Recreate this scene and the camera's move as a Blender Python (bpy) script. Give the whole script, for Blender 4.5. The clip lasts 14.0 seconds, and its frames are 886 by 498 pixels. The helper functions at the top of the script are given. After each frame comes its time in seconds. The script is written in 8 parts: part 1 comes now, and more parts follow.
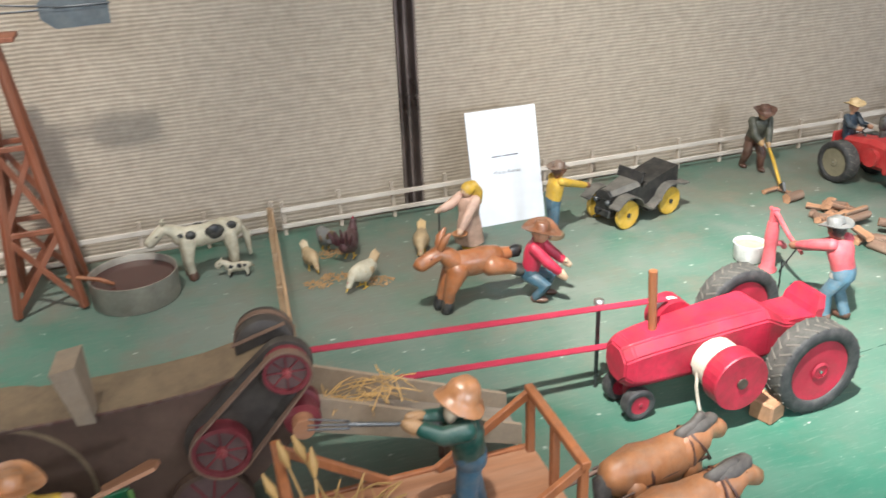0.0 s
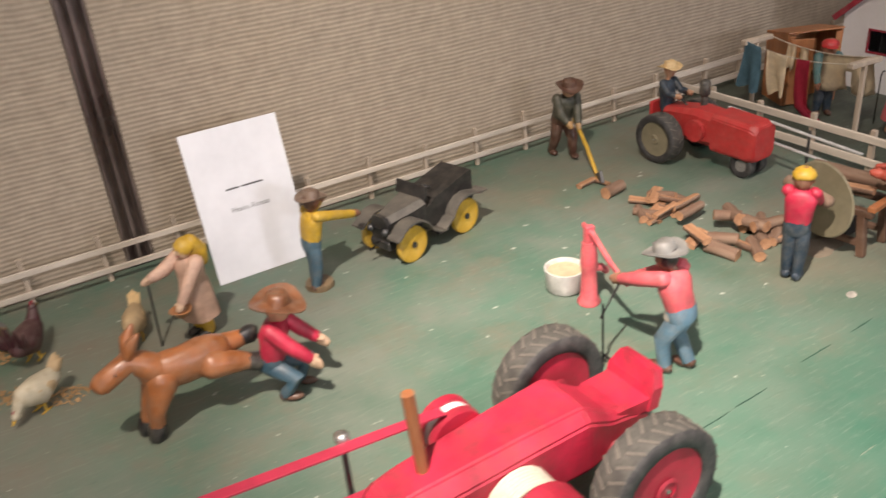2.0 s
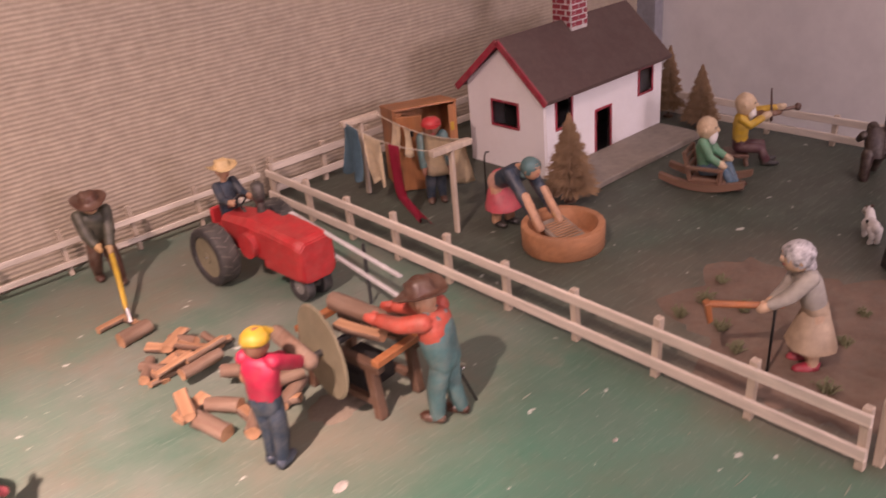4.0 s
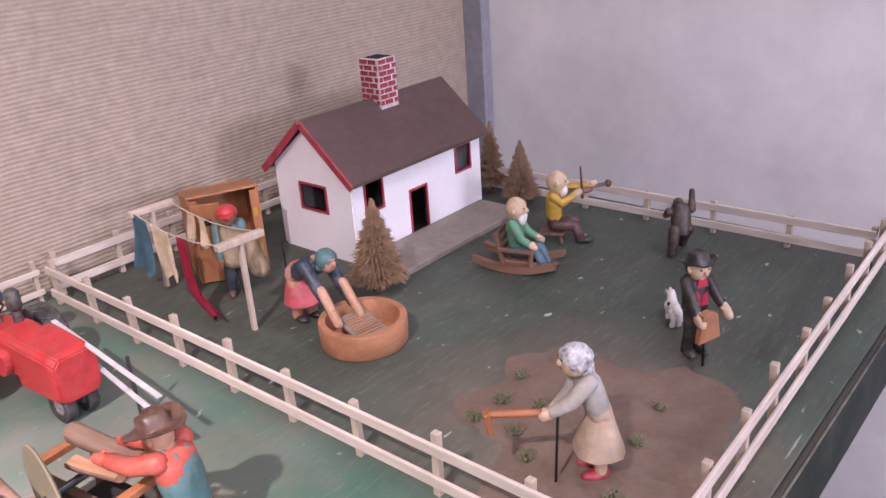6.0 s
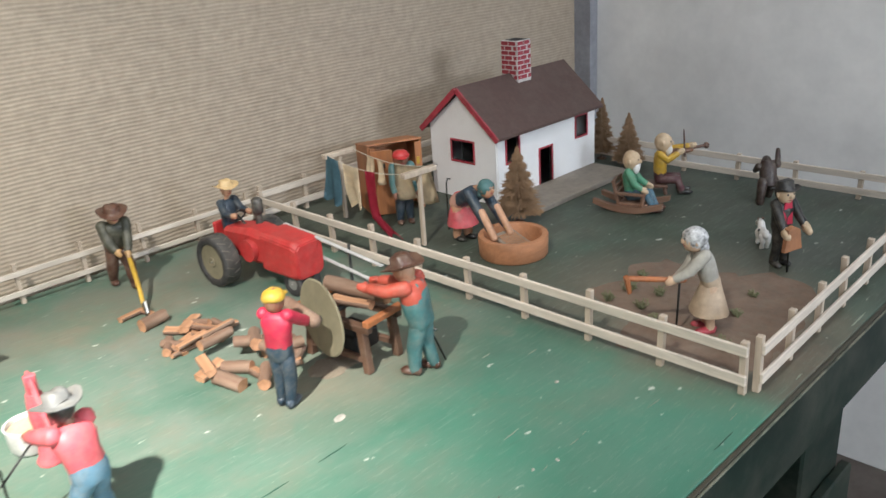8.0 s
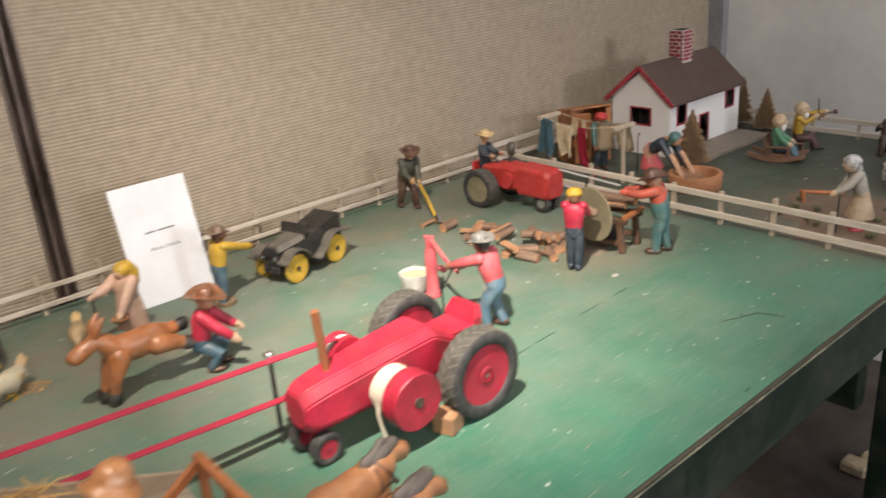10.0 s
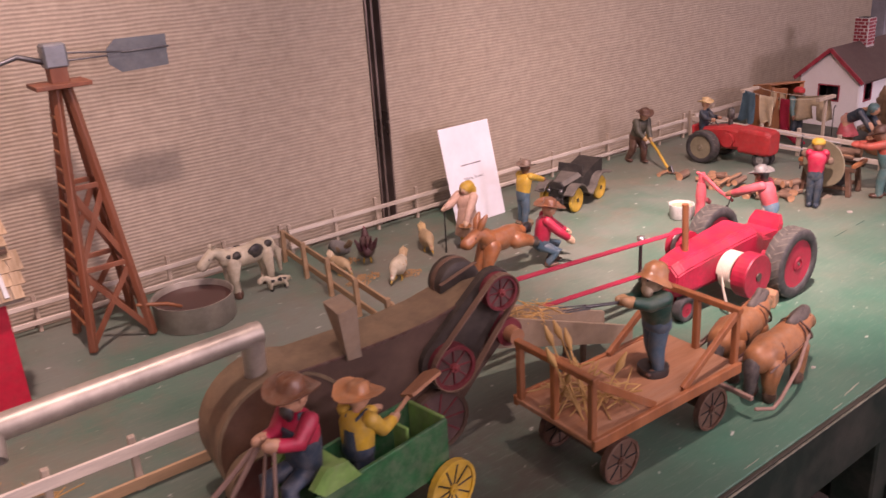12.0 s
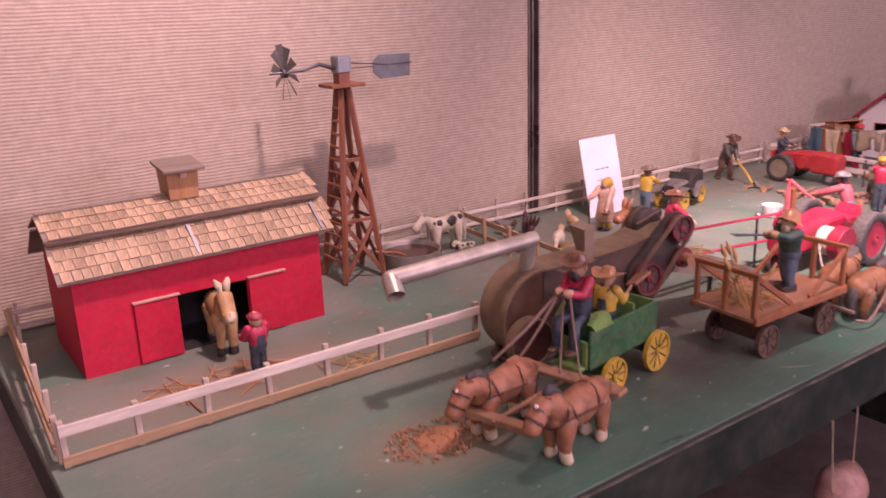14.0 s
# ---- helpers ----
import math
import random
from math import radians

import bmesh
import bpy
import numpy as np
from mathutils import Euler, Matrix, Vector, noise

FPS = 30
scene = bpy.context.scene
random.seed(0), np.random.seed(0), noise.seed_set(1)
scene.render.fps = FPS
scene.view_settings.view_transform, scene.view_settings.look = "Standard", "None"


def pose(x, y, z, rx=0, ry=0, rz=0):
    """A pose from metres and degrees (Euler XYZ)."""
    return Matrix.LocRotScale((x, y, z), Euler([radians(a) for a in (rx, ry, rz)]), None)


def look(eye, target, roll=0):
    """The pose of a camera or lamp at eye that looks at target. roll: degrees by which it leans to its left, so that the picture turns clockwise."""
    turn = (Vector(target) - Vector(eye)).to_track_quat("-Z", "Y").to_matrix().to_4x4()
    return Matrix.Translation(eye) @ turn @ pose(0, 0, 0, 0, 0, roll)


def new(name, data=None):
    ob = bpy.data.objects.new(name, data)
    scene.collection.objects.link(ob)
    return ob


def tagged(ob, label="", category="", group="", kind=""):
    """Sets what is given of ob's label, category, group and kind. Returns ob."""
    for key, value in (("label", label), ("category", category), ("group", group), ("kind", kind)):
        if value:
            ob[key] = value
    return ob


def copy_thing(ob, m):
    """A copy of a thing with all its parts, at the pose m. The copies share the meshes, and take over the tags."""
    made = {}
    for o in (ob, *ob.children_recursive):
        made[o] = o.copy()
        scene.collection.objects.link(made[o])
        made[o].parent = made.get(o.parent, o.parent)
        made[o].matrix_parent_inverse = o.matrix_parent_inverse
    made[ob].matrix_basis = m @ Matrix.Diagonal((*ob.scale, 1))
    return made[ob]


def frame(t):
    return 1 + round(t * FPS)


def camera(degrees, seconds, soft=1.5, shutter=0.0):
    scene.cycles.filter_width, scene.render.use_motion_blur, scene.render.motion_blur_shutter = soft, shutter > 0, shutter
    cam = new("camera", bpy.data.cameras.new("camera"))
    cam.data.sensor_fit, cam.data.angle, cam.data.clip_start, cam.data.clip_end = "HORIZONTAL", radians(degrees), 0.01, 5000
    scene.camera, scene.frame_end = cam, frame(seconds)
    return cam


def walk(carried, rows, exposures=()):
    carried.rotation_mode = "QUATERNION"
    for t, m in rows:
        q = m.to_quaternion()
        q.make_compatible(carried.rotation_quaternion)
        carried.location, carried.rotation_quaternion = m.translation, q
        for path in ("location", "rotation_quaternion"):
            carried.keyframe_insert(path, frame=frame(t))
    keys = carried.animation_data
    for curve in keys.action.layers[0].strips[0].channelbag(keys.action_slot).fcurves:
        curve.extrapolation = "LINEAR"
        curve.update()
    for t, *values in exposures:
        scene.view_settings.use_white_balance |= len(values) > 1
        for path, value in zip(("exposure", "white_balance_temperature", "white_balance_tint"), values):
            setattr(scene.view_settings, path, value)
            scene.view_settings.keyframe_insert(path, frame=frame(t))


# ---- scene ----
cam = camera(56.0, 14.0, soft=1.5, shutter=0.4)
PATH = [
    (0, (0.3575, 0.2338, 1.4237), (1.0688, 2.385, 0.3663), -2.5),
    (0.5, (0.445, 0.3213, 1.415), (1.2737, 2.4312, 0.36), -4.2),
    (1, (0.52, 0.4612, 1.3912), (1.535, 2.475, 0.31), -3.3),
    (1.5, (0.565, 0.5187, 1.3637), (1.6175, 2.4912, 0.2437), -4.1),
    (2, (0.6462, 0.5187, 1.3675), (1.7163, 2.4487, 0.1937), -5.3),
    (2.5, (0.8237, 0.5125, 1.35), (1.9625, 2.4087, 0.1837), -5.1),
    (3, (0.9587, 0.5012, 1.3475), (2.255, 2.2925, 0.1813), -5.7),
    (3.5, (1.0713, 0.5012, 1.335), (2.4675, 2.2262, 0.185), -5.2),
    (4, (1.1937, 0.495, 1.33), (2.6325, 2.21, 0.2163), -5.4),
    (4.2, (1.2312, 0.495, 1.3275), (2.7037, 2.2, 0.2425), -4.9),
    (6.3, (1.3438, 0.465, 1.3363), (3.0775, 1.9737, 0.3538), -4.1),
    (6.5, (1.3225, 0.4637, 1.3338), (3.04, 1.9988, 0.3625), -3.7),
    (7, (1.2363, 0.4462, 1.3288), (2.87, 2.0838, 0.3813), -4.1),
    (7.2, (1.1937, 0.4238, 1.3213), (2.8225, 2.0725, 0.3838), -4.1),
    (9.3, (0.6575, 0.2313, 1.3588), (2.2675, 1.9162, 0.4525), -3.9),
    (9.5, (0.595, 0.2162, 1.3662), (2.1863, 1.9187, 0.4625), -4.6),
    (10, (0.4062, 0.2088, 1.3887), (1.9187, 1.9812, 0.4813), -4.4),
    (10.5, (0.2225, 0.1888, 1.38), (1.6487, 2.025, 0.46), -4.2),
    (11, (0.0775, 0.1837, 1.3925), (1.445, 2.07, 0.485), -4.2),
    (11.5, (-0.0525, 0.2138, 1.4025), (1.3375, 2.09, 0.5062), -3.3),
    (12, (-0.175, 0.2188, 1.4012), (1.2175, 2.0938, 0.51), -3.7),
    (12.5, (-0.2525, 0.1888, 1.4237), (1.0475, 2.1338, 0.5387), -2.5),
    (13, (-0.4188, 0.1537, 1.46), (0.775, 2.1825, 0.6188), -2.7),
    (13.5, (-0.6162, 0.1013, 1.46), (0.6338, 2.1075, 0.6488), -2.3),
    (14, (-0.7237, 0.015, 1.4), (0.6562, 1.965, 0.6625), -1.9),
]
EXPOSURES = [(0.0, 0.33, 5130, 5), (0.5, -0.08, 5500, 4), (1.0, -0.15, 5700, 6), (1.5, -0.18, 5900, 10), (2.5, -0.2, 5880, 22), (3.0, -0.2, 6020, 30), (3.5, -0.15, 6450, 40), (4.0, 0.05, 6700, 50), (4.2, 0.10, 6500, 50), (6.3, 0.73, 5420, 32), (6.5, 0.73, 5500, 29), (7.0, 0.72, 5480, 22), (7.2, 0.65, 5350, 15), (9.3, 0.28, 5250, 2), (9.5, 0.25, 5300, 2), (10.0, 0.02, 5900, 11), (10.5, -0.16, 6200, 12),
             (11.0, 0.0, 6450, 20), (11.5, -0.05, 6450, 38), (12.5, -0.05, 6300, 62), (13.5, 0.1, 6150, 72), (14.0, 0.12, 6350, 74)]
TOP = 0.80          # height of the table top
walk(cam, [(t, look(eye, target, roll)) for t, eye, target, roll in PATH], EXPOSURES)

# ---- light: ceiling spots over the display and a dim lit room, with added fill panels ----
world = bpy.data.worlds.new("room_air")
world.use_nodes = True
world.node_tree.nodes["Background"].inputs["Color"].default_value = (1.0, 0.93, 0.86, 1)
world.node_tree.nodes["Background"].inputs["Strength"].default_value = 0.055
scene.world = world


def spot(name, eye, target, watts, degrees, blend, radius, colour):
    data = bpy.data.lights.new(name, "SPOT")
    data.energy, data.spot_size, data.spot_blend, data.shadow_soft_size, data.color = watts, radians(degrees), blend, radius, colour
    ob = new(name, data)
    ob.matrix_world = look(eye, target)
    return ob


def panel_light(name, x, y, z, sx, sy, watts, colour):
    data = bpy.data.lights.new(name, "AREA")
    data.shape, data.size, data.size_y, data.energy, data.color = "RECTANGLE", sx, sy, watts, colour
    ob = new(name, data)
    ob.matrix_world = pose(x, y, z)
    return ob


WARM = (1.0, 0.83, 0.64)
spot("track_spot_main", (0.32, 0.50, 2.62), (1.20, 1.17, TOP), 202, 55, 1.0, 0.03, WARM)
# second beam added at the main lamp's place for a brighter core
spot("track_spot_narrow", (0.35, 0.50, 2.62), (1.17, 1.09, TOP), 400, 27, 1.0, 0.03, WARM)
spot("track_spot_left", (0.06, 0.70, 2.64), (-0.60, 1.80, TOP + 0.2), 165, 82, 1.0, 0.05, WARM)
# two unseen panels added as fill for the room and the yard end
panel_light("ceiling_light_room", -0.3, -1.6, 2.70, 2.4, 1.2, 63, (1.0, 0.92, 0.84))
panel_light("ceiling_light_right", 2.35, 0.35, 2.70, 0.5, 0.4, 6, (1.0, 0.93, 0.88))
# unseen lamp added to fill the wall, aimed by the chimney's shadow
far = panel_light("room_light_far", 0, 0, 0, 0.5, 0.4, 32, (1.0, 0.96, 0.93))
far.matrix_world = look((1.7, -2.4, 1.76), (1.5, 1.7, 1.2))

# ---- materials ----
def surface(name, colour, rough=0.6, dark=0.75, light=1.12, grain=60.0, stain=7.0, bump=0.15, stretch=(1, 1, 1), metal=0.0, dust=0.0,
            dust_colour=(0.30, 0.26, 0.20), bump_grain=None, coat=0.0, per_piece=0.0, depth=0.0006):
    """Paint, wood, cloth or metal: a base colour with stains at a large scale, grain at a small one, dust on top and fine relief."""
    m = bpy.data.materials.new(name)
    m.use_nodes = True
    nt = m.node_tree
    n, l = nt.nodes, nt.links
    b = n["Principled BSDF"]
    b.inputs["Roughness"].default_value, b.inputs["Metallic"].default_value = rough, metal
    b.inputs["Coat Weight"].default_value, b.inputs["Coat Roughness"].default_value = coat, 0.25
    tc, mp = n.new("ShaderNodeTexCoord"), n.new("ShaderNodeMapping")
    mp.inputs["Scale"].default_value = stretch
    l.new(tc.outputs["Object"], mp.inputs["Vector"])

    def noise_at(scale, detail, rough_n=0.6):
        t = n.new("ShaderNodeTexNoise")
        t.inputs["Scale"].default_value, t.inputs["Detail"].default_value, t.inputs["Roughness"].default_value = scale, detail, rough_n
        l.new(mp.outputs["Vector"], t.inputs["Vector"])
        return t.outputs["Fac"]

    def ramp(fac, lo, hi, c0, c1):
        r = n.new("ShaderNodeValToRGB")
        r.color_ramp.elements[0].position, r.color_ramp.elements[1].position = lo, hi
        r.color_ramp.elements[0].color, r.color_ramp.elements[1].color = (*c0, 1), (*c1, 1)
        l.new(fac, r.inputs["Fac"])
        return r.outputs["Color"]

    def mix(kind, fac, a, c):
        x = n.new("ShaderNodeMix")
        x.data_type, x.blend_type = "RGBA", kind
        if isinstance(fac, float):
            x.inputs["Factor"].default_value = fac
        else:
            l.new(fac, x.inputs["Factor"])
        for v, s in ((a, x.inputs["A"]), (c, x.inputs["B"])):
            if isinstance(v, tuple):
                s.default_value = (*v, 1)
            else:
                l.new(v, s)
        return x.outputs["Result"]

    big = noise_at(stain, 4)
    fine = noise_at(grain, 5, 0.7)
    col = mix("MULTIPLY", 1.0, tuple(colour), ramp(big, 0.3, 0.7, (dark,) * 3, (light,) * 3))
    col = mix("MULTIPLY", 0.8, col, ramp(fine, 0.3, 0.7, (0.78,) * 3, (1.12,) * 3))
    if per_piece:
        oi = n.new("ShaderNodeObjectInfo")
        col = mix("MULTIPLY", 1.0, col, ramp(oi.outputs["Random"], 0.0, 1.0, (1 - per_piece,) * 3, (1 + per_piece * 0.6,) * 3))
    if dust:
        d = noise_at(stain * 2.3, 6, 0.7)
        dm = n.new("ShaderNodeMath")
        dm.operation = "MULTIPLY"
        dm.inputs[1].default_value = dust
        l.new(ramp(d, 0.42, 0.68, (0, 0, 0), (1, 1, 1)), dm.inputs[0])
        col = mix("MIX", dm.outputs[0], col, tuple(dust_colour))
    l.new(col, b.inputs["Base Color"])
    rr = n.new("ShaderNodeMapRange")
    rr.inputs["To Min"].default_value, rr.inputs["To Max"].default_value = max(0.05, rough - 0.12), min(1, rough + 0.14)
    l.new(big, rr.inputs["Value"])
    l.new(rr.outputs["Result"], b.inputs["Roughness"])
    if bump:
        bp = n.new("ShaderNodeBump")
        bp.inputs["Strength"].default_value, bp.inputs["Distance"].default_value = bump, depth
        l.new(noise_at(bump_grain or grain * 0.6, 5, 0.65), bp.inputs["Height"])
        l.new(bp.outputs["Normal"], b.inputs["Normal"])
    return m


def paint(name, colour, rough=0.42, **k):
    rough = rough + 0.07
    k = {**dict(grain=90, stain=30, bump=0.5, dust=0.24, dark=0.62, light=1.12, bump_grain=70, depth=0.0008), **k}
    return surface(name, colour, rough, **k)


def wood(name, colour, rough=0.62, along=0, **k):
    s = [1.0, 1.0, 1.0]
    s[along] = 0.12
    k = {**dict(grain=160, stain=22, bump=0.4, dust=0.12, dark=0.6, light=1.15, depth=0.0005), **k}
    return surface(name, colour, rough, stretch=tuple(s), **k)


M = dict(
    skin=paint("painted_skin", (0.55, 0.30, 0.17), 0.45), pale=paint("pale_painted_skin", (0.62, 0.42, 0.27), 0.45),
    tan=paint("brown_painted_skin", (0.26, 0.11, 0.06), 0.45),
    red=paint("red_paint", (0.48, 0.018, 0.055), 0.40, dust=0.10), jeans=paint("washed_denim_paint", (0.11, 0.20, 0.27), 0.5), palegrey=paint("pale_grey_paint", (0.40, 0.38, 0.33), 0.5), tractorred=paint("dusty_tractor_red_paint", (0.48, 0.018, 0.05), 0.42, stain=19, dark=0.5, dust=0.55, dust_colour=(0.13, 0.03, 0.028)), machdark=surface("grimy_machine_board", (0.040, 0.030, 0.022), 0.65, grain=70, stain=10, dark=0.75, dust=0.12, bump=0.25), smallred=paint("orange_red_paint", (0.44, 0.03, 0.028), 0.4, dark=0.85, dust=0.12), orangestraw=surface("orange_wood_shaving", (0.42, 0.20, 0.085), 0.7, grain=30, bump=0.2), barnred=paint("barn_red_paint", (0.52, 0.008, 0.03), 0.6, dust=0.05, dark=0.88, light=1.05),
    pink=paint("pinkish_red_paint", (0.62, 0.10, 0.12), 0.4), rose=paint("faded_rose_paint", (0.60, 0.33, 0.25), 0.5),
    blue=paint("denim_blue_paint", (0.055, 0.12, 0.17), 0.45), navy=paint("dark_blue_paint", (0.02, 0.04, 0.065), 0.42), teal=paint("teal_paint", (0.07, 0.17, 0.17), 0.42),
    yellow=paint("yellow_paint", (0.60, 0.37, 0.02), 0.45), green=paint("wagon_green_paint", (0.012, 0.115, 0.035), 0.36), ltgreen=paint("light_green_paint", (0.16, 0.33, 0.07), 0.4),
    mint=paint("mint_green_paint", (0.10, 0.30, 0.17), 0.45), coat=paint("dark_green_coat_paint", (0.012, 0.065, 0.045), 0.33), brown=paint("brown_paint", (0.105, 0.045, 0.026), 0.36),
    hatbrown=paint("glossy_brown_hat_paint", (0.17, 0.066, 0.027), 0.24, coat=0.3), hattan=paint("tan_hat_paint", (0.46, 0.20, 0.07), 0.28, coat=0.3), straw=paint("straw_hat_paint", (0.66, 0.47, 0.22), 0.5),
    grey=paint("grey_paint", (0.20, 0.20, 0.19), 0.45), black=paint("black_paint", (0.012, 0.012, 0.013), 0.36, dust=0.25), dull=paint("worn_black_paint", (0.035, 0.034, 0.032), 0.4, dust=0.32),
    white=paint("white_paint", (0.76, 0.74, 0.70), 0.5), cream=paint("cream_paint", (0.68, 0.55, 0.36), 0.55), olive=paint("drab_olive_paint", (0.06, 0.06, 0.04), 0.45),
    dots=paint("speckled_scarf_paint", (0.46, 0.46, 0.46), 0.5, grain=220, stain=160, dark=0.25, light=1.5), mask=paint("cream_face_paint", (0.62, 0.47, 0.30), 0.5, dust=0.3, dust_colour=(0.30, 0.19, 0.10)),
    orangered=paint("faded_orange_red_paint", (0.48, 0.075, 0.042), 0.45), hatgrey=paint("grey_brown_hat_paint", (0.20, 0.135, 0.095), 0.4), coatrose=paint("pale_rose_coat_paint", (0.62, 0.40, 0.29), 0.5), machside=surface("brown_machine_side", (0.086, 0.048, 0.031), 0.6, grain=70, stain=10, dark=0.7, dust=0.25, bump=0.3, dust_colour=(0.15, 0.10, 0.06)), glove=paint("tan_glove_paint", (0.45, 0.255, 0.11), 0.45),
    shoe=paint("brown_shoe_paint", (0.085, 0.035, 0.02), 0.33),
    bay=paint("bay_horse_paint", (0.40, 0.155, 0.065), 0.45, dark=0.42, stain=38), fur=paint("red_brown_calf_paint", (0.36, 0.125, 0.035), 0.33, coat=0.25), mane=paint("dark_mane_paint", (0.045, 0.038, 0.036), 0.5),
    donkey=paint("golden_donkey_paint", (0.52, 0.31, 0.12), 0.45), cow=paint("dirty_white_cow_paint", (0.56, 0.50, 0.36), 0.5, dust=0.3, dust_colour=(0.32, 0.22, 0.10)), strap=paint("leather_strap_paint", (0.075, 0.028, 0.018), 0.5),
    dark=paint("dark_brown_carving_paint", (0.035, 0.017, 0.012), 0.4), hen=paint("hen_feather_paint", (0.46, 0.33, 0.17), 0.55), plum=paint("plum_feather_paint", (0.07, 0.02, 0.025), 0.4),
    orange=wood("orange_stained_wood", (0.33, 0.115, 0.035), 0.5, along=2), bed=wood("wagon_bed_wood", (0.36, 0.165, 0.075), 0.6, dust=0.45, dust_colour=(0.40, 0.25, 0.16)), mill=wood("red_brown_mill_wood", (0.24, 0.075, 0.03), 0.55, along=2),
    tub=wood("tub_wood", (0.42, 0.19, 0.085), 0.6), post=wood("fence_post_wood", (0.56, 0.46, 0.35), 0.7, along=2, dust=0.25), rail=wood("whitewashed_rail", (0.68, 0.60, 0.50), 0.65, dust=0.20, dust_colour=(0.36, 0.26, 0.17)),
    rawrail=wood("bare_fence_rail", (0.42, 0.27, 0.14), 0.65), bark=wood("branch_bark", (0.20, 0.115, 0.072), 0.85, dust=0.35), cut=wood("fresh_cut_wood", (0.40, 0.21, 0.105), 0.75),
    shingle=wood("cedar_shingle", (0.46, 0.33, 0.195), 0.28, along=1, per_piece=0.30, dust=0.35, dust_colour=(0.60, 0.52, 0.42)), cupola=wood("cupola_wood", (0.38, 0.185, 0.07), 0.55, along=2), greywood=wood("grey_weathered_wood", (0.25, 0.20, 0.15), 0.65),
    outwood=wood("outhouse_wood", (0.40, 0.16, 0.055), 0.5, along=2), galvdull=surface("scraped_pale_paint", (0.26, 0.29, 0.22), 0.7, grain=200, bump=0.2), tablegrey=surface("dark_green_scrape", (0.030, 0.085, 0.058), 0.7, grain=200, bump=0.2), rocker=wood("dark_rocker_wood", (0.20, 0.108, 0.066), 0.55), darkwood=wood("dark_saw_wood", (0.11, 0.055, 0.03), 0.6),
    roof=surface("brown_roof_paint", (0.085, 0.05, 0.042), 0.6, grain=120, stain=10, dark=0.85, light=1.1, bump=0.2, dust=0.08), housewhite=surface("white_house_paint", (0.82, 0.81, 0.80), 0.55, grain=900, stain=14, dark=0.97, light=1.02, bump=0.12, dust=0.06, dust_colour=(0.55, 0.45, 0.33)),
    pulleyred=paint("dusty_pulley_red_paint", (0.17, 0.020, 0.026), 0.55, dust=0.3, dust_colour=(0.16, 0.08, 0.065)), dustdisc=surface("dusty_wheel_disc", (0.10, 0.055, 0.048), 0.7, grain=80, stain=14, dust=0.35, dust_colour=(0.18, 0.12, 0.09)),
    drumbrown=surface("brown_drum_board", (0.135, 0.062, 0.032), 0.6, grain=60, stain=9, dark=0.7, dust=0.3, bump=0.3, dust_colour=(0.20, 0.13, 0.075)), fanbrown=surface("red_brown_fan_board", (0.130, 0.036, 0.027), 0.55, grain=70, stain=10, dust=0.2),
    reinleather=surface("dusty_tan_leather", (0.24, 0.155, 0.115), 0.7, grain=120, bump=0.2),
    manegrey=paint("grey_mane_paint", (0.085, 0.072, 0.062), 0.5), chestnut=paint("chestnut_horse_paint", (0.37, 0.155, 0.055), 0.36, dark=0.55, stain=30),
    vanetin=surface("weathered_vane_tin", (0.13, 0.145, 0.15), 0.5, metal=0.35, stain=22, bump=0.1, dust=0.15),
    carblack=paint("black_car_paint", (0.016, 0.015, 0.014), 0.42, dust=0.10), cartop=paint("dusty_black_car_top", (0.085, 0.078, 0.066), 0.5, dust=0.25, dark=0.85, stain=12),
    treadbase=surface("dusty_dark_tread", (0.060, 0.056, 0.049), 0.8, grain=120, stain=25, dark=0.6, dust=0.3, bump=0.4, dust_colour=(0.15, 0.14, 0.115)),
    oldred=paint("dusty_dark_red_paint", (0.24, 0.022, 0.028), 0.5), trimred=paint("red_trim_paint", (0.36, 0.02, 0.045), 0.45), troughwood=surface("dusty_pale_board", (0.30, 0.22, 0.14), 0.75, grain=70, stain=9, dust=0.3), porch=surface("grey_porch_board", (0.22, 0.19, 0.155), 0.75, grain=70, stain=9, dust=0.3), mortar=paint("white_mortar_paint", (0.70, 0.66, 0.63), 0.6), brick=paint("red_brick_paint", (0.34, 0.02, 0.045), 0.5),
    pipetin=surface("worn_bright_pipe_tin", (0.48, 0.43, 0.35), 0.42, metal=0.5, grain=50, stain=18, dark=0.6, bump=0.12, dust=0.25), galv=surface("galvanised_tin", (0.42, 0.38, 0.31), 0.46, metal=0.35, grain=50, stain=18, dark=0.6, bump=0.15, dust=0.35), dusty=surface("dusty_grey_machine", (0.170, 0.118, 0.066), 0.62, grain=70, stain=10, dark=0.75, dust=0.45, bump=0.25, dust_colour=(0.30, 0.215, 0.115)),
    steel=surface("dark_iron", (0.13, 0.13, 0.13), 0.4, metal=0.8, grain=90, stain=20, dark=0.6, bump=0.2), wire=surface("black_wire", (0.02, 0.019, 0.018), 0.45, metal=0.5), vane=surface("grey_vane_tin", (0.24, 0.26, 0.27), 0.42, metal=0.6, stain=22, bump=0.1, dust=0.2),
    tin=surface("bright_tin", (0.55, 0.53, 0.5), 0.25, metal=0.9, bump=0.1), tyre=surface("rubber_tyre", (0.028, 0.027, 0.027), 0.65, grain=90, stain=30, bump=0.4, dust=0.3, dust_colour=(0.15, 0.14, 0.125)),
    tread=surface("dusty_tyre_tread", (0.105, 0.094, 0.078), 0.8, grain=90, stain=30, dark=0.6, bump=0.5, dust=0.3, dust_colour=(0.24, 0.21, 0.16)), mudguard=paint("dusty_black_mudguard_paint", (0.075, 0.072, 0.066), 0.42, dust=0.4),
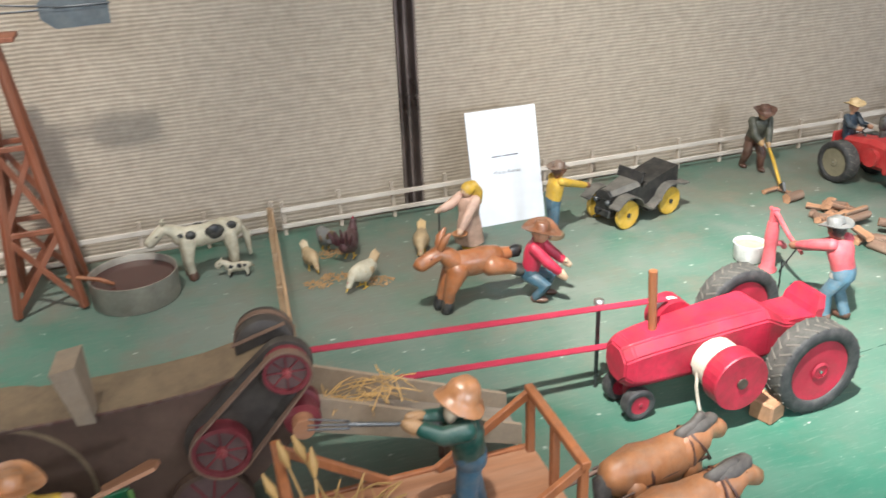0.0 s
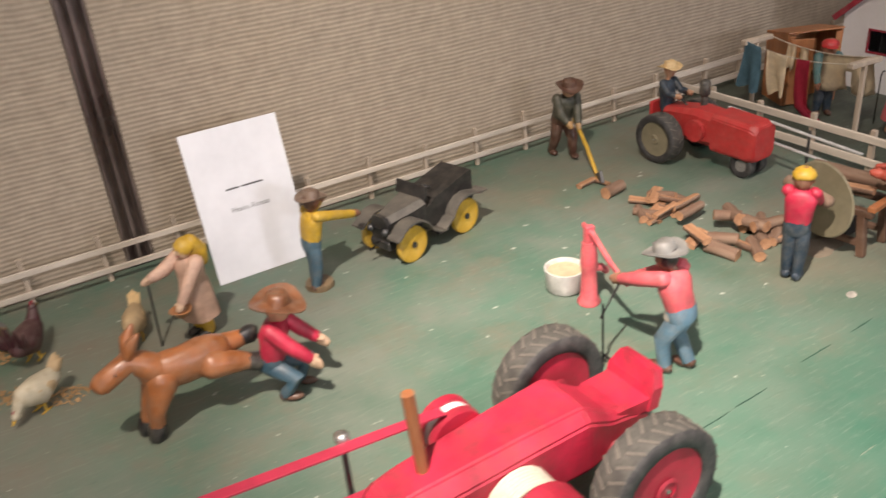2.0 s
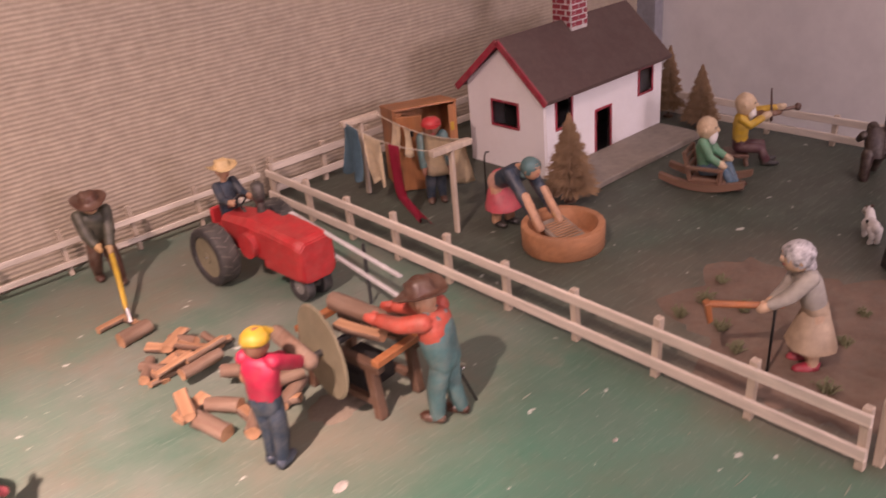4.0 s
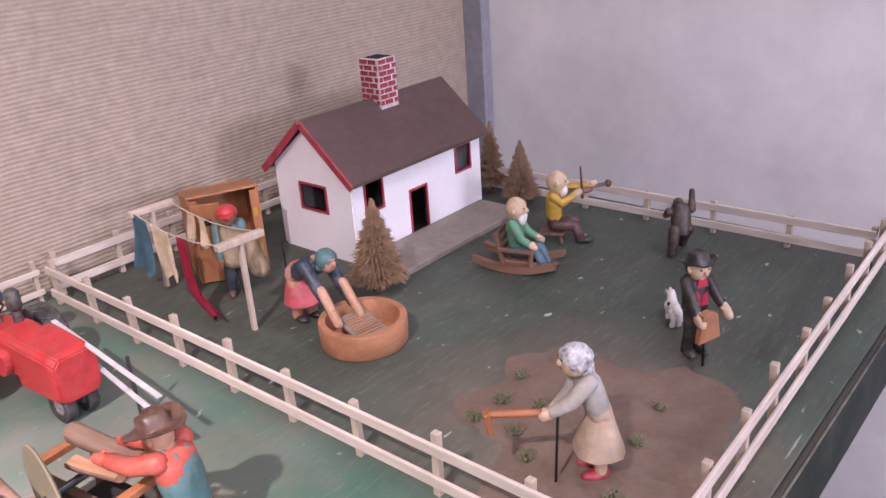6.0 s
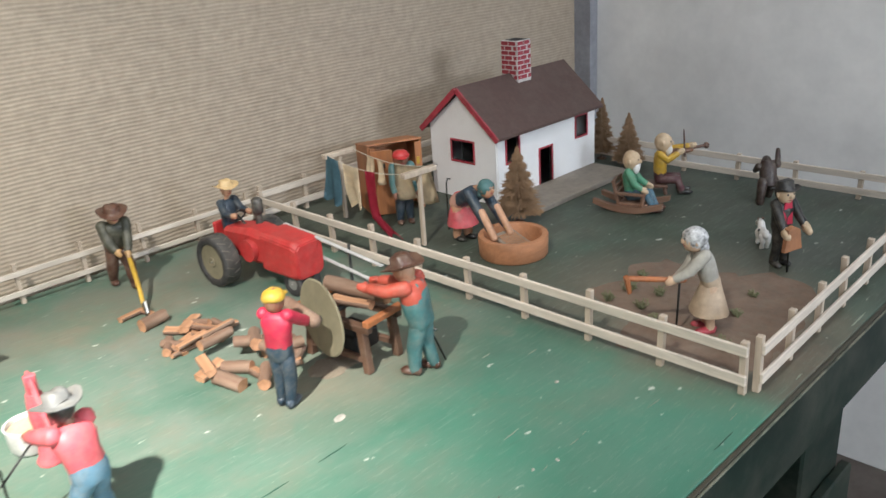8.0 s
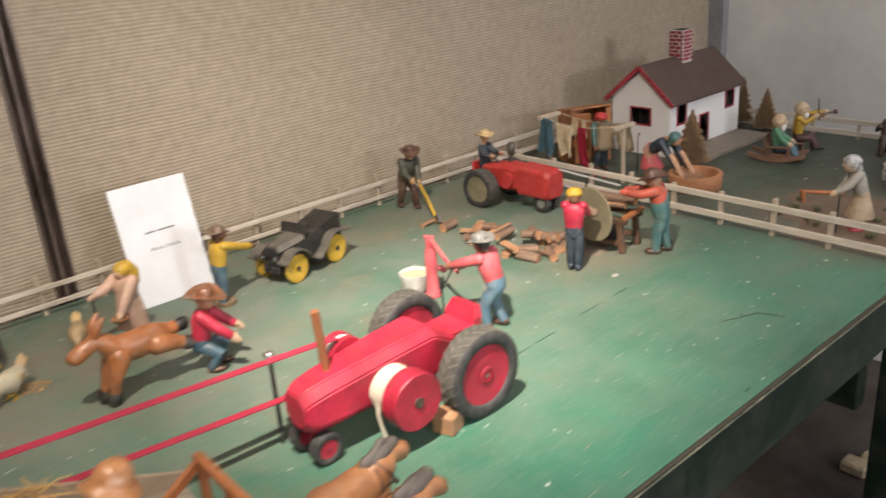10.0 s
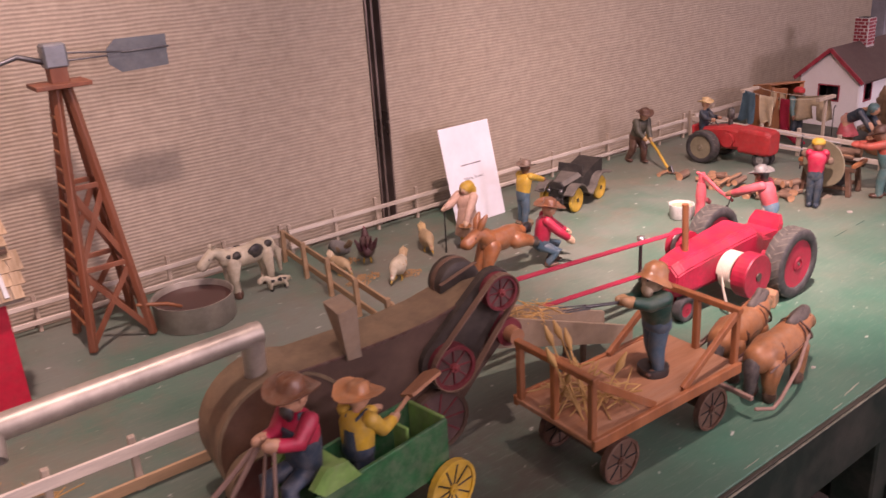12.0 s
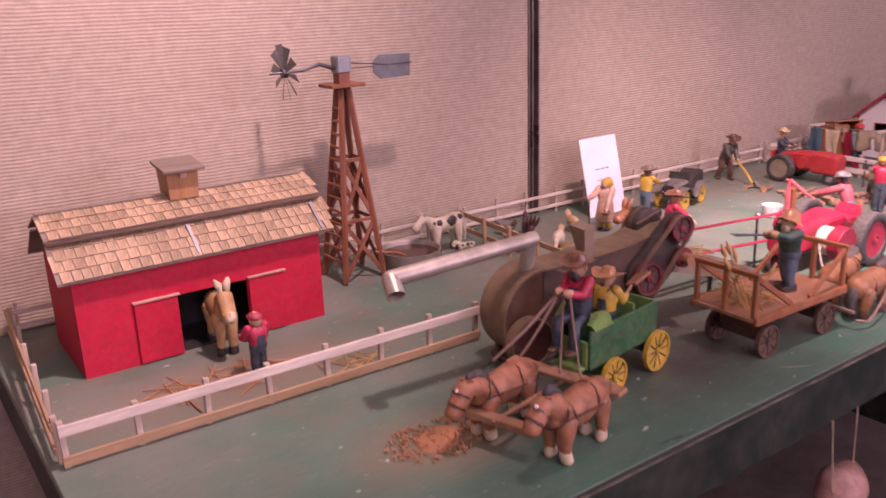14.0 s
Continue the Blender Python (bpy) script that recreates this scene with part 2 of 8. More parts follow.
    edgepale=surface("pale_chipped_edge_paint", (0.075, 0.085, 0.058), 0.7, grain=30, stain=9, dark=0.4, light=1.3, bump=0.3, dust=0.6, dust_colour=(0.26, 0.24, 0.17)),
    skirttan=paint("worn_tan_skirt_paint", (0.50, 0.38, 0.26), 0.55),
    belt=surface("red_belt", (0.36, 0.02, 0.05), 0.55, bump=0.2), webbing=surface("brown_belt", (0.16, 0.095, 0.06), 0.75, bump=0.3), rope=surface("white_cord", (0.56, 0.50, 0.40), 0.8, grain=400, bump=0.6), whitebelt=surface("white_belt", (0.55, 0.54, 0.52), 0.6),
    hay=surface("dry_straw", (0.48, 0.29, 0.09), 0.6, per_piece=0.2, grain=30, bump=0.2), grain=surface("spilled_grain", (0.43, 0.26, 0.11), 0.8, grain=300, bump=0.5), brush=surface("sisal_bristle", (0.29, 0.185, 0.10), 0.85, bump=0.2),
    weed=surface("dry_green_weed", (0.17, 0.17, 0.085), 0.8), soil=surface("brown_garden_soil", (0.175, 0.118, 0.082), 0.95, grain=140, stain=16, bump=0.5, dust=0.35, dust_colour=(0.16, 0.15, 0.115)), sawdust=surface("sawdust", (0.19, 0.155, 0.11), 0.95, grain=300, bump=0.3),
    card=surface("white_paper", (0.80, 0.80, 0.82), 0.4, grain=4, stain=3, dark=0.98, light=1.0, bump=0.0), ink=surface("black_ink", (0.10, 0.10, 0.10), 0.7), water=surface("brown_tank_water", (0.07, 0.03, 0.025), 0.12, stain=20, bump=0.1),
    cloth_blue=surface("blue_cloth", (0.10, 0.19, 0.24), 0.85, bump=0.4), cloth_cream=surface("cream_cloth", (0.78, 0.66, 0.46), 0.85, bump=0.4), cloth_red=surface("red_flannel", (0.42, 0.025, 0.055), 0.85, bump=0.4), edgedark=surface("dark_worn_edge", (0.040, 0.036, 0.022), 0.7, grain=60, stain=12, bump=0.4), sawdisc=surface("tan_saw_disc", (0.21, 0.185, 0.115), 0.55, bump=0.15, dust=0.2),
    # dim: near-black for shade painted into openings, and for small black parts
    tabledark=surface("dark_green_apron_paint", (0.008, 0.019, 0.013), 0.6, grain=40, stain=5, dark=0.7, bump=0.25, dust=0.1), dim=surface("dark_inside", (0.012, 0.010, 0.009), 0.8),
    wallwhite=surface("white_plaster_wall", (0.79, 0.77, 0.735), 0.75, grain=3, stain=0.8, dark=0.96, light=1.02, bump=0.05), floorgrey=surface("grey_concrete_floor", (0.080, 0.062, 0.052), 0.7, grain=25, stain=2, bump=0.2, dust=0.2), ceil=surface("white_ceiling_paint", (0.75, 0.73, 0.70), 0.85, grain=30, stain=2, dark=0.95, bump=0.1),
    channel=surface("dark_anodised_channel", (0.27, 0.21, 0.18), 0.30, metal=0.6, grain=30, stain=8, dark=0.5, bump=0.05), cornergrey=surface("grey_corner_strip", (0.30, 0.30, 0.32), 0.6),
)


def ribbed_wall():
    """Beige wall cloth with uneven level ribs about seven millimetres apart."""
    m = surface("ribbed_wall_cloth", (0.43, 0.355, 0.265), 0.8, grain=45, stain=1.6, dark=0.86, light=1.05, bump=0, dust=0.10, dust_colour=(0.37, 0.28, 0.16))
    n, l = m.node_tree.nodes, m.node_tree.links
    tc, mp = n.new("ShaderNodeTexCoord"), n.new("ShaderNodeMapping")
    l.new(tc.outputs["Object"], mp.inputs["Vector"])
    wv = n.new("ShaderNodeTexWave")
    wv.bands_direction, wv.wave_profile = "Z", "SIN"
    wv.inputs["Scale"].default_value, wv.inputs["Distortion"].default_value = 2 * math.pi / (20 * 0.0070), 2.6
    wv.inputs["Detail"].default_value, wv.inputs["Detail Scale"].default_value = 3, 0.35
    l.new(mp.outputs["Vector"], wv.inputs["Vector"])
    gr = n.new("ShaderNodeTexNoise")
    gr.inputs["Scale"].default_value, gr.inputs["Detail"].default_value = 130, 4
    sq = n.new("ShaderNodeMapping")
    sq.inputs["Scale"].default_value = (0.25, 1, 1)
    l.new(tc.outputs["Object"], sq.inputs["Vector"])
    l.new(sq.outputs["Vector"], gr.inputs["Vector"])
    add = n.new("ShaderNodeMath")
    add.operation = "MULTIPLY_ADD"
    add.inputs[1].default_value = 0.55
    l.new(gr.outputs["Fac"], add.inputs[0])
    l.new(wv.outputs["Fac"], add.inputs[2])
    bp = n.new("ShaderNodeBump")
    bp.inputs["Strength"].default_value, bp.inputs["Distance"].default_value = 0.42, 0.0018
    l.new(add.outputs[0], bp.inputs["Height"])
    l.new(bp.outputs["Normal"], n["Principled BSDF"].inputs["Normal"])
    return m


def table_green():
    """Teal-green painted board: brush strokes along it, grey dust in drifts, pale chips and dark scratches."""
    m = bpy.data.materials.new("worn_green_table_paint")
    m.use_nodes = True
    n, l = m.node_tree.nodes, m.node_tree.links
    b = n["Principled BSDF"]
    tc = n.new("ShaderNodeTexCoord")

    def noise_at(scale, detail, rough, stretch=(1, 1, 1), turn=0.0):
        mp, t = n.new("ShaderNodeMapping"), n.new("ShaderNodeTexNoise")
        mp.inputs["Scale"].default_value, mp.inputs["Rotation"].default_value = stretch, (0, 0, radians(turn))
        t.inputs["Scale"].default_value, t.inputs["Detail"].default_value, t.inputs["Roughness"].default_value = scale, detail, rough
        l.new(tc.outputs["Object"], mp.inputs["Vector"])
        l.new(mp.outputs["Vector"], t.inputs["Vector"])
        return t.outputs["Fac"]

    def step(fac, lo, hi, a=0.0, c=1.0):
        r = n.new("ShaderNodeMapRange")
        for key, v in (("From Min", lo), ("From Max", hi), ("To Min", a), ("To Max", c)):
            r.inputs[key].default_value = v
        l.new(fac, r.inputs["Value"])
        return r.outputs["Result"]

    def mix(fac, a, c):
        x = n.new("ShaderNodeMix")
        x.data_type = "RGBA"
        l.new(fac, x.inputs["Factor"])
        for v, s in ((a, x.inputs["A"]), (c, x.inputs["B"])):
            if isinstance(v, tuple):
                s.default_value = (*v, 1)
            else:
                l.new(v, s)
        return x.outputs["Result"]

    def math_node(op, a, c):
        x = n.new("ShaderNodeMath")
        x.operation, x.use_clamp = op, True
        for v, s in ((a, x.inputs[0]), (c, x.inputs[1])):
            if isinstance(v, float):
                s.default_value = v
            else:
                l.new(v, s)
        return x.outputs[0]

    col = mix(step(noise_at(3.2, 4, 0.6), 0.35, 0.65), (0.019, 0.096, 0.060), (0.041, 0.166, 0.105))
    col = mix(step(noise_at(26, 4, 0.7, (0.16, 1, 1), 3), 0.42, 0.75, 0, 0.45), col, (0.075, 0.160, 0.112))
    sep = n.new("ShaderNodeSeparateXYZ")
    l.new(tc.outputs["Object"], sep.inputs["Vector"])
    far = step(sep.outputs["Y"], 0.72, 1.30)
    dust = math_node("MULTIPLY", step(noise_at(5.5, 6, 0.65), 0.25, 0.62), step(far, 0, 1, 0.22, 0.95))
    col = mix(dust, col, (0.165, 0.180, 0.145))
    brown = math_node("MULTIPLY", step(noise_at(9.0, 5, 0.7), 0.50, 0.68), step(far, 0, 1, 0.10, 0.7))
    col = mix(brown, col, (0.165, 0.145, 0.105))
    yard = math_node("MULTIPLY", step(sep.outputs["X"], 1.80, 1.84), step(noise_at(6.0, 5, 0.65), 0.20, 0.60, 0.55, 0.92))
    col = mix(yard, col, (0.045, 0.050, 0.036))
    rough_edge = noise_at(14.0, 6, 0.7)
    # ragged ellipses of tint; two dark brown ones lie round wagons and threshing machine
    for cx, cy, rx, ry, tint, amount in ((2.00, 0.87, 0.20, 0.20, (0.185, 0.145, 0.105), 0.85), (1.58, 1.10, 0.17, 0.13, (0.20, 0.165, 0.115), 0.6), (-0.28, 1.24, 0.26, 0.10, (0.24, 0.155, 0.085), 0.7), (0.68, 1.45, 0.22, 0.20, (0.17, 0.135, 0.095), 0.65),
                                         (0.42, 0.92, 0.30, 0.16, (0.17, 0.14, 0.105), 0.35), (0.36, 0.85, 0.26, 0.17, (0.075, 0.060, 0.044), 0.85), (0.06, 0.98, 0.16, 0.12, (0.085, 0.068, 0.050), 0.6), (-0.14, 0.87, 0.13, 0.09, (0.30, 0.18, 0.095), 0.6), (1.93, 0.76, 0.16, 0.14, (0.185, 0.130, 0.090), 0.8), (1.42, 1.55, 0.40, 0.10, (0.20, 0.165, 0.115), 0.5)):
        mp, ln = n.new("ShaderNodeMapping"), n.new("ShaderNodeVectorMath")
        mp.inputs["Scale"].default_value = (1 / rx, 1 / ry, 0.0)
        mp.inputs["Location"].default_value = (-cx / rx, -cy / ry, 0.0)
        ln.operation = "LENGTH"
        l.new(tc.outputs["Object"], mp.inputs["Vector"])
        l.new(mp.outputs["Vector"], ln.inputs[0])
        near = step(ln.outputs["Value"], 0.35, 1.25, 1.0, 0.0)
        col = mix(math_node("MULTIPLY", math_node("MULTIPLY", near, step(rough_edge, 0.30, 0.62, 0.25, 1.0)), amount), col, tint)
    col = mix(step(noise_at(60, 5, 0.8, (0.10, 1, 1), 4), 0.52, 0.85, 0, 0.30), col, (0.17, 0.215, 0.165))
    col = mix(step(noise_at(190, 4, 0.8, (0.14, 1, 1), 4), 0.54, 0.78, 0, 0.45), col, (0.25, 0.285, 0.225))
    col = mix(step(noise_at(150, 4, 0.8, (0.18, 1, 1), 6), 0.57, 0.80, 0, 0.45), col, (0.030, 0.070, 0.052))
    col = mix(step(noise_at(75, 3, 0.5, (0.5, 1, 1), 8), 0.69, 0.74, 0, 0.75), col, (0.50, 0.52, 0.45))
    col = mix(step(noise_at(34, 2, 0.4, (0.10, 1, 1), 5), 0.76, 0.79, 0, 0.7), col, (0.03, 0.05, 0.04))
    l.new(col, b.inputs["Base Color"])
    l.new(math_node("ADD", step(noise_at(7, 4, 0.6), 0.3, 0.7, 0.33, 0.5), math_node("MULTIPLY", dust, 0.3)), b.inputs["Roughness"])
    bp = n.new("ShaderNodeBump")
    bp.inputs["Strength"].default_value, bp.inputs["Distance"].default_value = 0.3, 0.0008
    l.new(noise_at(60, 5, 0.7, (0.08, 1, 1), 3), bp.inputs["Height"])
    l.new(bp.outputs["Normal"], b.inputs["Normal"])
    return m


M["tabledark"].node_tree.nodes["Principled BSDF"].inputs["Specular IOR Level"].default_value = 0.2
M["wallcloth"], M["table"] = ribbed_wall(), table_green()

# ---- mesh helpers: each adds a closed piece to a bmesh, with a material slot ----
def solid(bm, verts, faces, slot, smooth=False):
    vs = [bm.verts.new(v) for v in verts]
    for f in faces:
        try:
            face = bm.faces.new([vs[i] for i in f])
        except ValueError:
            continue
        face.material_index, face.smooth = slot, smooth
    return vs


def box(bm, x0, x1, y0, y1, z0, z1, slot=0, bevel=None, m=None):
    """A box with chamfered edges."""
    c = Vector(((x0 + x1) / 2, (y0 + y1) / 2, (z0 + z1) / 2))
    h = Vector((abs(x1 - x0) / 2, abs(y1 - y0) / 2, abs(z1 - z0) / 2))
    e = min(h) * 0.25 if bevel is None else min(bevel, min(h) * 0.9)
    vs, idx = [], {}
    for sx in (-1, 1):
        for sy in (-1, 1):
            for sz in (-1, 1):
                for ax in range(3):
                    p = [sx * (h[0] - e), sy * (h[1] - e), sz * (h[2] - e)]
                    p[ax] = (sx, sy, sz)[ax] * h[ax]
                    idx[sx, sy, sz, ax] = len(vs)
                    v = c + Vector(p)
                    vs.append(m @ v if m else v)
    fs = []
    for ax in range(3):
        a, b2 = [i for i in range(3) if i != ax]
        for s in (-1, 1):
            loop = []
            for p, q in ((-1, -1), (1, -1), (1, 1), (-1, 1)):
                k = [0, 0, 0]
                k[ax], k[a], k[b2] = s, p, q
                loop.append(idx[(*k, ax)])
            fs.append(loop)
            for p in (-1, 1):          # chamfer between this face and its neighbours, once
                if a > ax:
                    k0, k1 = [0, 0, 0], [0, 0, 0]
                    for k, q in ((k0, -1), (k1, 1)):
                        k[ax], k[a], k[b2] = s, p, q
                    fs.append([idx[(*k0, ax)], idx[(*k1, ax)], idx[(*k1, a)], idx[(*k0, a)]])
                if b2 > ax:
                    k0, k1 = [0, 0, 0], [0, 0, 0]
                    for k, q in ((k0, -1), (k1, 1)):
                        k[ax], k[b2], k[a] = s, p, q
                    fs.append([idx[(*k0, ax)], idx[(*k1, ax)], idx[(*k1, b2)], idx[(*k0, b2)]])
    for sx in (-1, 1):
        for sy in (-1, 1):
            for sz in (-1, 1):
                fs.append([idx[sx, sy, sz, 0], idx[sx, sy, sz, 1], idx[sx, sy, sz, 2]])
    return solid(bm, vs, fs, slot)


def bar(bm, p, q, w, h, slot=0, up=(0, 0, 1)):
    """A squared bar from p to q, w wide and h high."""
    p, q, up = Vector(p), Vector(q), Vector(up)
    d = (q - p).normalized()
    side = d.cross(up)
    if side.length < 1e-4:
        side = d.cross(Vector((1, 0, 0)))
    side.normalize()
    up2 = side.cross(d)
    m = Matrix((d, side, up2)).transposed().to_4x4()
    m.translation = (p + q) / 2
    k = (q - p).length / 2
    return box(bm, -k, k, -w / 2, w / 2, -h / 2, h / 2, slot, None, m)


def limb(bm, pts, radii, slot=0, n=9, flat=1.0, smooth=True, round_end=True):
    """A rounded tube through pts, with a radius at each."""
    pts = [Vector(p) for p in pts]
    rings, vs = [], []
    d0 = (pts[1] - pts[0]).normalized()
    ref = Vector((0, 0, 1)) if abs(d0.z) < 0.9 else Vector((1, 0, 0))
    side = d0.cross(ref).normalized()
    stations = []
    for i, p in enumerate(pts):
        d = (pts[min(i + 1, len(pts) - 1)] - pts[max(i - 1, 0)]).normalized()
        stations.append((p, d, radii[i]))
    if round_end:
        p, d, r = stations[0]
        stations[0:0] = [(p - d * r * 0.8, d, r * 0.45), (p - d * r * 0.5, d, r * 0.8)]
        p, d, r = stations[-1]
        stations += [(p + d * r * 0.5, d, r * 0.8), (p + d * r * 0.8, d, r * 0.45)]
    for p, d, r in stations:
        side = (side - d * side.dot(d)).normalized()
        up = d.cross(side)
        ring = []
        for k in range(n):
            a = 2 * math.pi * k / n
            ring.append(len(vs))
            vs.append(p + side * (math.cos(a) * r * flat) + up * (math.sin(a) * r))
        rings.append(ring)
    fs = [[a[k], a[(k + 1) % n], b[(k + 1) % n], b[k]] for a, b in zip(rings, rings[1:]) for k in range(n)]
    fs += [rings[0][::-1], rings[-1]]
    return solid(bm, vs, fs, slot, smooth)


def rod(bm, p, q, r, slot=0, n=8, r2=None):
    """A straight round rod with flat ends."""
    return limb(bm, [p, q], [r, r if r2 is None else r2], slot, n, round_end=False)


def ball(bm, c, size, slot=0, m=None, n=12, rows=8):
    """An egg of half-sizes size about c; m turns it."""
    c = Vector(c)
    vs, rings = [], []
    for i in range(1, rows):
        a = math.pi * i / rows
        ring = []
        for k in range(n):
            b = 2 * math.pi * k / n
            v = Vector((size[0] * math.sin(a) * math.cos(b), size[1] * math.sin(a) * math.sin(b), size[2] * math.cos(a)))
            ring.append(len(vs))
            vs.append(c + (m.to_3x3() @ v if m else v))
        rings.append(ring)
    fs = [[a[k], b[k], b[(k + 1) % n], a[(k + 1) % n]] for a, b in zip(rings, rings[1:]) for k in range(n)]
    for z, ring, turn in ((size[2], rings[0], 1), (-size[2], rings[-1], -1)):
        v = Vector((0, 0, z))
        top = len(vs)
        vs.append(c + (m.to_3x3() @ v if m else v))
        fs += [[top, ring[k], ring[(k + 1) % n]][::turn] for k in range(n)]
    return solid(bm, vs, fs, slot, True)


def lathe(bm, profile, slot=0, n=20, m=None, squash=1.0, closed=False, smooth=True):
    """Turns a profile of (radius, height) about z; m places it. closed: the profile is a loop."""
    vs, rings = [], []
    for r, z in profile:
        ring = []
        for k in range(n):
            a = 2 * math.pi * k / n
            v = Vector((max(r, 1e-5) * math.cos(a), max(r, 1e-5) * math.sin(a) * squash, z))
            ring.append(len(vs))
            vs.append(m @ v if m else v)
        rings.append(ring)
    pairs = list(zip(rings, rings[1:])) + ([(rings[-1], rings[0])] if closed else [])
    fs = [[a[k], a[(k + 1) % n], b[(k + 1) % n], b[k]] for a, b in pairs for k in range(n)]
    if not closed:
        fs += [rings[0][::-1], rings[-1]]
    return solid(bm, vs, fs, slot, smooth)


def plate(bm, outline, thick, slot=0, m=None):
    """A flat plate from an outline in x, z; thick along y."""
    k = len(outline)
    vs = [Vector((x, -thick / 2, z)) for x, z in outline] + [Vector((x, thick / 2, z)) for x, z in outline]
    if m:
        vs = [m @ v for v in vs]
    fs = [list(range(k)), list(range(2 * k - 1, k - 1, -1))] + [[i, i + k, (i + 1) % k + k, (i + 1) % k] for i in range(k)]
    return solid(bm, vs, fs, slot)


def part(name, bm, mats, parent=None, label="", m=None):
    """Links a bmesh as one mesh object, under a thing or a part."""
    bmesh.ops.recalc_face_normals(bm, faces=bm.faces)
    for e in bm.edges:                      # turned rims and rod ends stay crisp
        if len(e.link_faces) == 2 and e.calc_face_angle() > 1.08:
            e.smooth = False
    me = bpy.data.meshes.new(name)
    bm.to_mesh(me)
    bm.free()
    for x in mats if isinstance(mats, (list, tuple)) else [mats]:
        me.materials.append(M[x] if isinstance(x, str) else x)
    ob = new(name, me)
    if parent:
        ob.parent = parent
    if m:
        ob.matrix_basis = m
    if label:
        ob["label"] = label
    return ob


def twin(ob, parent, m):
    """Another object on the same mesh: a repeated part."""
    o = new(ob.name.split(".")[0], ob.data)
    o.parent, o.matrix_basis = parent, m
    if "label" in ob:
        o["label"] = ob["label"]
    return o


def thing(name, m, label, category, group="", kind=""):
    return tagged(new(name), label, category, group, kind) if m is None else place(tagged(new(name), label, category, group, kind), m)


def place(ob, m):
    ob.empty_display_size = 0.02
    ob.matrix_basis = m
    return ob


def start():
    return bmesh.new()


def yaw_at(x, y, yaw=0.0, z=TOP):
    return pose(x, y, z, 0, 0, yaw)

# ---- the room ----
WALL_Y, EAST_X, WEST_X, SOUTH_Y, CEIL_Z = 1.712, 2.925, -3.4, -2.6, 2.75
SEAM0, SEAM1 = 0.772, 0.812


def slab(name, x0, x1, y0, y1, z0, z1, mat, label, category):
    bm = start()
    box(bm, x0, x1, y0, y1, z0, z1, 0, 0.001)
    return tagged(part(name, bm, mat), label, category, kind="structure")


slab("floor", WEST_X - 0.1, EAST_X + 0.1, SOUTH_Y - 0.1, WALL_Y + 0.1, -0.08, 0.0, "floorgrey", "grey concrete floor under the display table", "floor")
slab("ceiling", WEST_X - 0.1, EAST_X + 0.1, SOUTH_Y - 0.1, WALL_Y + 0.1, CEIL_Z, CEIL_Z + 0.08, "ceil", "plain white ceiling over the room", "ceiling")
slab("wall_north", WEST_X, SEAM0, WALL_Y, WALL_Y + 0.08, 0.0, CEIL_Z, "wallcloth", "beige ribbed cloth wall panel beside a channel", "wall")
slab("wall_north_panel", SEAM1, EAST_X - 0.035, WALL_Y, WALL_Y + 0.08, 0.0, CEIL_Z, "wallcloth", "beige ribbed cloth wall panel behind the farm", "wall")
slab("wall_east", EAST_X, EAST_X + 0.08, SOUTH_Y, WALL_Y + 0.08, 0.0, CEIL_Z, "wallwhite", "smooth white wall at the end of the table", "wall")
slab("wall_west", WEST_X - 0.08, WEST_X, SOUTH_Y, WALL_Y + 0.08, 0.0, CEIL_Z, "wallwhite", "plain pale wall across the room", "wall")
slab("wall_south", WEST_X, EAST_X, SOUTH_Y - 0.08, SOUTH_Y, 0.0, CEIL_Z, "wallwhite", "plain pale wall behind the viewer", "wall")
# plain grey strip standing upright in the wall corner
slab("trim_corner", EAST_X - 0.034, EAST_X - 0.001, WALL_Y - 0.050, WALL_Y + 0.07, 0.0, CEIL_Z, "cornergrey", "grey strip in the corner of the walls", "trim")

# the metal channel between the two wall panels
bm = start()
box(bm, SEAM0 + 0.001, SEAM1 - 0.001, WALL_Y + 0.030, WALL_Y + 0.06, 0.0, CEIL_Z, 0, 0.0005)
box(bm, SEAM0 + 0.001, SEAM0 + 0.005, WALL_Y - 0.003, WALL_Y + 0.03, 0.0, CEIL_Z, 0, 0.0005)
box(bm, SEAM1 - 0.005, SEAM1 - 0.001, WALL_Y - 0.003, WALL_Y + 0.03, 0.0, CEIL_Z, 0, 0.0005)
box(bm, 0.7895, 0.7945, WALL_Y + 0.002, WALL_Y + 0.03, 0.0, CEIL_Z, 0, 0.0005)
tagged(part("trim_channel", bm, "channel"), "shiny dark metal channel between two wall panels", "trim", kind="structure")

# ---- the display table ----
TX0, TX1, TY0, TY1 = -0.592, 2.615, 0.675, 1.706
table = thing("display_table", pose(0, 0, 0), "long worn green painted display table along the wall", "table")
bm = start()
box(bm, TX0, TX1, TY0 - 0.0195, TY1, TOP - 0.018, TOP, 0, 0.0015)
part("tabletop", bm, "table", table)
bm = start()
box(bm, TX0, TX1, TY0 - 0.028, TY0 - 0.0125, TOP - 0.098, TOP - 0.003, 0, 0.002)
part("apron", bm, "tabledark", table, "dark green front apron board")
bm = start()
box(bm, TX0 + 0.001, TX0 + 0.019, TY0 + 0.004, TY1 - 0.002, TOP - 0.098, TOP - 0.0195, 0, 0.002)
part("apron", bm, "tabledark", table)
bm = start()
box(bm, TX1 - 0.019, TX1 - 0.001, TY0 + 0.004, TY1 - 0.002, TOP - 0.098, TOP - 0.0195, 0, 0.002)
part("apron", bm, "tabledark", table)
bm = start()
box(bm, TX0, TX1, TY0 - 0.0258, TY0 - 0.0202, TOP - 0.0028, TOP - 0.0006, 0, 0.0008)
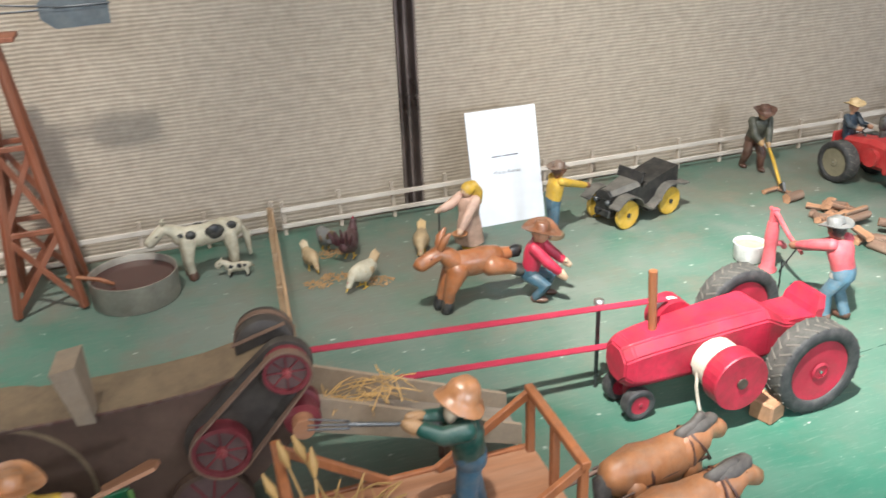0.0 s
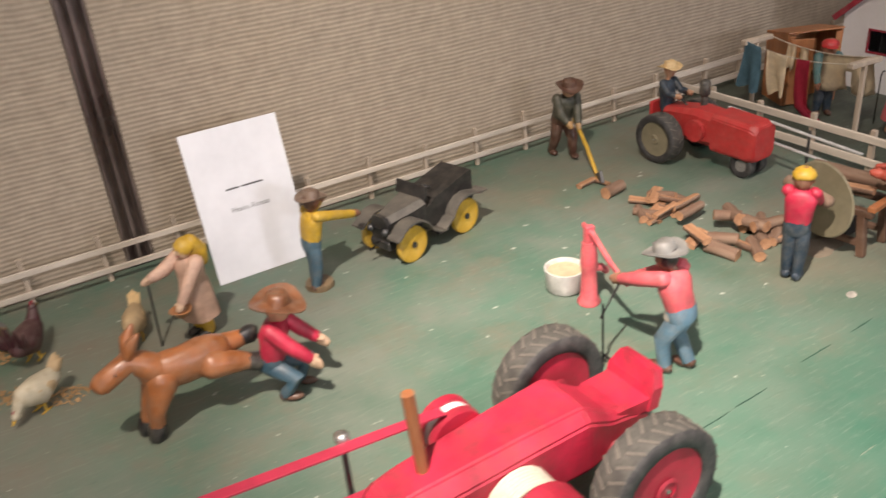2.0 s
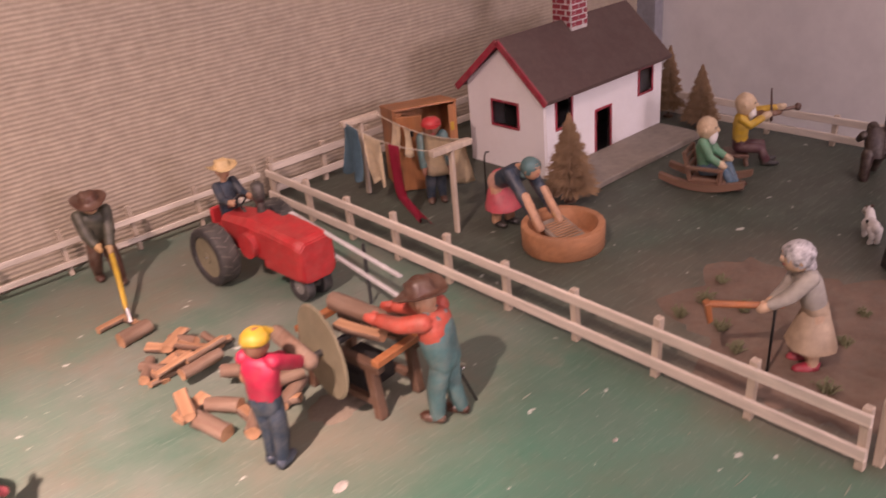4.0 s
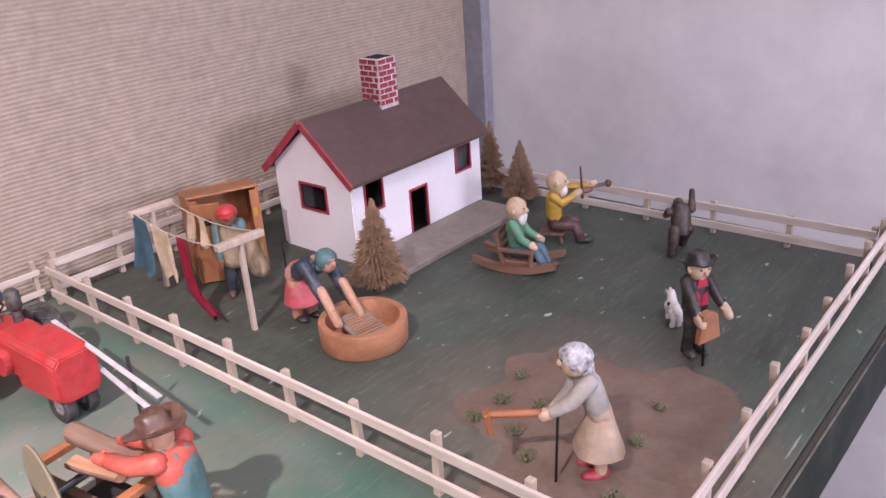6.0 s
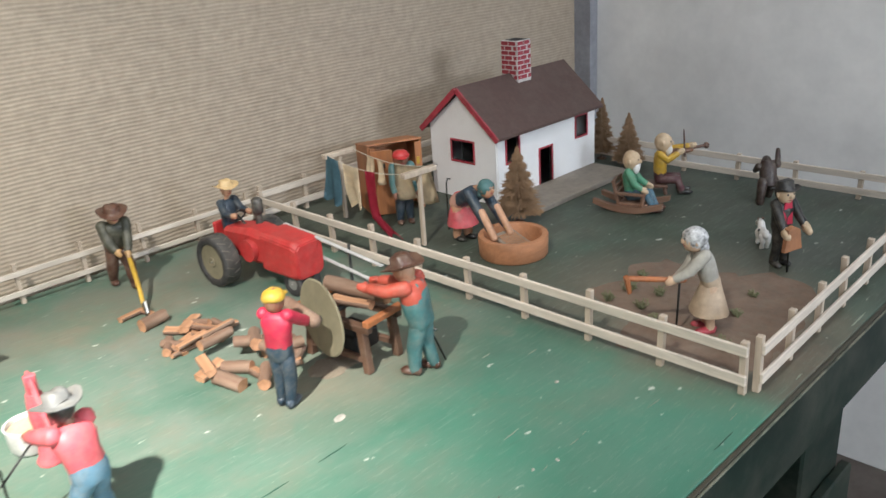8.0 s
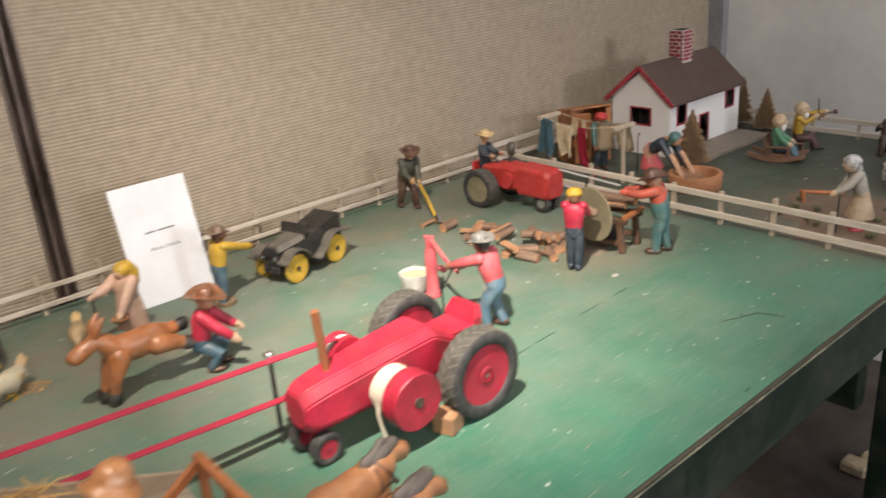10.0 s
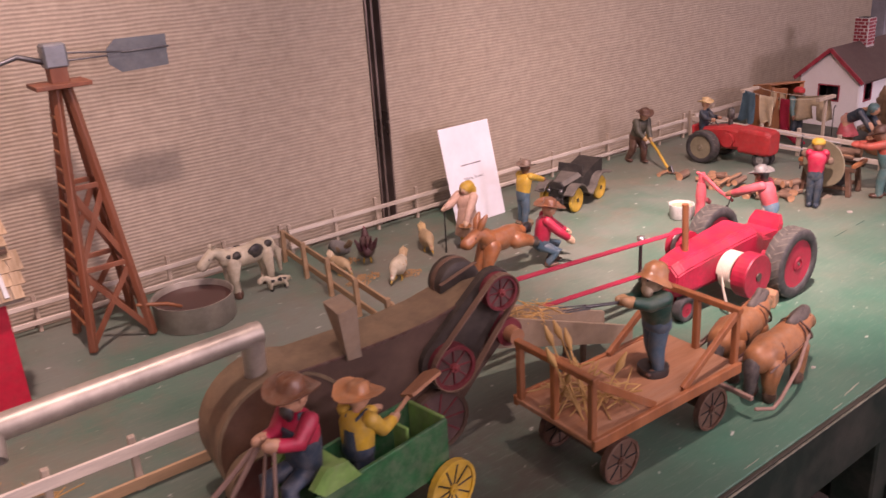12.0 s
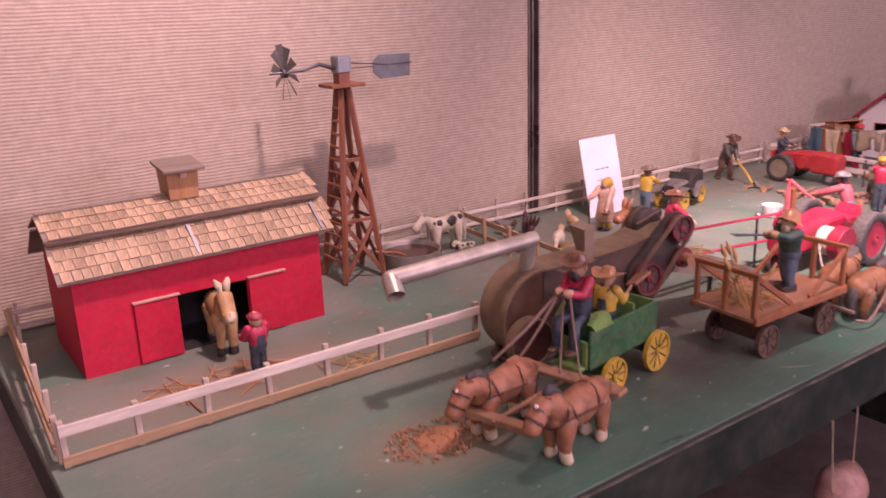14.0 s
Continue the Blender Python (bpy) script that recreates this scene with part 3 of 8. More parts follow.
part("edge_strip", bm, "edgedark", table, "dark worn edge strip")
bm = start()
box(bm, TX0, TX1, TY0 - 0.0292, TY0 - 0.0262, TOP - 0.0042, TOP - 0.0018, 0, 0.0008)
part("edge_line", bm, "edgepale", table, "thin pale chipped edge")
bm = start()
box(bm, -0.075, 0.070, -0.030, 0.040, 0, TOP - 0.0995, 0, 0.004)
box(bm, -0.030, 0.085, -0.048, -0.0305, 0, TOP - 0.30, 0, 0.003)
leg = part("leg", bm, "tabledark", table, m=pose(2.11, 0.728, 0))
for x, y in ((-0.45, 0.740), (1.10, 0.740), (2.00, 1.55), (1.10, 1.55), (-0.45, 1.55), (2.53, 1.55)):
    twin(leg, table, pose(x, y, 0))
for y0, x in ((0.770, 1.960), (0.790, 1.10), (0.790, -0.45)):
    bm = start()
    box(bm, x - 0.02, x + 0.02, y0, 1.50, 0.415, 0.505, 0, 0.003)
    part("brace", bm, "tabledark", table)

# ---- fences: square posts with two flat rails ----
PH = 0.070


def fence(p, q, count, label, rail="rail", post="post", side=-1, high=PH, lower=True, rail_h=0.0125, low_z=0.0205, low_mat=None):
    p, q = Vector((*p, 0)), Vector((*q, 0))
    d = (q - p).normalized()
    nrm = Vector((-d.y, d.x, 0)) * side
    f = thing("picket_fence", yaw_at(p.x, p.y), label, "fence", "toy fences round the farm")
    turn = math.degrees(math.atan2(d.y, d.x))
    bm = start()
    w = 0.0034 if rail_h < 0.01 else 0.0042
    box(bm, -w, w, -w, w, 0, high, 0, 0.0008)
    first = None
    rnd = random.Random(int(p.x * 1000) + count)
    for i in range(count):
        c = (q - p) * (i / (count - 1))
        m = pose(c.x, c.y, 0, rnd.uniform(-2, 2), rnd.uniform(-3, 3), turn) @ Matrix.Diagonal((1, 1, rnd.uniform(0.94, 1.06), 1))
        if first is None:
            first = part("post", bm, post, f, m=m)
        else:
            twin(first, f, m)
    k = (q - p).length
    for z, h in ((0.0525 if rail_h < 0.01 else 0.0575, rail_h), (low_z, rail_h))[: 2 if lower else 1]:
        bm = start()
        box(bm, -0.006, k + 0.006, -0.0022, 0.0022, -h / 2, h / 2, 0, 0.0008)
        part("rail", bm, low_mat if low_mat and z < 0.03 else rail, f, m=Matrix.Translation(nrm * 0.0066 + Vector((0, 0, z * high / PH))) @ pose(0, 0, 0, rnd.uniform(-3, 3), 0, turn))
    return f


BACK_Y = 1.682
fence((0.530, BACK_Y), (1.800, BACK_Y), 13, "pale wooden fence along the ribbed wall behind the car and tractor", side=-1, rail_h=0.0085)
fence((1.835, BACK_Y), (2.538, BACK_Y), 8, "whitewashed wooden fence along the wall behind the cottage", side=-1)
fence((-0.535, BACK_Y), (0.505, BACK_Y), 10, "dusty wooden fence along the wall behind the barn", side=-1, rail_h=0.0085)
fence((-0.574, 1.145), (-0.545, 1.665), 6, "weathered wooden fence across the table's end by the barn", rail="rawrail", side=1)
fence((-0.570, 1.128), (0.120, 1.116), 8, "whitewashed wooden fence in front of the red barn", side=-1, rail_h=0.0155, low_z=0.0120, low_mat="rawrail")
fence((0.500, 1.660), (0.460, 1.228), 5, "bare wooden fence between the cow and the hens", rail="rawrail", post="rawrail", side=1)
fence((1.817, 0.698), (1.817, 1.655), 10, "whitewashed wooden fence round the cottage yard", side=1)
fence((1.832, 0.688), (2.562, 0.708), 9, "whitewashed wooden fence along the table's front edge", side=-1)
fence((2.566, 0.722), (2.546, 1.655), 9, "whitewashed wooden fence across the table's far end", side=1, high=0.056)


# ---- the cottage ----
def wall_with_holes(bm, length, height, holes, thick, m, slot=0, gable=None):
    """An upright wall in x, z with rectangular holes (x0, x1, z0, z1); gable: the ridge's height over its middle."""
    xs = sorted({0, length, *(h[0] for h in holes), *(h[1] for h in holes), *([gable[0]] if gable else [])})
    zs = sorted({0, height, *(h[2] for h in holes), *(h[3] for h in holes)})
    made = {}

    def at(x, z):
        if (x, z) not in made:
            made[x, z] = bm.verts.new(m @ Vector((x, thick / 2, z)))
        return made[x, z]
    faces = []
    for a, b in zip(xs, xs[1:]):
        for c, d in zip(zs, zs[1:]):
            if not any(h[0] <= a and b <= h[1] and h[2] <= c and d <= h[3] for h in holes):
                faces.append(bm.faces.new([at(a, c), at(b, c), at(b, d), at(a, d)]))
    if gable:
        faces.append(bm.faces.new([at(x, height) for x in xs] + [at(*gable)]))
    bmesh.ops.recalc_face_normals(bm, faces=faces)
    back = bmesh.ops.extrude_face_region(bm, geom=faces)
    shift = m.to_3x3() @ Vector((0, -thick, 0))
    for v in back["geom"]:
        if isinstance(v, bmesh.types.BMVert):
            v.co += shift


def framed(bm, x0, x1, z0, z1, m, w=0.004, sill=True):
    for a, b, c, d in ((x0 - w, x1 + w, z1, z1 + w), (x0 - w, x0, z0, z1), (x1, x1 + w, z0, z1)) + (((x0 - w, x1 + w, z0 - w, z0),) if sill else ()):
        box(bm, a, b, -0.0045, 0.003, c, d, 0, 0.0006, m)


def cottage():
    X0, X1, Y0, Y1, H, R = 2.164, 2.482, 1.366, 1.540, 0.144, 0.219
    L, D = X1 - X0, Y1 - Y0
    h = thing("cottage", yaw_at(X0, Y0), "white wooden toy cottage with brown roof and red trim", "house")
    front = pose(0, 0, 0)
    gable = pose(0, D, 0, 0, 0, -90)
    fholes = [(0.026, 0.062, 0.080, 0.127), (0.128, 0.166, 0.0, 0.082), (0.250, 0.287, 0.082, 0.124)]
    gholes = [(0.059, 0.116, 0.078, 0.117)]
    bm = start()
    wall_with_holes(bm, L, H, fholes, 0.005, front)
    part("wall", bm, "housewhite", h)
    bm = start()
    wall_with_holes(bm, D, H, gholes, 0.005, gable, gable=(D / 2, R - 0.006))
    part("wall", bm, "housewhite", h)
    bm = start()
    wall_with_holes(bm, D, H, [], 0.005, pose(L, D, 0, 0, 0, -90), gable=(D / 2, R - 0.006))
    part("wall", bm, "housewhite", h)
    bm = start()
    wall_with_holes(bm, L, H, [], 0.005, pose(0, D, 0))
    part("wall", bm, "housewhite", h)
    # near-black floor and sheet stand in for the shade indoors
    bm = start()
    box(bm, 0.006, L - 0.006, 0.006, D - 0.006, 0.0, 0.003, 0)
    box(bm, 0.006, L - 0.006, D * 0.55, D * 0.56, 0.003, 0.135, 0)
    part("inside", bm, "dim", h, "near-black boards painted for inner shade")
    for (a, b, c, d), m, kind in [(x, front, "window_frame" if x[2] else "door_frame") for x in fholes] + [(gholes[0], gable, "window_frame")]:
        bm = start()
        framed(bm, a, b, c, d, m, sill=c > 0)
        part(kind, bm, "trimred", h, "red painted " + kind.replace("_", " "))
    over, oy = 0.012, 0.016
    slope = (R - H) / (D / 2)
    for s in (0, 1):
        bm = start()
        y_e, y_r = (-oy, D / 2) if s == 0 else (D + oy, D / 2)
        z_e = H - slope * oy
        vs = [Vector((x, y, z + dz)) for x in (-over, L + over) for y, z in ((y_e, z_e), (y_r, R)) for dz in (0.001, 0.007)]
        solid(bm, vs, [(0, 1, 3, 2), (4, 6, 7, 5), (0, 4, 5, 1), (2, 3, 7, 6), (1, 5, 7, 3), (0, 2, 6, 4)], 0)
        part("roof", bm, "roof", h, "dark brown painted roof board")
        bm = start()
        bar(bm, (-over - 0.0022, y_e, z_e + 0.002), (-over - 0.0022, y_r, R + 0.002), 0.004, 0.011, 0)
        part("bargeboard", bm, "trimred", h, "red painted bargeboard")
    # chimney: square stack with painted courses
    bm = start()
    cx, cy, w = 0.170, D / 2, 0.0212
    box(bm, cx - w, cx + w, cy - w, cy + w, R - 0.02, R + 0.071, 0, 0.001)
    stack = part("chimney", bm, "mortar", h, "white-jointed chimney stack")
    # black plate stands in for the shaded flue opening
    bm = start()
    box(bm, cx - w + 0.005, cx + w - 0.005, cy - w + 0.005, cy + w - 0.005, R + 0.071, R + 0.0716, 0, 0.0002)
    part("flue", bm, "dim", stack)
    courses, bh = 8, 0.0096
    bm = start()
    box(bm, -0.0085, 0.0085, -0.0006, 0.0006, -0.0037, 0.0037, 0, 0.0003)
    whole = None
    bm2 = start()
    box(bm2, -0.0038, 0.0038, -0.0006, 0.0006, -0.0037, 0.0037, 0, 0.0003)
    half = None
    for c in range(courses):
        z = R - 0.002 + bh * (c + 0.5) - 0.004
        for side in range(4):
            turn = pose(cx, cy, z, 0, 0, side * 90)
            row = [(-0.0118, 1), (0.0075, 1)] if c % 2 else [(-0.0168, 0), (-0.0023, 1), (0.0150, 0)]
            for x, full in row:
                m = turn @ pose(x, -w - 0.0004, 0)
                if full:
                    whole = part("brick", bm, "brick", stack, m=m) if whole is None else twin(whole, stack, m)
                else:
                    half = part("brick", bm2, "brick", stack, m=m) if half is None else twin(half, stack, m)
    bm = start()
    box(bm, 0.004, 0.312, -0.098, -0.0035, 0.0, 0.011, 0, 0.0015)
    tagged(part("porch_board", bm, "porch", m=yaw_at(X0, Y0)), "grey wooden porch board along the cottage front", "porch")


cottage()


# ---- the red barn ----
def barn():
    X0, X1, Y0, Y1 = -0.481, -0.034, 1.402, 1.600
    L, D, H = X1 - X0, Y1 - Y0, 0.172
    b = thing("barn", yaw_at(X0, Y0), "red wooden toy barn with shingled gambrel roof and open door", "barn")
    hole = [(0.166, 0.296, 0.0, 0.110)]
    bm = start()
    wall_with_holes(bm, L, H + 0.006, hole, 0.006, pose(0, 0, 0))
    part("wall", bm, "barnred", b)
    bm = start()
    wall_with_holes(bm, L, H, [], 0.006, pose(0, D, 0))
    part("wall", bm, "barnred", b)
    prof = [(0, 0), (D, 0), (D, H + 0.008), (D * 0.80, H + 0.052), (D / 2, H + 0.085), (D * 0.20, H + 0.052), (0, H + 0.008)]
    for x in (0.003, L - 0.003):
        bm = start()
        plate(bm, prof, 0.006, 0, pose(x, 0, 0, 0, 0, 90))
        part("gable_wall", bm, "barnred", b)
    # near-black boards behind the doorway, painted for the barn's inner shade
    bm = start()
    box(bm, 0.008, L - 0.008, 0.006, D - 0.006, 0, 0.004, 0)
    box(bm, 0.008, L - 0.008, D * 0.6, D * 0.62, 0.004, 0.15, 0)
    part("inside", bm, "dim", b, "near-black boards painted for inner shade")
    for x0, x1 in ((0.091, 0.166), (0.297, 0.366)):
        bm = start()
        box(bm, x0, x1, -0.0085, -0.0035, 0.003, 0.111, 0, 0.001)
        d = part("sliding_door", bm, "barnred", b)
        bm = start()
        box(bm, x0 - 0.002, x1 + 0.004, -0.0105, -0.0035, 0.112, 0.1155, 0, 0.0006)
        part("track", bm, "rose", d, "pale door track")
    # roof boards, then shingles course by course
    slopes = [((-0.020, H + 0.005), (D * 0.24, H + 0.060)), ((D * 0.17, H + 0.064), (D / 2, H + 0.094))]
    x0, x1 = -0.022, L + 0.022
    for side in (0, 1):
        for (ya, za), (yb, zb) in slopes:
            if side:
                ya2, yb2 = D - ya, D - yb
            else:
                ya2, yb2 = ya, yb
            bm = start()
            vs = [Vector((x, y, z + dz)) for x in (x0, x1) for y, z in ((ya2, za), (yb2, zb)) for dz in (-0.004, 0.0)]
            solid(bm, vs, [(0, 1, 3, 2), (4, 6, 7, 5), (0, 4, 5, 1), (2, 3, 7, 6), (1, 5, 7, 3), (0, 2, 6, 4)], 0)
            part("roof_board", bm, "greywood", b, "weathered roof boarding")
    for x in (L * 0.470, L + 0.002):
        bm = start()
        (ya, za), (yb, zb) = slopes[0]
        bar(bm, (x, ya, za + 0.0052), (x, yb - 0.014, zb - 0.0050), 0.006, 0.0016, 0)
        part("seam_strip", bm, "vane", b, "blue-grey tin seam strip")
    bm = start()
    bar(bm, (x0, D * 0.17 - 0.003, H + 0.059), (x1, D * 0.17 - 0.003, H + 0.059), 0.010, 0.005, 0)
    part("ledge", bm, "darkwood", b, "dark ledge between the two roof slopes")
    bm = start()
    bar(bm, (x0 + 0.002, D / 2, H + 0.0965), (x1 - 0.002, D / 2, H + 0.0965), 0.010, 0.003, 0)
    part("ridge_board", bm, "greywood", b)
    return b, slopes, x0, x1, D, H


BARN, BARN_SLOPES, BARN_X0, BARN_X1, BARN_D, BARN_H = barn()


def cupola():
    c = thing("cupola", pose(-0.481 + 0.226, 1.402 + BARN_D / 2, TOP + BARN_H + 0.092), "small wooden roof cupola with a flat lid on the barn", "cupola")
    bm = start()
    vs = [Vector((sx * a, sy * a, z)) for z, a in ((-0.004, 0.026), (0.052, 0.029)) for sx, sy in ((-1, -1), (1, -1), (1, 1), (-1, 1))]
    solid(bm, vs, [(0, 3, 2, 1), (4, 5, 6, 7)] + [(i, (i + 1) % 4, 4 + (i + 1) % 4, 4 + i) for i in range(4)], 0)
    part("body", bm, "cupola", c)
    bm = start()
    box(bm, -0.038, 0.038, -0.036, 0.036, 0.052, 0.058, 0, 0.001, pose(0, 0, 0, 8, 0, 0))
    part("lid", bm, "greywood", c, "weathered overhanging lid")
    bm = start()
    box(bm, -0.006, 0.006, -0.0325, -0.028, 0.034, 0.052, 0, 0.0008)
    part("peg", bm, "rose", c)


cupola()


# ---- windmill ----
def windmill():
    w = thing("windmill", yaw_at(0.134, 1.572), "red-brown wooden toy windmill with tin vane beside the barn", "windmill")
    hb, ht, H = 0.049, 0.0085, 0.415
    corner = lambda sx, sy, z: Vector((sx * (hb + (ht - hb) * z / H), sy * (hb + (ht - hb) * z / H), z))
    for sx, sy in ((-1, -1), (1, -1), (1, 1), (-1, 1)):
        bm = start()
        bar(bm, corner(sx, sy, 0.004), corner(sx, sy, H), 0.0115, 0.0115, 0)
        part("leg", bm, "mill", w)
    sides = [((-1, -1), (1, -1)), ((1, -1), (1, 1)), ((1, 1), (-1, 1)), ((-1, 1), (-1, -1))]
    for a, b in sides:
        for z in (0.135, 0.265):
            bm = start()
            bar(bm, corner(*a, z), corner(*b, z), 0.005, 0.008, 0)
            part("girt", bm, "mill", w)
        for z0, z1 in ((0.012, 0.130), (0.140, 0.260)):
            for p, q in ((a, b), (b, a)):
                bm = start()
                bar(bm, corner(*p, z0), corner(*q, z1), 0.0038, 0.0092, 0)
                part("brace", bm, "mill", w)
    for i in range(13):
        z = 0.05 + i * 0.027
        c = (corner(-1, -1, z) + corner(-1, 1, z)) / 2
        bm = start()
        y = abs(corner(-1, -1, z).y) * 0.75 + 0.004
        box(bm, c.x - 0.008, c.x - 0.004, -y, y, z - 0.0025, z + 0.0025, 0, 0.0006)
        part("rung", bm, "orange", w)
    bm = start()
    box(bm, -0.040, 0.040, -0.030, 0.030, H + 0.002, H + 0.009, 0, 0.001)
    part("platform", bm, "mill", w)
    bm = start()
    box(bm, -0.013, 0.013, -0.013, 0.013, H + 0.008, H + 0.032, 0, 0.001)
    part("head_post", bm, "mill", w)
    bm = start()
    box(bm, -0.017, 0.017, -0.015, 0.015, H + 0.030, H + 0.066, 0, 0.003)
    part("gearbox", bm, "vane", w, "bent grey tin gearbox")
    zc = H + 0.046
    bm = start()
    limb(bm, [(-0.015, 0, zc - 0.006), (-0.05, 0, zc + 0.006), (-0.085, 0.0, zc - 0.004), (-0.160, 0, zc - 0.006)], [0.0045, 0.004, 0.003, 0.0022], 0, 8)
    part("shaft", bm, "steel", w)
    wheel = thing("wheel", pose(-0.128, 0, zc - 0.006, 0, 86, 0), "", "")
    wheel.parent = w
    for i in range(10):
        a = 36 * i + 8
        bm = start()
        plate(bm, [(-0.0025, 0.008), (0.0025, 0.008), (0.0095, 0.056), (-0.0095, 0.056)], 0.0008, 0, pose(0, 0, 0, 90, 0, a) @ pose(0, 0, 0, 0, 0, 24))
        part("blade", bm, "vane", wheel, "bent tin blade")
    bm = start()
    rod(bm, (0, 0, -0.006), (0, 0, 0.006), 0.010, 0, 12)
    part("hub", bm, "steel", wheel)
    bm = start()
    limb(bm, [(0.015, 0, zc + 0.004), (0.10, 0, zc - 0.005)], [0.0016, 0.0016], 0, 6)
    limb(bm, [(0.015, 0, zc - 0.008), (0.10, 0, zc - 0.008)], [0.0016, 0.0016], 0, 6)
    part("tail_rod", bm, "steel", w)
    bm = start()
    plate(bm, [(0.077, zc - 0.021), (0.095, zc - 0.036), (0.170, zc - 0.034), (0.172, zc + 0.014), (0.092, zc + 0.015), (0.077, zc + 0.001)], 0.0015, 0)
    plate(bm, [(0.077, zc - 0.011), (0.170, zc - 0.011), (0.170, zc - 0.007), (0.077, zc - 0.007)], 0.004, 0)
    part("vane", bm, "vanetin", w, "flat grey tin vane")
    bm = start()
    limb(bm, [(0.10, -0.002, zc - 0.006), (0.173, -0.003, zc - 0.005)], [0.0017, 0.0017], 0, 6)
    part("vane_rod", bm, "steel", w)


windmill()


# ---- wheels ----
def spoked_wheel(r, width, mats, spokes=10, parent=None, m=None, hub=0.22, rim=0.13):
    """A wooden wheel about the x axis... turned so that its axle lies along y: rim, hub and spokes."""
    w = new("wheel")
    w.empty_display_size = 0.01
    w.parent = parent
    w.matrix_basis = m
    turn = pose(0, 0, 0, 90, 0, 0)
    bm = start()
    lathe(bm, [(r * (1 - rim), -width / 2), (r, -width / 2), (r, width / 2), (r * (1 - rim), width / 2)], 0, 26, turn, closed=True, smooth=False)
    part("rim", bm, mats[0], w)
    bm = start()
    lathe(bm, [(r * (1 - rim) * 1.01, -width * 0.22), (r * (1 - rim) * 1.01, width * 0.22)], 0, 26, turn, smooth=False)
    part("disc", bm, mats[1], w)
    for i in range(spokes):
        bm = start()
        a = 2 * math.pi * i / spokes
        c, s = math.cos(a), math.sin(a)
        for y in (-1, 1):
            bar(bm, (c * r * hub, y * width * 0.24, s * r * hub), (c * r * (1 - rim), y * width * 0.24, s * r * (1 - rim)), r * 0.06, width * 0.18, 0, up=(0, 1, 0))
        part("spoke", bm, mats[2], w)
    bm = start()
    lathe(bm, [(r * hub, -width * 0.55), (r * hub, width * 0.55)], 0, 14, turn, smooth=False)
    lathe(bm, [(r * hub * 0.4, -width * 0.75), (r * hub * 0.4, width * 0.75)], 0, 10, turn, smooth=False)
    part("hub", bm, mats[3], w)
    return w


def tyre_wheel(r, width, parent, m, rim_mat, lugs=0, inner=0.66, tyre_mat="tyre"):
    w = new("wheel")
    w.empty_display_size = 0.01
    w.parent = parent
    w.matrix_basis = m
    turn = pose(0, 0, 0, 90, 0, 0)
    h = width / 2
    bm = start()
    lathe(bm, [(r * inner, -h * 0.84), (r * 0.74, -h), (r * 0.91, -h), (r * 0.985, -h * 0.84), (r, -h * 0.6), (r, h * 0.6), (r * 0.985, h * 0.84), (r * 0.91, h), (r * 0.74, h), (r * inner, h * 0.84)], 0, 36, turn, closed=True)
    bm.normal_update()
    for f in bm.faces:
        f.material_index = 1 if lugs and abs(f.normal.y) < 0.75 and f.calc_center_median().xz.length > r * 0.9 else 0
    part("tyre", bm, [tyre_mat, "treadbase"], w)
    if lugs:
        bm = start()
        bar(bm, (r, h * 0.06, 0), (math.cos(0.16) * r * 0.985, h * 0.86, math.sin(0.16) * r * 0.985), r * 0.044, r * 0.030, 0, up=(1, 0, 0))
        left = part("lug", bm, "tread", w)
        bm = start()
        bar(bm, (r, -h * 0.06, 0), (math.cos(0.16) * r * 0.985, -h * 0.86, math.sin(0.16) * r * 0.985), r * 0.044, r * 0.030, 0, up=(1, 0, 0))
        right = part("lug", bm, "tread", w, m=pose(0, 0, 0, 0, -180 / lugs, 0))
        for i in range(1, lugs):
            twin(left, w, pose(0, 0, 0, 0, -360 / lugs * i, 0))
            twin(right, w, pose(0, 0, 0, 0, -360 / lugs * (i + 0.5), 0))
    bm = start()
    lathe(bm, [(r * inner * 1.005, -h * 0.78), (r * inner * 1.005, h * 0.78)], 0, 32, turn, smooth=False)
    lathe(bm, [(r * inner * 0.3, -h * 0.86), (r * inner * 0.22, -h * 0.94), (r * inner * 0.22, h * 0.94), (r * inner * 0.3, h * 0.86)], 0, 18, turn, smooth=False)
    d = part("rim", bm, rim_mat, w)
    bm = start()
    lathe(bm, [(r * 0.035, -h * 0.99), (r * 0.035, h * 0.99)], 0, 10, turn)
    part("bolt", bm, "tin", w)
    return w


def prism(bm, sections, slot=0, smooth=False):
    """Joins closed sections of equally many points into one body."""
    vs, k = [], len(sections[0])
    for s in sections:
        vs += [Vector(p) for p in s]
    fs = []
    for i in range(len(sections) - 1):
        for j in range(k):
            fs.append([i * k + j, i * k + (j + 1) % k, (i + 1) * k + (j + 1) % k, (i + 1) * k + j])
    fs += [list(range(k))[::-1], list(range((len(sections) - 1) * k, len(sections) * k))]
    return solid(bm, vs, fs, slot, smooth)


def octagon(x, w, z0, z1, c):
    return [(x, -w, z0 + c), (x, -w + c, z0), (x, w - c, z0), (x, w, z0 + c), (x, w, z1 - c), (x, w - c, z1), (x, -w + c, z1), (x, -w, z1 - c)]


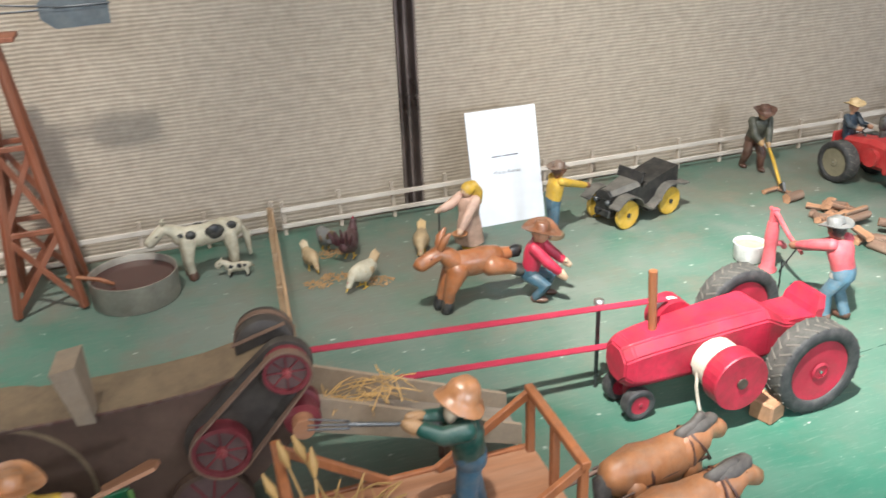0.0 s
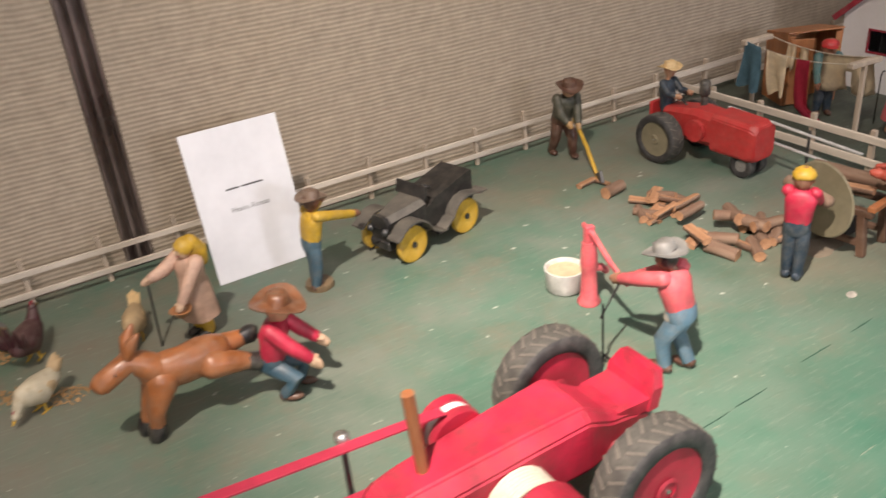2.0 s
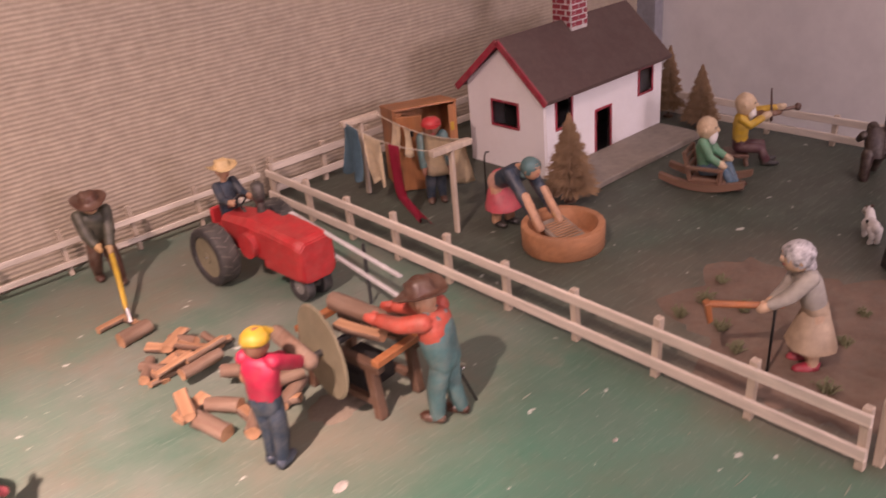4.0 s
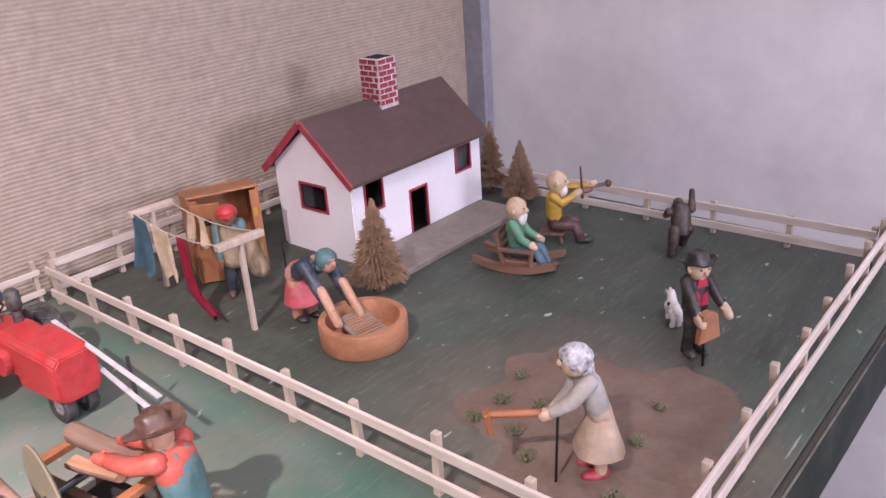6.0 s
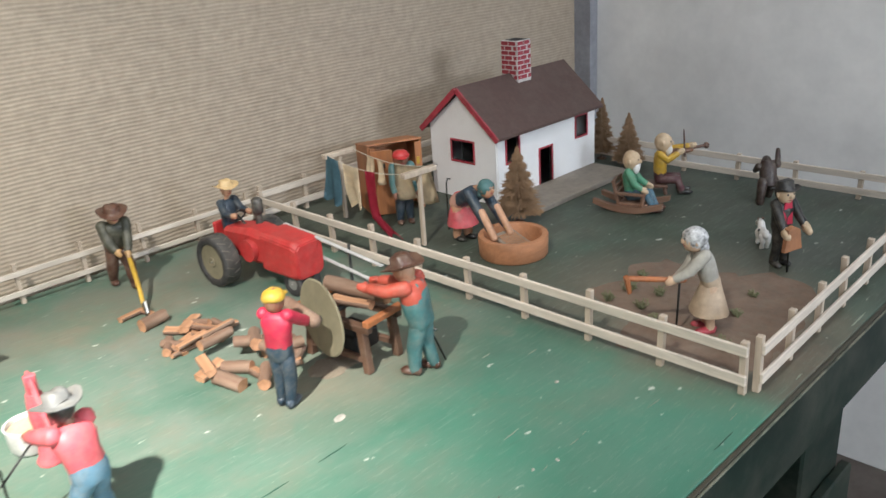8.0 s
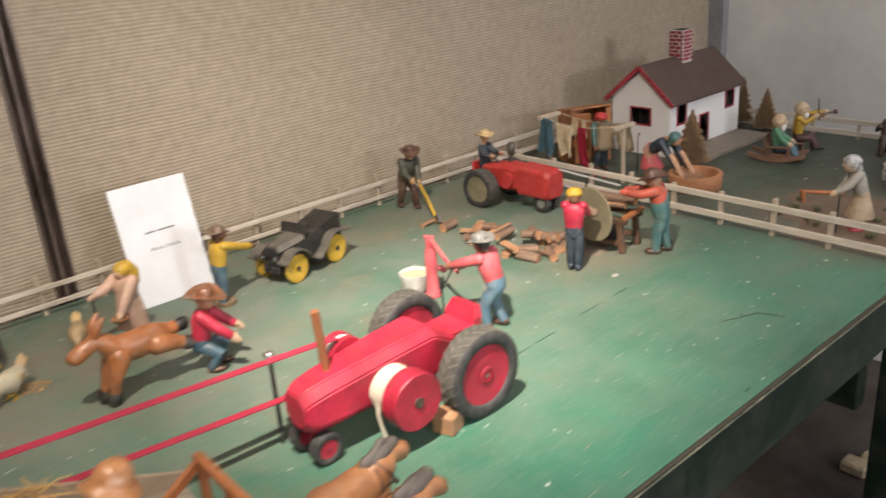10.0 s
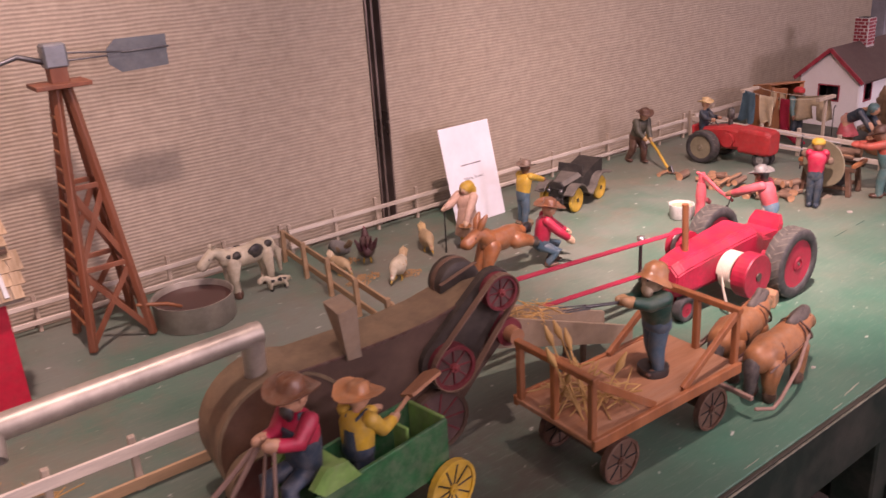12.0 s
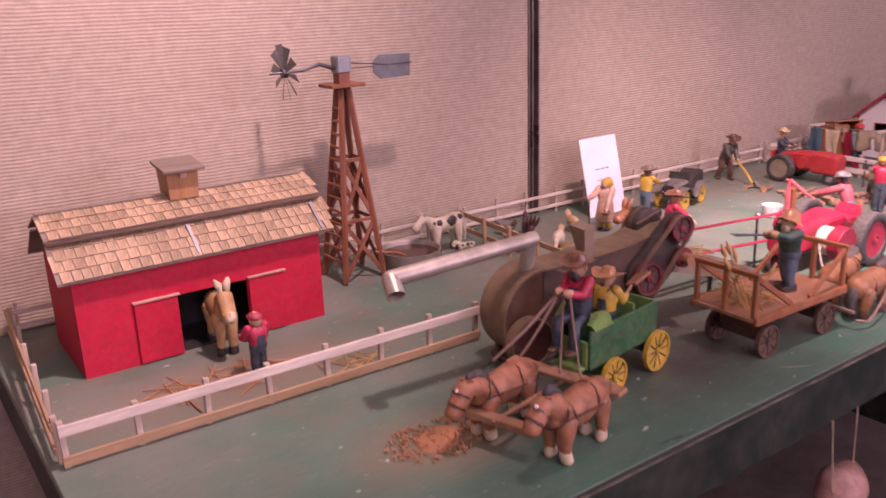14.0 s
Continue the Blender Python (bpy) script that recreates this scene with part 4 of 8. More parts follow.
# ---- the large tractor: its front points along local +x ----
def big_tractor():
    t = thing("tractor", yaw_at(1.033, 0.972, 180), "large bright red carved wooden tractor with belt pulley", "tractor")
    bm = start()
    prism(bm, [octagon(-0.046, 0.026, 0.050, 0.082, 0.006), octagon(0.00, 0.030, 0.046, 0.094, 0.008), octagon(0.032, 0.037, 0.044, 0.116, 0.011), octagon(0.09, 0.035, 0.042, 0.113, 0.012),
               octagon(0.185, 0.031, 0.040, 0.105, 0.013), octagon(0.210, 0.029, 0.041, 0.101, 0.013), octagon(0.221, 0.023, 0.048, 0.094, 0.013)], 0)
    bmesh.ops.bevel(bm, geom=bm.edges[:], offset=0.0022, segments=2, affect="EDGES")
    part("hood", bm, "tractorred", t)
    bm = start()
    prism(bm, [[(-0.046, -0.028, 0.078), (-0.046, 0.028, 0.078), (-0.046, 0.028, 0.090), (-0.046, -0.028, 0.090)], [(-0.008, -0.026, 0.078), (-0.008, 0.026, 0.078), (-0.008, 0.026, 0.090), (-0.008, -0.026, 0.090)]], 0)
    prism(bm, [[(-0.052, -0.030, 0.078), (-0.052, 0.030, 0.078), (-0.040, 0.030, 0.078), (-0.040, -0.030, 0.078)], [(-0.058, -0.029, 0.098), (-0.058, 0.029, 0.098), (-0.046, 0.029, 0.098), (-0.046, -0.029, 0.098)], [(-0.063, -0.022, 0.111), (-0.063, 0.022, 0.111), (-0.053, 0.022, 0.113), (-0.053, -0.022, 0.113)]], 0)
    part("seat", bm, "tractorred", t)
    bm = start()
    rod(bm, (0.172, 0, 0.10), (0.177, 0.0, 0.184), 0.0052, 0, 12)
    part("exhaust", bm, "orange", t, "bare wooden dowel exhaust")
    for s in (-1, 1):
        tyre_wheel(0.0585, 0.034, t, pose(0.0 if s > 0 else -0.012, 0.080 if s > 0 else -0.078, 0.0585), "tractorred", 26, 0.69)
        tyre_wheel(0.0205, 0.016, t, pose(0.200, s * 0.022, 0.0205), "tractorred", 0, 0.6)
    bm = start()
    rod(bm, (0, -0.075, 0.0585), (0, 0.075, 0.0585), 0.008, 0, 10)
    part("axle", bm, "tractorred", t)
    bm = start()
    rod(bm, (0.200, -0.018, 0.0205), (0.200, 0.018, 0.0205), 0.004, 0, 8)
    rod(bm, (0.200, 0, 0.02), (0.200, 0, 0.046), 0.007, 0, 10)
    part("axle", bm, "tractorred", t)
    turn = pose(0, 0, 0, 90, 0, 0)
    near = pose(0.108, 0, 0.067) @ turn          # the belt pulley's shaft points to local +y
    bm = start()
    rod(bm, (0.108, 0.02, 0.067), (0.108, 0.085, 0.067), 0.006, 0, 10)
    part("pulley_shaft", bm, "steel", t)
    bm = start()
    coil = [near @ Vector((0.0290 * math.cos(a), 0.0290 * math.sin(a), -0.036 - 0.0034 * a / 6.283)) for a in [i * 0.35 for i in range(126)]]
    limb(bm, coil, [0.0024] * len(coil), 0, 6)
    part("cord", bm, "rope", t, "white cord wound on the pulley shaft")
    bm = start()
    lathe(bm, [(0.0355, -0.013), (0.0365, -0.011), (0.0365, 0.011), (0.0355, 0.013)], 0, 30, near @ pose(0, 0, -0.0775), smooth=False)
    part("pulley", bm, "tractorred", t)
    # dark disc stands in for the shaded hole in the pulley's hub
    bm = start()
    rod(bm, (0.108, 0.089, 0.067), (0.108, 0.0925, 0.067), 0.0070, 0, 12)
    part("pulley_bolt", bm, "dark", t)
    far = pose(0.118, 0, 0.088) @ turn @ pose(0, 0, 0.046)
    for d, mat in ((-0.010, "tractorred"), (0.0, "white"), (0.010, "tractorred")):
        bm = start()
        lathe(bm, [(0.0265 if mat == "tractorred" else 0.0245, d - 0.005), (0.0265 if mat == "tractorred" else 0.0245, d + 0.005)], 0, 28, far, smooth=False)
        part("pulley", bm, mat, t)
    bm = start()
    limb(bm, [(0.136, 0.046, 0.066), (0.139, 0.050, 0.046), (0.138, 0.056, 0.024), (0.135, 0.064, 0.002)], [0.0022] * 4, 0, 6)
    part("cord", bm, "rope", t)
    bm = start()
    box(bm, 0.045, 0.075, 0.060, 0.090, 0.0, 0.026, 0, 0.002, pose(0, 0, 0, 0, 0, 20) @ pose(0.02, -0.02, 0))
    tagged(part("wood_block", bm, "cut", m=t.matrix_basis.copy()), "small bare wood block under the red tractor", "block")


big_tractor()

# ---- the long red belt between tractor and threshing machine, and its iron guide post ----
belt = thing("drive_belt", pose(0, 0, 0), "long red drive belt from tractor to threshing machine", "belt")
for up, dz in ((0.026, 0.027), (-0.028, -0.029)):
    bm = start()
    bar(bm, (0.905, 1.012, TOP + 0.090 + dz), (0.405, 1.030, TOP + 0.118 + up), 0.011, 0.0022, 0)
    part("strand", bm, "belt", belt)
g = thing("belt_post", yaw_at(0.818, 1.026), "thin iron post with round cap beside the belt", "post")
bm = start()
rod(bm, (0, 0, 0), (0, 0, 0.122), 0.0028, 0, 8)
part("rod", bm, "steel", g)
bm = start()
lathe(bm, [(0.002, 0.120), (0.0065, 0.122), (0.0065, 0.127), (0.003, 0.129)], 0, 12)
part("cap", bm, "tin", g)


# ---- the threshing machine: local x runs from the blower drum towards the feeder ----
def thresher():
    yaw = -7.0
    t = thing("threshing_machine", yaw_at(0.150, 1.055, yaw), "dusty grey wooden threshing machine with red pulleys", "machine")
    near, far = -0.086, -0.018
    shape = ((0.010, 0.045, 0.161), (0.10, 0.036, 0.164), (0.16, 0.038, 0.168), (0.205, 0.042, 0.174), (0.240, 0.052, 0.183), (0.270, 0.085, 0.193), (0.300, 0.112, 0.192))
    bm = start()
    prism(bm, [[(x, near, z0), (x, far, z0), (x, far, z1), (x, near, z1)] for x, z0, z1 in shape], 0)
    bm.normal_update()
    # dusty tan top; sides take a darker brown with shade put in
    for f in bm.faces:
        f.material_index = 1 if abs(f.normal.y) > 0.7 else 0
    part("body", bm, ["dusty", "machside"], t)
    bm = start()
    for (x0, _, z0), (x1, _, z1) in zip(shape[:5], shape[1:5]):
        bar(bm, (x0, near - 0.001, z0 - 0.001), (x1, near - 0.001, z1 - 0.001), 0.003, 0.0025, 0)
    part("trim", bm, "strap", t, "thin dark red trim line")
    axle = pose(0.012, 0, 0.084) @ pose(0, 0, 0, 90, 0, 0)
    bm = start()
    lathe(bm, [(0.077, 0.014), (0.081, 0.014), (0.081, 0.088), (0.077, 0.088)], 0, 40, axle, closed=True)
    part("drum", bm, "dusty", t, "round dusty blower drum")
    bm = start()
    lathe(bm, [(0.0775, 0.016), (0.0775, 0.084)], 0, 40, axle, smooth=False)
    part("drum_face", bm, "drumbrown", t, "flat brown drum face")
    bm = start()
    rod(bm, (-0.046, -0.083, 0.080), (-0.046, -0.0865, 0.080), 0.0035, 0, 10)
    part("bolt", bm, "dim", t)
    fan = pose(-0.026, 0, 0.050) @ pose(0, 0, 0, 90, 0, 0)
    bm = start()
    lathe(bm, [(0.0385, 0.089), (0.0415, 0.089), (0.0415, 0.112), (0.0385, 0.112)], 0, 32, fan, closed=True)
    part("fan_drum", bm, "dusty", t)
    bm = start()
    box(bm, -0.040, -0.012, -0.106, -0.092, 0.0, 0.014, 0, 0.001)
    part("fan_foot", bm, "darkwood", t)
    bm = start()
    lathe(bm, [(0.039, 0.0895), (0.039, 0.107)], 0, 32, fan, smooth=False)
    part("fan_face", bm, "fanbrown", t, "red-brown fan face")
    bm = start()
    for s in (-1, 1):
        bar(bm, (-0.045, s * 0.016 - 0.045, 0.0), (-0.035, s * 0.016 - 0.045, 0.045), 0.012, 0.012, 0)
    bar(bm, (-0.045, -0.072, 0.006), (-0.045, -0.018, 0.006), 0.012, 0.012, 0)
    part("stand", bm, "darkwood", t)
    # flared hopper at the near edge, and the arched feeder guard
    bm = start()
    prism(bm, [[(0.090, near - 0.006, 0.158), (0.107, near - 0.006, 0.158), (0.107, near + 0.010, 0.164), (0.090, near + 0.010, 0.164)], [(0.080, near - 0.016, 0.222), (0.103, near - 0.016, 0.226), (0.103, near + 0.026, 0.226), (0.080, near + 0.026, 0.222)]], 0)
    part("hopper", bm, "troughwood", t, "pale flared hopper")
    bm = start()
    hood = pose(0.268, -0.030, 0.188) @ pose(0, 0, 0, 90, 0, 0)
    lathe(bm, [(0.0285, -0.014), (0.030, -0.012), (0.030, 0.016), (0.0285, 0.018)], 0, 32, hood)
    part("feeder_guard", bm, "machdark", t, "dark arched feeder guard")
    bm = start()
    bar(bm, (0.236, -0.052, 0.196), (0.290, -0.050, 0.213), 0.006, 0.0015, 0)
    lathe(bm, [(0.0302, -0.004), (0.0312, -0.004), (0.0312, 0.004), (0.0302, 0.004)], 0, 28, hood, closed=True)
    part("strap", bm, "webbing", t, "brown webbing strap")
    low, high = Vector((0.216, -0.104, 0.115)), Vector((0.287, -0.104, 0.193))
    along = (high - low).normalized()
    cross = Vector((-along.z, 0, along.x))
    bm = start()
    outline = []
    for c, r, a0 in ((high, 0.026, -90), (low, 0.036, 90)):
        for i in range(11):
            a = radians(a0 + i * 18)
            outline.append(c + (along * math.cos(a) + cross * math.sin(a)) * r)
    prism(bm, [[(p.x, y, p.z) for p in outline] for y in (-0.095, near + 0.002)], 0)
    part("belt_cover", bm, "machdark", t, "dark sloping side cover")
    for c, r in ((low, 0.0285), (high, 0.0225)):
        spoked_wheel(r, 0.017, ("pulleyred", "dustdisc", "pulleyred", "oldred"), 8, t, Matrix.Translation(c), 0.2, 0.16)
    spoked_wheel(0.025, 0.012, ("pulleyred", "dustdisc", "pulleyred", "oldred"), 8, t, pose(0.254, 0.003, 0.118), 0.2, 0.12)
    for x, y in ((0.197, near - 0.008), (0.197, far + 0.008), (0.05, far + 0.008)):
        spoked_wheel(0.042, 0.010, ("machside", "dustdisc", "pulleyred", "pulleyred"), 9, t, pose(x, y, 0.042), 0.18, 0.12)
    bm = start()
    yb = Vector((0, -0.006, 0))
    for s in (-1, 1):
        bar(bm, low + yb + cross * s * 0.0296, high + yb + cross * s * 0.0236, 0.009, 0.0022, 0, up=tuple(cross))
    for c, r, a0 in ((high, 0.0236, -90), (low, 0.0296, 90)):
        p = [c + yb + (along * math.cos(radians(a0 + i * 15)) + cross * math.sin(radians(a0 + i * 15))) * r for i in range(13)]
        for u, v in zip(p, p[1:]):
            bar(bm, u, v, 0.009, 0.0022, 0, up=tuple(((u + v) / 2 - c - yb).normalized()))
    part("belt", bm, "webbing", t, "brown webbing belt")
    shaft = pose(0.296, 0, 0.138) @ pose(0, 0, 0, 90, 0, 0)
    bm = start()
    lathe(bm, [(0.013, 0.076), (0.019, 0.076), (0.019, 0.086), (0.015, 0.088), (0.015, 0.102), (0.018, 0.104), (0.018, 0.112), (0.012, 0.112)], 0, 24, shaft, smooth=False)
    part("drive_pulley", bm, "pulleyred", t)
    bm = start()
    lathe(bm, [(0.0105, 0.090), (0.0105, 0.128)], 0, 18, shaft, smooth=False)
    part("shaft_end", bm, "bed", t, "pale turned wooden shaft end")
    # the feeding trough with its two boards
    for y in (near + 0.006, far - 0.002):
        bm = start()
        prism(bm, [[(x, y - 0.0025, z - hh), (x, y + 0.0025, z - hh), (x, y + 0.0025, z + hh), (x, y - 0.0025, z + hh)] for x, z, hh in ((0.286, 0.128, 0.022), (0.526, 0.052, 0.013))], 0)
        part("trough_board", bm, "troughwood", t)
    bm = start()
    prism(bm, [[(x, near + 0.009, z), (x, far - 0.005, z), (x, far - 0.005, z + 0.004), (x, near + 0.009, z + 0.004)] for x, z in ((0.286, 0.110), (0.526, 0.042))], 0)
    part("trough_floor", bm, "greywood", t)
    for y in (-0.070, -0.032):
        bm = start()
        bar(bm, (0.446, y, 0.0), (0.446, y, 0.066), 0.007, 0.007, 0)
        part("trough_leg", bm, "darkwood", t)
    # the straw blower pipe
    bm = start()
    top = Vector((-0.008, -0.074, 0.214))
    rod(bm, (-0.006, -0.058, 0.158), top, 0.0125, 0, 22)
    rod(bm, top + Vector((0.010, 0, 0.001)), (-0.264, -0.090, 0.202), 0.0122, 0, 22, 0.0132)
    ball(bm, (-0.264, -0.090, 0.202), (0.0133, 0.0133, 0.0133), 0, None, 20, 12)
    ball(bm, top + Vector((0.0, 0, 0.001)), (0.0124, 0.0124, 0.0124), 0, None, 20, 12)
    mouth = Matrix.Translation((-0.264, -0.090, 0.202)) @ Vector((-0.004, -0.026, -0.022)).to_track_quat("Z", "Y").to_matrix().to_4x4()
    lathe(bm, [(0.0134, 0.0), (0.0142, 0.030), (0.0132, 0.030), (0.0126, 0.004)], 0, 24, mouth, closed=True)
    part("blower_pipe", bm, "pipetin", t, "worn tin straw blower pipe")
    # dark disc painted for the shade inside the pipe
    bm = start()
    lathe(bm, [(0.0126, 0.018), (0.0126, 0.019)], 0, 18, mouth, smooth=False)
    part("pipe_mouth", bm, "dim", t)


thresher()


# ---- wagons ----
def hay_wagon():
    w = thing("hay_wagon", yaw_at(0.519, 0.794, -1.5), "brown wooden hay wagon with open rack sides", "wagon")
    L, W, Z = 0.256, 0.126, 0.076
    bm = start()
    box(bm, -L / 2, L / 2, -W / 2, W / 2, Z, Z + 0.007, 0, 0.001)
    part("bed", bm, "bed", w)
    for s in (-1, 1):
        bm = start()
        box(bm, -L / 2, L / 2, s * W / 2 - 0.003, s * W / 2 + 0.003, Z - 0.004, Z + 0.010, 0, 0.001)
        part("side_rail", bm, "orange", w)
    top = 0.152
    posts = [(sx * (L / 2 - 0.005), sy * (W / 2 - 0.006)) for sx in (-1, 1) for sy in (-1, 1)]
    for x, y in posts:
        bm = start()
        bar(bm, (x, y, Z + 0.005), (x, y, top), 0.008, 0.008, 0)
        part("rack_post", bm, "orange", w)
    for sx in (-1, 1):
        x = sx * (L / 2 - 0.005)
        bm = start()
        bar(bm, (x, -W / 2, top + 0.003), (x, W / 2, top + 0.003), 0.009, 0.008, 0)
        part("rack_rail", bm, "orange", w)
        bm = start()
        bar(bm, (x, 0, Z + 0.005), (x, 0, top), 0.008, 0.008, 0)
        part("rack_post", bm, "orange", w)
        for sy in (-1, 1):
            y = sy * (W / 2 - 0.005)
            bm = start()
            bar(bm, (x, y, top), (x - sx * 0.098, y, Z + 0.010), 0.006, 0.009, 0)
            part("rack_brace", bm, "orange", w)
    for x in (-0.071, 0.092):
        bm = start()
        box(bm, x - 0.010, x + 0.010, -0.040, 0.040, 0.040, Z - 0.001, 0, 0.002)
        rod(bm, (x, -0.056, 0.029), (x, 0.056, 0.029), 0.004, 0, 8)
        box(bm, x - 0.006, x + 0.006, -0.046, 0.046, 0.024, 0.042, 0, 0.001)
        part("bolster", bm, "brown", w)
        for s in (-1, 1):
            spoked_wheel(0.0285, 0.008, ("brown", "darkwood", "dim", "brown"), 8, w, pose(x, s * 0.050, 0.0285), 0.2, 0.13)
    bm = start()
    limb(bm, [(0.115, -0.010, 0.05), (0.150, -0.016, 0.042), (0.290, -0.014, 0.044)], [0.0035] * 3, 0, 8)
    bar(bm, (0.140, -0.076, 0.034), (0.140, 0.042, 0.036), 0.006, 0.006, 0)
    limb(bm, [(0.143, -0.080, 0.020), (0.168, -0.088, 0.014), (0.184, -0.088, 0.022), (0.232, -0.080, 0.046), (0.283, -0.061, 0.070)], [0.0026] * 5, 0, 7)
    limb(bm, [(0.135, 0.040, 0.036), (0.205, 0.042, 0.050), (0.285, 0.030, 0.074)], [0.0028] * 3, 0, 7)
    part("tongue", bm, "reinleather", w, "bent wooden tongue and traces")


hay_wagon()


def green_wagon():
    w = thing("grain_wagon", yaw_at(0.183, 0.856, 188), "green wooden box wagon with yellow spoked wheels", "wagon")
    L, W, z0, z1 = 0.176, 0.060, 0.055, 0.117
    for s in (-1, 1):
        bm = start()
        box(bm, -L / 2, L / 2, s * W / 2 - 0.0025, s * W / 2 + 0.0025, z0, z1, 0, 0.001)
        part("side_board", bm, "green", w)
        bm = start()
        box(bm, s * L / 2 - 0.0025 if s < 0 else s * L / 2 - 0.003, s * L / 2 + 0.0025, -W / 2 + 0.003, W / 2 - 0.003, z0, z1 - (0.0 if s < 0 else 0.018), 0, 0.001)
        part("end_board", bm, "ltgreen", w, "light green end board")
        bm = start()
        prism(bm, [[(L / 2 - 0.055, y, z1 - 0.002), (L / 2 - 0.010, y, z1 - 0.002), (L / 2 + 0.002, y, z1 + 0.010), (L / 2 - 0.015, y, z1 + 0.026), (L / 2 - 0.040, y, z1 + 0.022)] for y in (s * W / 2 - 0.004, s * W / 2 + 0.004)], 0)
        part("seat_side", bm, "ltgreen", w, "light green shaped seat side")
    bm = start()
    box(bm, -L / 2 + 0.003, L / 2 - 0.003, -W / 2 + 0.003, W / 2 - 0.003, z0, z0 + 0.005, 0, 0.0008)
    part("floor_board", bm, "green", w)
    bm = start()
    box(bm, L / 2 - 0.052, L / 2 - 0.018, -W / 2 + 0.004, W / 2 - 0.004, z1 - 0.002, z1 + 0.005, 0, 0.001)
    part("seat", bm, "ltgreen", w, "light green bench seat")
    bm = start()
    box(bm, L / 2 + 0.003, L / 2 + 0.018, -W / 2 + 0.004, W / 2 - 0.004, z0, z0 + 0.006, 0, 0.001)
    part("footboard", bm, "ltgreen", w)
    for i in range(4):
        bm = start()
        y = -W / 2 + 0.012 + i * 0.012
        box(bm, L / 2 + 0.0025, L / 2 + 0.0035, y - 0.0012, y + 0.0012, z0 + 0.008, z1 - 0.022, 0, 0.0003)
        part("stripe", bm, "green", w, "dark green stripe")
    bm = start()
    box(bm, -0.046, -0.042, -0.004, 0.018, z0 + 0.004, z1 + 0.004, 0, 0.0008)
    part("partition", bm, "ltgreen", w, "light green upright slat")
    for x, r in ((-0.082, 0.034), (0.036, 0.030)):
        bm = start()
        rod(bm, (x, -0.040, r), (x, 0.040, r), 0.004, 0, 8)
        box(bm, x - 0.008, x + 0.008, -0.027, 0.027, r - 0.006, z0, 0, 0.001)
        part("axle", bm, "green", w)
        for s in (-1, 1):
            spoked_wheel(r, 0.008, ("yellow", "yellow", "black", "yellow"), 10, w, pose(x, s * 0.0385, r), 0.18, 0.12)
    bm = start()
    limb(bm, [(0.045, 0, 0.045), (0.13, 0.004, 0.040), (0.285, 0.020, 0.046)], [0.0035] * 3, 0, 8)
    box(bm, -0.013, 0.013, -0.098, 0.095, 0.054, 0.061, 0, 0.0015, pose(0.1286, 0.0173, 0, 0, 0, 6.5))
    box(bm, -0.009, 0.009, -0.052, 0.052, 0.038, 0.050, 0, 0.0015, pose(0.2755, 0.021, 0, 0, 0, 10))
    part("tongue", bm, "cut", w, "bare wooden tongue and doubletree")


green_wagon()


